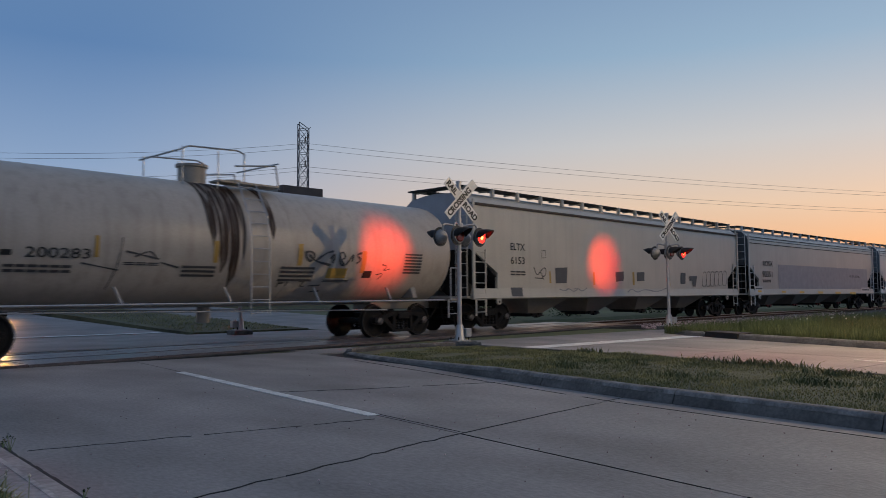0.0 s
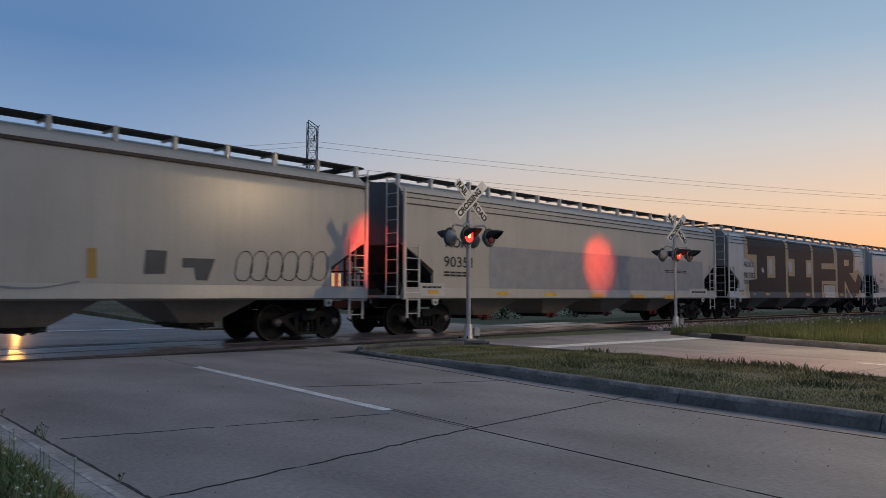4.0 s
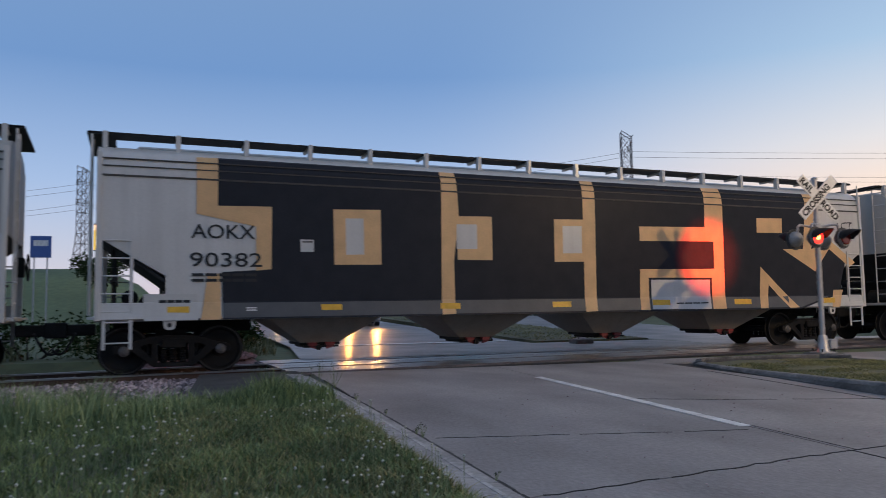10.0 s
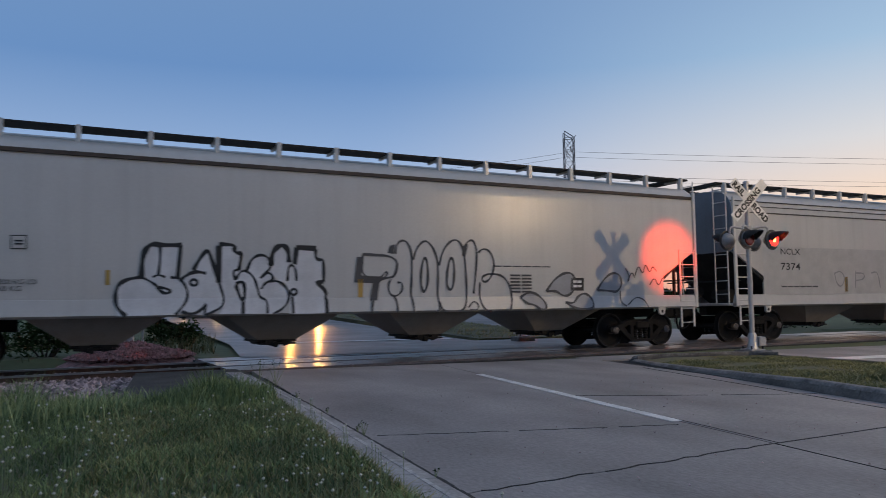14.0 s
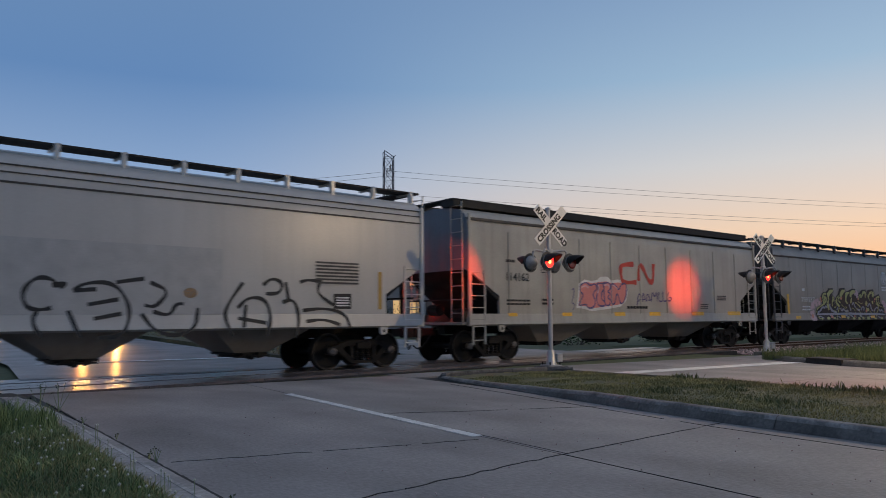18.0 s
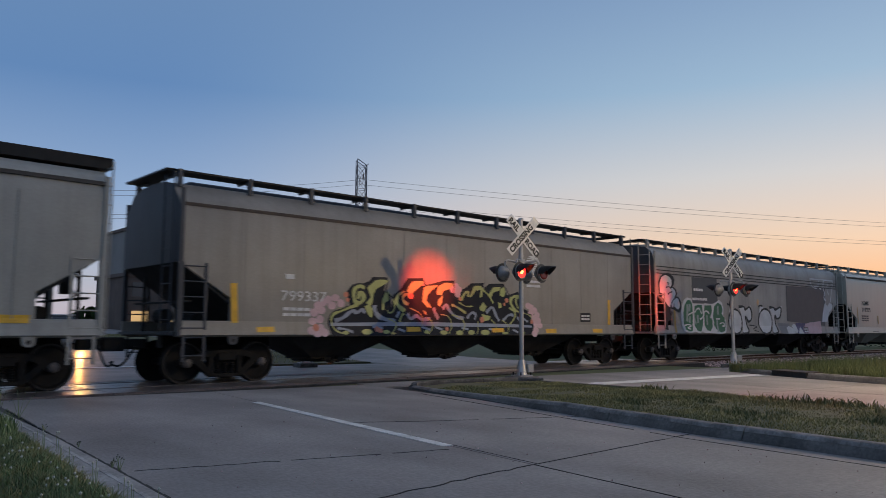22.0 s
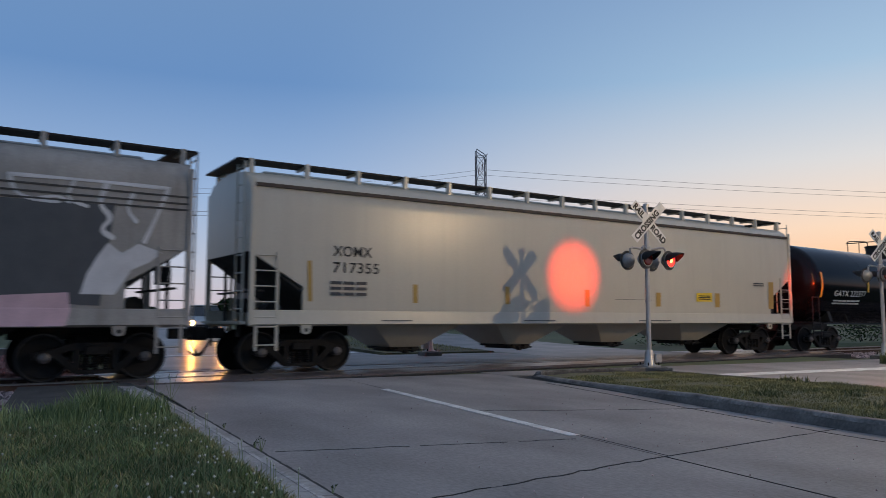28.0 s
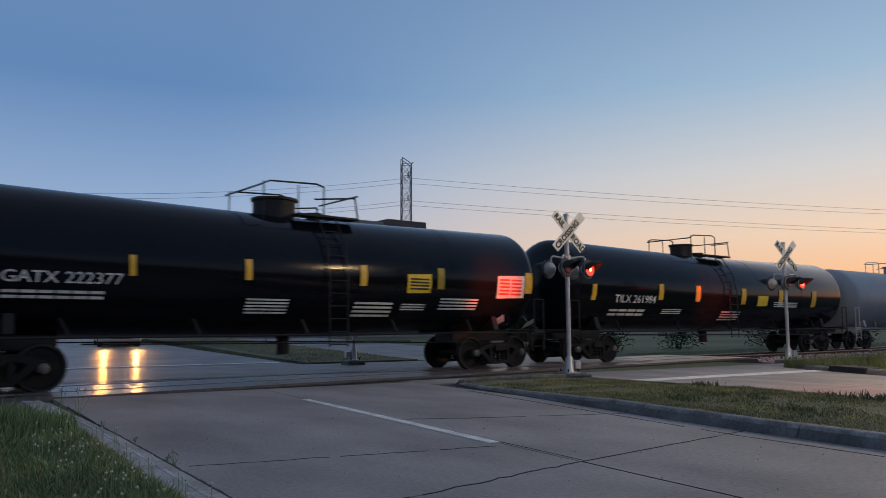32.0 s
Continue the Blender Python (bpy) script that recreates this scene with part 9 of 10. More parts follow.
bs = thing("pole_sign", "small blue roadside sign on posts", "sign", m=pose(-7.6, 58, 0.9))
bm = bmesh.new()
box(bm, -0.65, 0.65, -0.05, 0.05, 4.2, 5.7)
part("sign_panel", bm, mat("blue sign face", (0.03, 0.10, 0.32), 0.4, spots=0.1, scale=4, grain=30), bs)
for x in (-0.4, 0.4):
    bm = bmesh.new()
    tube(bm, (x, 0.08, -1), (x, 0.08, 5.0), 0.05, 8)
    part("post", bm, STEEL, bs)
bm = bmesh.new()
box(bm, -0.45, 0.45, -0.06, -0.051, 5.0, 5.4)
part("lettering", bm, WHITE_PAINT, bs)

rs = thing("round_sign", "round road sign on a post, seen from behind", "sign", m=pose(1.55, 27.5, 0.1))
bm = bmesh.new()
tube(bm, (0, 0, -0.3), (0, 0, 2.7), 0.035, 8)
part("post", bm, STEEL, rs)
bm = bmesh.new()
lathe(bm, [(0.0, 0.44), (0.02, 0.44)], 28, "y", (0, -0.06, 2.35))
part("sign_face", bm, SIGN_BACK, rs, "bare metal disc")

# lattice pylons on one line, with wires
PYLON = mat("grey lattice steel", (0.16, 0.16, 0.17), 0.6, metal=0.3, spots=0.1, scale=2, grain=20)


def pylon(label, x, y, height, turn):
    p = thing("pylon", label, "pylon", "power line pylons", m=pose(x, y, 0, 0, 0, turn))
    bm = bmesh.new()

    def half(z):
        return 4.4 - 2.75 * min(1, z / (height * 0.55))
    zs = [height * k / 14 for k in range(15)]
    for z0, z1 in zip(zs, zs[1:]):
        a, b = half(z0), half(z1)
        for sx, sy in ((-1, -1), (1, -1), (1, 1), (-1, 1)):
            tube(bm, (sx * a, sy * a, z0), (sx * b, sy * b, z1), 0.16, 4)
        for (ax, ay), (bx, by) in (((-1, -1), (1, -1)), ((1, -1), (1, 1)), ((1, 1), (-1, 1)), ((-1, 1), (-1, -1))):
            tube(bm, (ax * a, ay * a, z0), (bx * b, by * b, z1), 0.09, 4)
            tube(bm, (bx * a, by * a, z0), (ax * b, ay * b, z1), 0.09, 4)
            tube(bm, (ax * b, ay * b, z1), (bx * b, by * b, z1), 0.09, 4)
    part("tower", bm, PYLON, p)
    for s in (-1, 1):
        bm = bmesh.new()
        for w in (-1.9, 1.9):
            tube(bm, (s * 1.65, w * 0.87, height), (s * 1.65, 1.65, height + 2.2), 0.14, 4)
        tube(bm, (s * 1.65, -1.65, height), (s * 1.65, -2.2, height + 0.6), 0.12, 4)
        part("peak", bm, PYLON, p)
        for z, reach in ((0.937, 4.6), (0.80, 4.6)):
            bm = bmesh.new()
            tube(bm, (s * 1.5, 0, height * z), (s * reach, 0, height * z), 0.14, 4)
            tube(bm, (s * 1.5, 0, height * (z - 0.03)), (s * reach, 0, height * z), 0.1, 4)
            arm = part("cross_arm", bm, PYLON, p)
            bm = bmesh.new()
            tube(bm, (s * reach, 0, height * z), (s * reach, 0, height * z - 2), 0.12, 6)
            part("insulator", bm, BRONZE, arm)
    return p


PYLONS = [(-196, 377, 56), (-25, 294, 52), (148, 211, 57.8), (600, -6, 58)]
for x, y, h in PYLONS:
    pylon("tall grey lattice power pylon", x, y, h, -25.7 + 90)
wires = thing("power_wires", "thin power wires hanging between pylons", "wire", kind="structure")
for (x0, y0, h0), (x1, y1, h1) in zip(PYLONS, PYLONS[1:]):
    for off in (-4.6, 4.6):
        for z in (0.937, 0.80):
            bm = bmesh.new()
            pts = []
            for k in range(25):
                a = k / 24
                sag = 4 * a * (1 - a) * (4 if z > 0.99 else 6)
                pts.append((x0 + (x1 - x0) * a + off * 0.43, y0 + (y1 - y0) * a + off * 0.9, h0 * z + (h1 * z - h0 * z) * a - 2 - sag))
            pipe(bm, pts, 0.048, 4)
            part("wire", bm, PYLON, wires)

# ---------------------------------------------------------------- trees, bushes, grass, stones
LEAF = mat("dusky green leaves", (0.04, 0.065, 0.024), 0.95, spec=0.05, spots=0.4, scale=1.2, grain=8, bump=0.0)
BARK = mat("grey brown bark", (0.07, 0.055, 0.045), 0.9, spots=0.3, scale=4, grain=30, bump=0.4)


def leaves(rng, centres, count, spread, size):
    verts, faces = [], []
    for _ in range(count):
        c = centres[rng.randrange(len(centres))]
        d = Vector((rng.gauss(0, 1), rng.gauss(0, 1), rng.gauss(0, 0.8)))
        p = Vector(c) + d.normalized() * spread * rng.random() ** 0.5
        a, b = Vector((rng.uniform(-1, 1), rng.uniform(-1, 1), rng.uniform(-0.6, 0.6))).normalized() * size * rng.uniform(0.6, 1.3), Vector((rng.uniform(-1, 1), rng.uniform(-1, 1), rng.uniform(-1, 1))).normalized() * size * 0.5
        k = len(verts)
        verts += [p - a, p + b, p + a, p - b]
        faces.append((k, k + 1, k + 2, k + 3))
    me = bpy.data.meshes.new("crown")
    me.from_pydata(verts, [], faces)
    me.materials.append(LEAF)
    return me


def tree(x, y, ground, height, crown, seed, count=1500, label="leafy dark green tree beside the road"):
    rng = random.Random(seed)
    t = thing("tree", label, "tree", "trees", m=pose(x, y, ground, 0, 0, seed * 47))
    bm = bmesh.new()
    tube(bm, (0, 0, -0.3), (0.05, 0, height * 0.45), height * 0.028, 8, height * 0.02)
    centres = []
    for k in range(9):
        a, r = k * 2.4 + rng.random(), crown * rng.uniform(0.35, 0.8)
        end = Vector((r * math.cos(a), r * math.sin(a), height * rng.uniform(0.55, 0.95)))
        tube(bm, (0.05, 0, height * rng.uniform(0.3, 0.45)), end, height * 0.012, 5, height * 0.004)
        centres.append(end)
    part("trunk", bm, BARK, t)
    shared("crown", leaves(rng, centres, count, crown * 0.42, height * 0.035), t, label="crown of small dark leaves")
    return t


for k, (x, y, h, c) in enumerate(((1.9, 62, 6.2, 2.6), (-3.2, 50, 4.4, 1.8), (25, 60, 4.6, 2.2), (38, 70, 5.0, 2.4), (147, 31, 9.2, 4.5), (166, 34, 8.2, 4.2), (190, 40, 8.8, 4.4), (130, 24, 6.8, 2.6), (46, 76, 4.5, 2.2))):
    tree(x, y, (0.15 if x > 30 else 0.5) if y > 40 else 0.0, h, c, k + 3)


def bush(x, y, z, r, h, seed, count=1100):
    rng = random.Random(seed)
    t = thing("bush", "low dark green bush by the track", "bush", "bushes", m=pose(x, y, z))
    centres = [Vector((r * rng.uniform(-0.7, 0.7), r * rng.uniform(-0.5, 0.5), h * rng.uniform(0.3, 0.8))) for _ in range(6)]
    bm = bmesh.new()
    for c in centres:
        tube(bm, (c.x * 0.3, c.y * 0.3, -0.1), c, 0.03, 5, 0.01)
    part("stems", bm, BARK, t)
    shared("crown", leaves(rng, centres, count, r * 0.5, 0.09), t)
    return t


for k, (x, y, r, h) in enumerate(((-3.5, 24.5, 1.6, 1.0), (-1.2, 23.4, 1.2, 0.8), (-7, 25.5, 2.0, 1.2), (2.4, 24.6, 0.9, 0.6), (-11, 26, 2.2, 1.3), (20, 46, 2.0, 1.6), (23, 47, 2.4, 1.8), (27, 48, 2.4, 1.7), (31, 50, 2.2, 1.6), (35, 52, 2.4, 1.8), (29, 25, 2.0, 1.2), (36, 25, 2.4, 1.3), (44, 24, 2.4, 1.3), (55, 24, 3.0, 1.6), (68, 22, 3.0, 1.6))):
    bush(x, y, 0.0 if y < 40 else 0.7, r, h, 50 + k)

def far_woods(name, label, x0, x1, y, slope, low, high, count, size, seed, ground=0.0):
    """A far belt of trees with an uneven top, as a mass of leaf clumps."""
    rng = np.random.RandomState(seed)
    verts, faces = [], []
    for _ in range(count):
        x = x0 + (x1 - x0) * rng.uniform()
        top = low + (high - low) * max(0.0, min(1.0, 0.5 + 0.9 * noise.noise((x * 0.06, seed, 0)) + 0.5 * noise.noise((x * 0.25, seed, 3))))
        p = Vector((x, y + slope * x + rng.uniform(-2, 2), ground - 0.4 + (top + 0.4) * rng.uniform() ** 0.8))
        a = Vector(rng.uniform(-1, 1, 3)).normalized() * size * rng.uniform(0.5, 1.3)
        b = Vector(rng.uniform(-1, 1, 3)).normalized() * size * 0.7
        n = len(verts)
        verts += [p - a, p + b, p + a, p - b]
        faces.append((n, n + 1, n + 2, n + 3))
    me = bpy.data.meshes.new(name)
    me.from_pydata(verts, [], faces)
    me.materials.append(LEAF)
    return tagged(new(name, me), label, "trees", kind="stuff")


# low belt added to dim the sky mirrored in the far road
far_woods("far_trees", "low dark belt of added far trees", -2, 150, 122, -0.1, 1.6, 4.6, 9000, 0.7, 4, 0.3)
# unseen belt added behind the camera to darken reflections in the car sides
far_woods("unseen_trees", "unseen dark belt of trees added behind the camera", -30, 110, -62, 0.0, 5.0, 8.5, 9000, 1.1, 5)

# pale gravel lot past the track, with a parked white van
sheet("gravel_lot", [(-14.5, 31.0), (-6.3, 32.5), (-9.5, 64.0), (-19.5, 64.0)], -0.03, mat("pale gravel", (0.36, 0.33, 0.32), 0.9, spots=0.35, scale=0.5, grain=12, bump=0.4), "pale gravel lot beyond the track", "ground", 0.3)
VAN_WHITE = mat("white van paint", (0.6, 0.61, 0.63), 0.35, spots=0.05, scale=2, grain=30, bump=0.0)
van = thing("van", "small white van parked on the gravel lot", "van", m=pose(-13.3, 46.0, 0.0, 0, 0, 8))
bm = bmesh.new()
prism(bm, [(-2.1, 0.35), (-2.1, 1.0), (-1.5, 1.12), (-1.0, 1.75), (2.1, 1.8), (2.15, 0.35)], "y", -0.85, 0.85)
part("body", bm, VAN_WHITE, van, bevel=0.06)
bm = bmesh.new()
prism(bm, [(-1.38, 1.15), (-0.98, 1.62), (-0.2, 1.64), (-0.2, 1.15)], "y", -0.862, -0.85)
part("side_window", bm, GLASS_DARK, van)
for x in (-1.35, 1.35):
    for y in (-0.8, 0.8):
        bm = bmesh.new()
        lathe(bm, [(y - 0.1, 0.15), (y - 0.1, 0.33), (y + 0.1, 0.33), (y + 0.1, 0.15)], 18, "y", (x, 0, 0.33))
        part("wheel", bm, TYRE, van, smooth=True)

# green rise behind the left of the track
bm = bmesh.new()
grid = {}
for i in range(41):
    for j in range(17):
        x, y = -150 + i * 4.0, 34 + j * 6.0
        f = max(0, min(1, (y - 56) / 40))
        z = -0.15 + 6.4 * f * f * (3 - 2 * f) * max(0, min(1, (3 - x) / 7)) + 0.25 * noise.noise((x * 0.05, y * 0.05, 9))
        grid[i, j] = bm.verts.new((x, y, z))
for i in range(40):
    for j in range(16):
        bm.faces.new((grid[i, j], grid[i + 1, j], grid[i + 1, j + 1], grid[i, j + 1]))
tagged(part("green_rise", bm, mat("pale green meadow", (0.13, 0.17, 0.075), 0.95, spots=0.3, scale=0.12, grain=2, bump=0.3), smooth=True), "grassy green rise in the distance", "hill", kind="structure")


def grass_mat(name, low, high):
    m = mat(name, low, 0.7, spots=0.3, scale=0.8, grain=5, bump=0.0)
    nt = m.node_tree
    geo_n, ramp = nt.nodes.new("ShaderNodeNewGeometry"), nt.nodes.new("ShaderNodeValToRGB")
    ramp.color_ramp.elements[0].color, ramp.color_ramp.elements[1].color = (*low, 1), (*high, 1)
    nt.links.new(geo_n.outputs["Random Per Island"], ramp.inputs["Fac"])
    nz, tc = nt.nodes.new("ShaderNodeTexNoise"), nt.nodes.new("ShaderNodeTexCoord")
    nz.inputs["Scale"].default_value = 1.3
    nt.links.new(tc.outputs["Object"], nz.inputs["Vector"])
    mx = nt.nodes.new("ShaderNodeMix")
    mx.data_type, mx.blend_type = "RGBA", "MULTIPLY"
    mx.inputs["Factor"].default_value = 0.75
    rr = nt.nodes.new("ShaderNodeValToRGB")
    rr.color_ramp.elements[0].position, rr.color_ramp.elements[1].position = 0.35, 0.65
    rr.color_ramp.elements[0].color, rr.color_ramp.elements[1].color = (0.35, 0.42, 0.32, 1), (1.2, 1.12, 1.0, 1)
    nt.links.new(nz.outputs["Fac"], rr.inputs["Fac"])
    nt.links.new(ramp.outputs[0], mx.inputs["A"])
    nt.links.new(rr.outputs[0], mx.inputs["B"])
    nt.links.new(mx.outputs["Result"], nt.nodes["Principled BSDF"].inputs["Base Color"])
    return m


GRASS = grass_mat("verge grass", (0.07, 0.115, 0.04), (0.275, 0.36, 0.15))
GRASS_DARK = grass_mat("dusky wild grass", (0.07, 0.09, 0.035), (0.2, 0.2, 0.09))
GRASS_STRAW = grass_mat("straw coloured grass", (0.17, 0.16, 0.065), (0.46, 0.42, 0.2))
GRASS_ROAD = grass_mat("roadside grass", (0.06, 0.09, 0.03), (0.19, 0.225, 0.09))
GRASS_DRY = grass_mat("mown dry grass", (0.13, 0.145, 0.055), (0.36, 0.32, 0.14))
GRASS_TALL = grass_mat("tall wild grass", (0.14, 0.215, 0.09), (0.40, 0.48, 0.24))


def blades(name, label, count, place, height, width, material, seed, lean=0.35):
    """Grass: place(rng) gives a root and a scale."""
    rng = np.random.RandomState(seed)
    verts, faces = [], []
    for _ in range(count):
        got = place(rng)
        if got is None:
            continue
        x, y, z, k = got
        h, w, a = height * k * rng.uniform(0.5, 1.3), width * rng.uniform(0.6, 1.3), rng.uniform(0, 6.283)
        dx, dy = math.cos(a) * w, math.sin(a) * w
        lx, ly = rng.normal(0, lean * h), rng.normal(0, lean * h)
        n = len(verts)
        verts += [(x - dx, y - dy, z - 0.02), (x + dx, y + dy, z - 0.02), (x + lx * 0.4 + dx * 0.7, y + ly * 0.4 + dy * 0.7, z + h * 0.6), (x + lx * 0.4 - dx * 0.7, y + ly * 0.4 - dy * 0.7, z + h * 0.6), (x + lx, y + ly, z + h)]
        faces += [(n, n + 1, n + 2, n + 3), (n + 3, n + 2, n + 4)]
    me = bpy.data.meshes.new(name)
    me.from_pydata(verts, [], faces)
    me.materials.append(material)
    return tagged(new(name, me), label, "grass", kind="stuff")


def on_verge(rng):
    v = 1.5 + 12.3 * rng.uniform() ** 0.8
    u = gutter_u(v) - 0.44 - 7.0 * rng.uniform() ** 1.2
    x, y = road_xy(u, v)
    inside = verge_in(x, y)
    if inside < 0:
        return None
    return x, y, verge_z(u, x, y), 0.7 + 0.6 * max(0, noise.noise((x * 1.4, y * 1.4, 5)) + 0.3)


def on_verge_edge(rng):
    v = 6.0 + 8.0 * rng.uniform()
    u = gutter_u(v) - 0.46 - 6.0 * rng.uniform()
    x, y = road_xy(u, v)
    inside = verge_in(x, y)
    if inside < 0 or inside > 2.2 * rng.uniform() + 0.3 or y < 8.0 + rng.uniform():
        return None
    return x, y, verge_z(u, x, y), (0.45 + 0.9 * max(0, noise.noise((x * 1.1, y * 1.1, 6)) + 0.5)) * (1.0 if x < -0.6 else 0.62)


blades("grass_verge", "rough mown green verge grass", 105000, on_verge, 0.085, 0.005, GRASS, 1, 0.6)
blades("grass_verge_edge", "long pale grass along the track bed", 40000, on_verge_edge, 0.36, 0.006, GRASS_TALL, 21, 0.3)


def on_tuft(rng):
    a, r = rng.uniform(0, 6.283), rng.uniform() ** 0.6
    x, y = 1.35 + 0.8 * r * math.cos(a), 9.35 + 0.6 * r * math.sin(a)
    u = x * 0.9923 - y * 0.1236
    if u > gutter_u(x * 0.1236 + y * 0.9923) - 0.4:
        return None
    return x, y, verge_z(u, x, y), (1.1 - 0.6 * r) * (0.75 + 0.6 * max(-0.6, noise.noise((x * 3, y * 3, 1))))


blades("grass_tuft", "tall green grass tuft at the verge corner", 2300, on_tuft, 0.40, 0.006, GRASS, 22, 0.3)


def on_kerb_edge(rng):
    v = 2.0 + 9.5 * rng.uniform()
    u = gutter_u(v) - 0.4 - 2.0 * rng.uniform() ** 1.8
    x, y = road_xy(u, v)
    return x, y, verge_z(u, x, y), 0.6 + 0.5 * rng.uniform()


blades("grass_dry_edge", "short dry yellow grass along the kerb", 30000, on_kerb_edge, 0.07, 0.005, GRASS_STRAW, 23, 0.7)


def on_median(rng):
    v = -4 + 17.6 * rng.uniform()
    for (u0, v0), (u1, v1) in zip(MEDIAN_EDGE, MEDIAN_EDGE[1:]):
        if v0 <= v <= v1:
            lo = u0 + (u1 - u0) * (v - v0) / (v1 - v0) + 0.2
            break
    else:
        return None
    hi = far_u(v) - 0.16
    u = lo + (hi - lo) * rng.uniform()
    x, y = road_xy(u, v)
    return x, y, median_top(v) - 0.03 + 0.04 * min(1, (u - lo) / 2.6, (hi - u) / 2.6), (0.45 + 1.1 * max(0, noise.noise((x * 1.6, y * 1.6, 2)) + 0.25)) * (1 if v < 12.6 else 0.4)


def on_weeds(rng):
    k = rng.randint(0, len(WEEDS))
    u, v, r = WEEDS[k]
    u, v = u + rng.normal(0, r * 0.5), v + rng.normal(0, r)
    x, y = road_xy(u, v)
    return x, y, median_top(v) + 0.005, rng.uniform(0.5, 1.2)


WEEDS = ((10.9, 6.2, 0.4), (10.85, 5.7, 0.25), (8.6, 5.8, 0.15), (9.4, 7.0, 0.16), (8.5, 7.6, 0.12), (10.2, 4.6, 0.2), (9.0, 4.2, 0.2), (11.1, 9.4, 0.15))
blades("grass_weeds", "dark leafy weeds in the median grass", 1000, on_weeds, 0.08, 0.011, GRASS_DARK, 27, 0.7)
blades("grass_median", "short mown yellow green median grass", 80000, on_median, 0.05, 0.006, GRASS_DRY, 2, 0.7)


def on_right(rng):
    v = -4 + 17.5 * rng.uniform()
    edge = 17.02 + max(0, v - 5) * 0.275
    u = edge + 27 * rng.uniform() ** 2.1
    if u < edge + 0.9 and 10.2 < v < 12.0:
        return None
    x, y = road_xy(u, v)
    if y > track_at(x, -3.2)[1]:
        return None
    return x, y, -0.05, 0.6 + 0.7 * max(0, noise.noise((x * 0.5, y * 0.5, 8)) + 0.4)


blades("grass_tall", "tall yellow green roadside grass", 84000, on_right, 0.46, 0.0065, GRASS_ROAD, 3, 0.25)


def on_far(rng):
    x = -22 + 26 * rng.uniform()
    y = 21.5 + 9 * rng.uniform()
    u = x * 0.9923 - y * 0.1236
    if u > 0.4 or noise.noise((x * 0.33, y * 0.33, 2)) < 0.04 + 0.25 * rng.uniform():
        return None
    return x, y, -0.1, 0.5 + 0.8 * max(0, noise.noise((x * 0.33, y * 0.33, 2)) + 0.2)


blades("grass_past_track", "tall dark grass past the track", 16000, on_far, 0.55, 0.01, GRASS_DARK, 4, 0.25)


def on_far_median(rng):
    u, v = 9.0 + 3.9 * rng.uniform(), 24.0 + 26 * rng.uniform()
    x, y = road_xy(u - max(0, v - 28) * 0.12, v)
    return x, y, 0.05 + max(0, v - 25) * 0.032, 0.6


bm = bmesh.new()
rows = []
for u0, u1, v, z in ((8.9, 13.0, 23.6, 0.05), (8.8, 13.0, 26, 0.08), (8.0, 12.0, 34, 0.36), (6.6, 10.7, 45, 0.72), (1.5, 4.6, 80, 1.4)):
    rows.append([bm.verts.new((*road_xy(a, v), b)) for a, b in ((u0, z - 0.3), (u0, z), (u1, z), (u1, z - 0.3))])
for p, q in zip(rows, rows[1:]):
    for i in range(3):
        bm.faces.new((p[i], p[i + 1], q[i + 1], q[i]))
bm.faces.new(rows[0])
tagged(part("median_beyond", bm, SOIL), "grass median past the track with a kerb edge", "median", kind="structure")
blades("grass_far_median", "dry grass on the far median", 9000, on_far_median, 0.10, 0.012, GRASS_DRY, 5)

# seed heads and small flowers in the verge
HEADS = mat("pale seed heads", (0.55, 0.54, 0.45), 0.9, spots=0.2, scale=20, grain=80)
STALK = mat("thin pale stalk", (0.26, 0.3, 0.15), 0.8, spots=0.2, scale=5, grain=40)


def seed_heads(name, label, places, size):
    hv, hf = [], []
    sv, sf = [], []
    for x, y, z, h in places:
        n = len(sv)
        sv += [(x - 0.002, y, z), (x + 0.002, y, z), (x + 0.002, y, z + h), (x - 0.002, y, z + h)]
        sf.append((n, n + 1, n + 2, n + 3))
        n = len(hv)
        c = (x, y, z + h)
        hv += [(c[0] + size, c[1], c[2]), (c[0] - size, c[1], c[2]), (c[0], c[1] + size, c[2]), (c[0], c[1] - size, c[2]), (c[0], c[1], c[2] + size), (c[0], c[1], c[2] - size)]
        for t in ((0, 2, 4), (2, 1, 4), (1, 3, 4), (3, 0, 4), (2, 0, 5), (1, 2, 5), (3, 1, 5), (0, 3, 5)):
            hf.append(tuple(n + q for q in t))
    for nm, v, f, m in ((name, hv, hf, HEADS), (name + "_stalks", sv, sf, STALK)):
        me = bpy.data.meshes.new(nm)
        me.from_pydata(v, [], f)
        me.materials.append(m)
        tagged(new(nm, me), label, "flower", kind="stuff")


rng = np.random.RandomState(11)
spots = []
for _ in range(460):
    v = 2.0 + 6.0 * rng.uniform() ** 1.2
    u = gutter_u(v) - 0.42 - 3.4 * rng.uniform() ** 2.0
    x, y = road_xy(u, v)
    if noise.noise((x * 0.7, y * 0.7, 1)) > -0.2 and verge_in(x, y) > 0.8:
        spots.append((x, y, verge_z(u, x, y), rng.uniform(0.08, 0.3)))
seed_heads("seed_heads", "pale dandelion seed heads in the verge", spots, 0.011)
spots = []
for _ in range(90):
    u, v = 19.5 + 14 * rng.uniform(), 4 + 8 * rng.uniform()
    x, y = road_xy(u, v)
    spots.append((x, y, 0.0, rng.uniform(0.4, 0.62)))
seed_heads("white_flowers", "small white flowers in the tall grass", spots, 0.025)

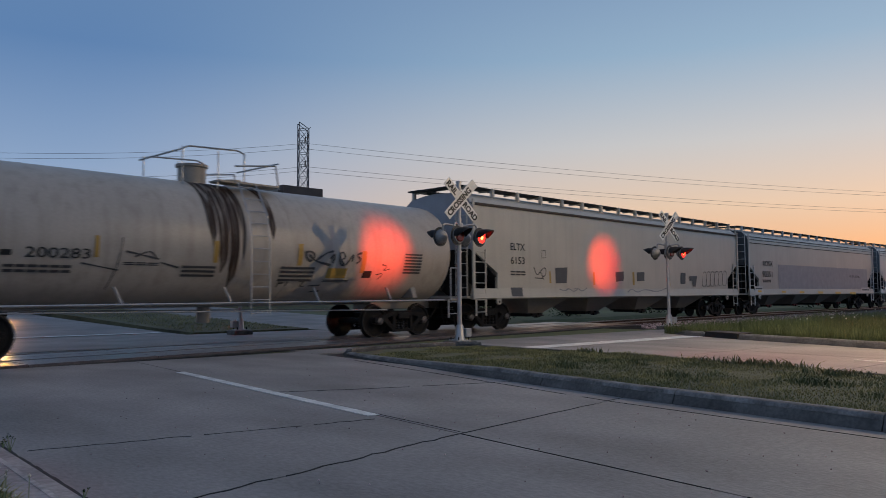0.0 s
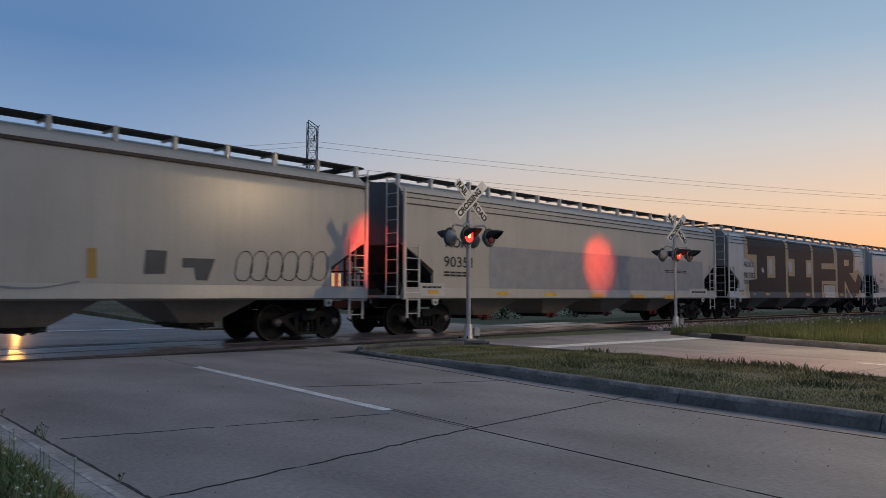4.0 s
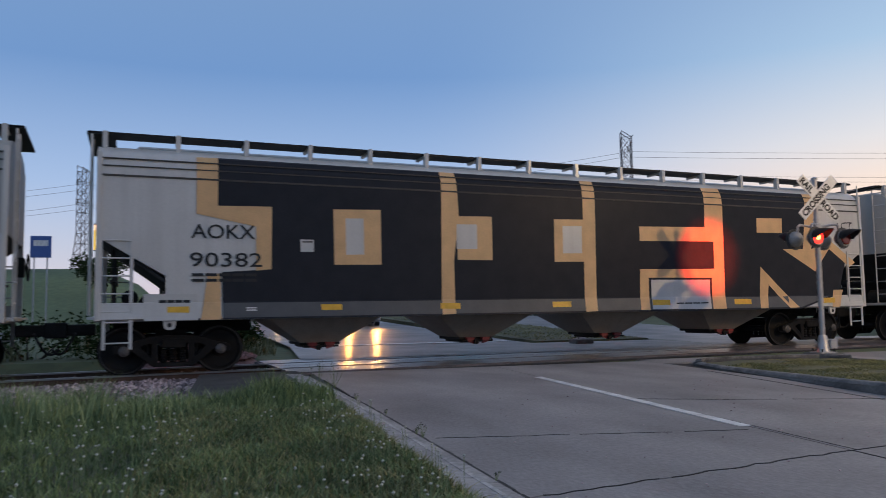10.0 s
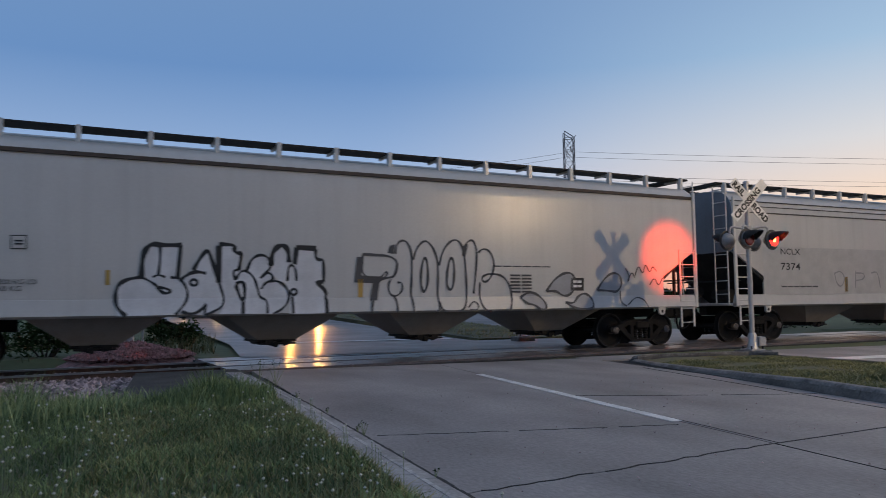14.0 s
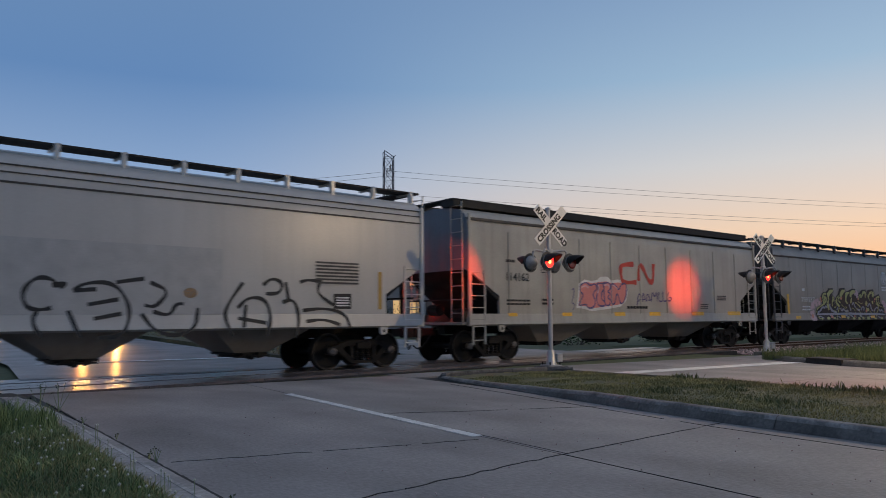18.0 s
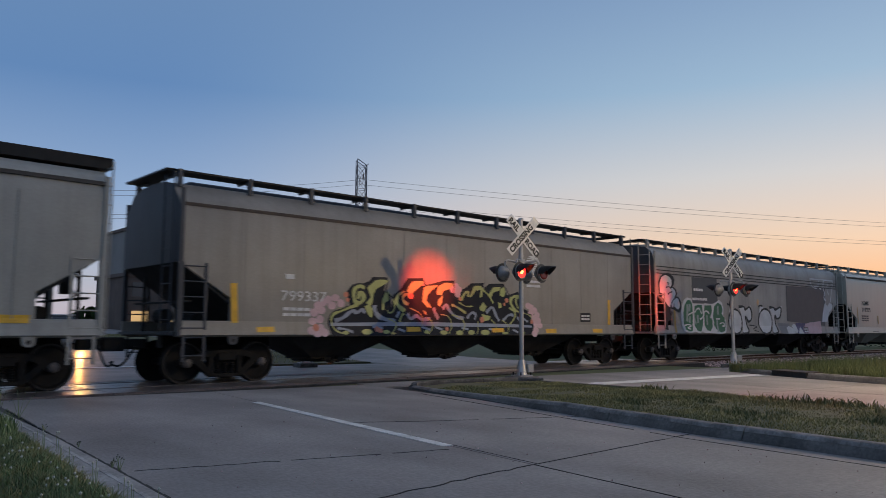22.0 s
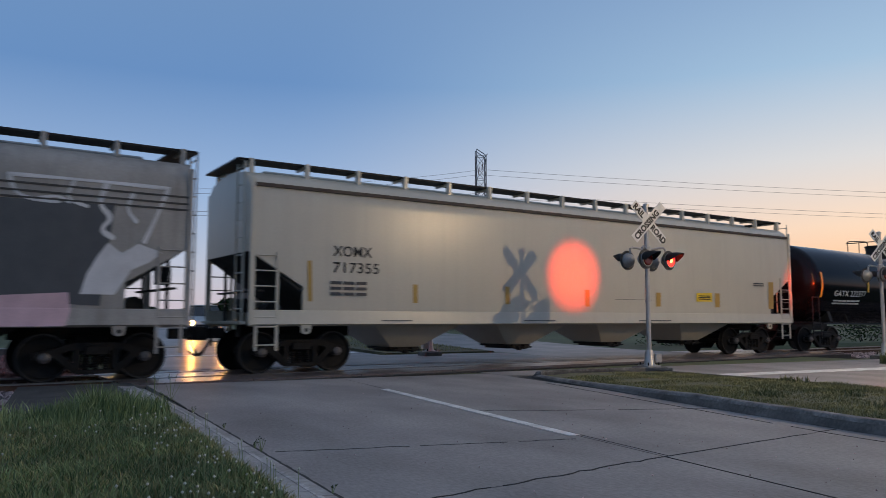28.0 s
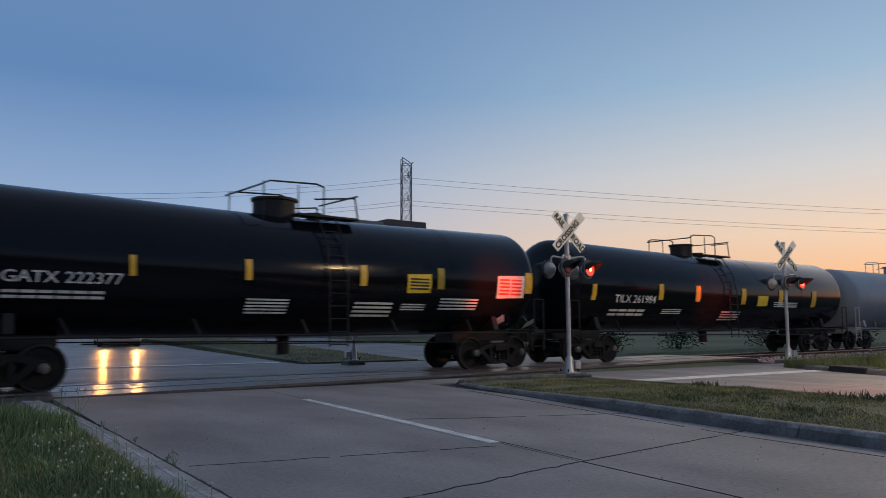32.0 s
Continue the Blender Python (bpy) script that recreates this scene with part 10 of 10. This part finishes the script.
# weeds at the gutter
for k, (u, v, h) in enumerate(((1.39, 6.9, 0.13), (1.37, 7.1, 0.06), (1.17, 10.1, 0.07), (1.05, 11.7, 0.42), (1.5, 5.05, 0.06), (1.31, 8.5, 0.05), (0.85, 12.2, 0.36))):
    x, y = road_xy(u, v)
    w = thing("weed", "small dark weed at the gutter", "weed", "gutter weeds", m=pose(x, y, 0.0))
    r2 = random.Random(k)
    bm = bmesh.new()
    ends = []
    for q in range(5):
        e = Vector((r2.gauss(0, h * 0.22), r2.gauss(0, h * 0.22), h * r2.uniform(0.6, 1.15)))
        tube(bm, (0, 0, 0), e, 0.004, 4, 0.002)
        ends.append(e)
    part("stems", bm, STALK, w)
    tagged(shared("leaf_tufts", leaves(r2, ends, 26, h * 0.12, 0.014 if h > 0.2 else 0.01), w), "", kind="stuff")

# loose stones on the near slope of the track bed and round the far signal
STONE = mat("grey pink stone", (0.24, 0.20, 0.195), 0.9, spots=0.3, scale=8, grain=40)
nt = STONE.node_tree
isl, rp = nt.nodes.new("ShaderNodeNewGeometry"), nt.nodes.new("ShaderNodeValToRGB")
rp.color_ramp.elements[0].color, rp.color_ramp.elements[1].color = (0.14, 0.10, 0.10, 1), (0.68, 0.52, 0.50, 1)
nt.links.new(isl.outputs["Random Per Island"], rp.inputs["Fac"])
nt.links.new(rp.outputs[0], nt.nodes["Principled BSDF"].inputs["Base Color"])


def stones(name, label, count, place, size, seed):
    rng = np.random.RandomState(seed)
    verts, faces = [], []
    for _ in range(count):
        x, y, z = place(rng)
        s = size * rng.uniform(0.6, 1.5)
        n = len(verts)
        for d in ((1, 0, 0), (-1, 0, 0), (0, 1, 0), (0, -1, 0), (0.2, 0.1, 1), (0, 0, -1)):
            q = np.array(d) * rng.uniform(0.6, 1.15, 3) * s + rng.uniform(-0.25, 0.25, 3) * s
            verts.append((x + q[0], y + q[1], z + q[2] * 0.8))
        for t in ((0, 2, 4), (2, 1, 4), (1, 3, 4), (3, 0, 4), (2, 0, 5), (1, 2, 5), (3, 1, 5), (0, 3, 5)):
            faces.append(tuple(n + q for q in t))
    me = bpy.data.meshes.new(name)
    me.from_pydata(verts, [], faces)
    me.materials.append(STONE)
    return tagged(new(name, me), label, "stones", kind="stuff")


def bed_z(o):
    for (o0, z0), (o1, z1) in zip(((-11.0, -0.75), (-8.6, -0.36), (-3.0, -0.26), (-1.9, -0.15), (1.9, -0.15), (3.2, -0.3)), ((-8.6, -0.36), (-3.0, -0.26), (-1.9, -0.15), (1.9, -0.15), (3.2, -0.3), (4.2, -0.7))):
        if o0 <= o <= o1:
            return z0 + (z1 - z0) * (o - o0) / (o1 - o0)
    return -0.7


def on_bed(rng):
    x, o = XL0 - 0.2 - 20 * rng.uniform() ** 1.2, -8.8 + 11.0 * rng.uniform()
    px, py, _ = track_at(x, o)
    return px, py, bed_z(o) + 0.01


stones("ballast_stones", "crushed grey and pink track stones", 24000, on_bed, 0.05, 6)


def on_bed_right(rng):
    x, o = XR0 + 25 * rng.uniform() ** 1.2, -3.6 + 5 * rng.uniform()
    px, py, _ = track_at(x, o)
    return px, py, bed_z(o) + 0.01


stones("ballast_stones_right", "crushed grey and pink track stones", 5000, on_bed_right, 0.05, 7)


# the pink puts the far signal's red light into the stone colour
RED_TINT_STONE = mat("pink crushed stone", (0.36, 0.2, 0.19), 0.9, spots=0.55, scale=7, grain=30, bump=0.6)


def on_heap(rng):
    a, r = rng.uniform(0, 6.283), 1.5 * rng.uniform() ** 0.5
    return 0.9 + r * math.cos(a), 20.7 + r * math.sin(a), 0.36 - 0.25 * r


stones("gravel_heap", "gravel tinted with the far signal light", 2000, on_heap, 0.06, 8).data.materials[0] = RED_TINT_STONE
bm = bmesh.new()
lathe(bm, [(-0.3, 1.9), (-0.02, 1.35), (0.22, 0.6), (0.34, 0.05)], 20, "z", (0.9, 20.7, 0))
tagged(part("gravel_mound", bm, RED_TINT_STONE, smooth=True), "low gravel mound under the far signal", "ground", kind="structure")


def on_road(rng):
    u, v = 1.8 + 5.2 * rng.uniform(), 2.5 + 9.5 * rng.uniform() ** 1.3
    return (*road_xy(u, v), 0.004)


stones("road_grit", "small dark grit on the concrete", 170, on_road, 0.009, 9)

# ---------------------------------------------------------------- motion of train, wheels and signal shutters


def train_at(t):
    for (t0, s0), (t1, s1) in zip(S_ROWS, S_ROWS[1:]):
        if t <= t1:
            return s0 + (s1 - s0) * (t - t0) / (t1 - t0)
    return S_ROWS[-1][1]


def motions():
    for ob, mid in MOVES:
        rows = []
        for k in range(17):
            x, y, turn = track_at(mid + train_at(2 * k))
            rows.append((2 * k, pose(x, y, 0, 0, 0, turn)))
        walk(ob, rows)
    for ob, x in WHEELS:
        walk(ob, [(k / 10, pose(x, 0, 0.457, 0, math.degrees(train_at(k / 10) / 0.457), 0)) for k in range(321)])
    for ob, side in SHUTTERS:
        # the lamps on the camera's left glow in the first half of each blink
        left = (ob.parent.matrix_basis.translation.x < 0) != (abs(math.degrees(ob.parent.parent.matrix_basis.to_euler().z)) > 90)
        rows, t, lit = [(0, pose(0, -0.07 if left else 0.04, 0))], 0.045, left
        while t < 32:
            for when, on in ((t, left), (t + FLASH / 2, not left)):
                if when + 0.034 < 32:
                    rows += [(when, pose(0, 0.04 if not on else -0.07, 0)), (when + 0.034, pose(0, 0.04 if on else -0.07, 0))]
            t += FLASH
        rows.append((32, rows[-1][1]))
        walk(ob, rows)


motions()
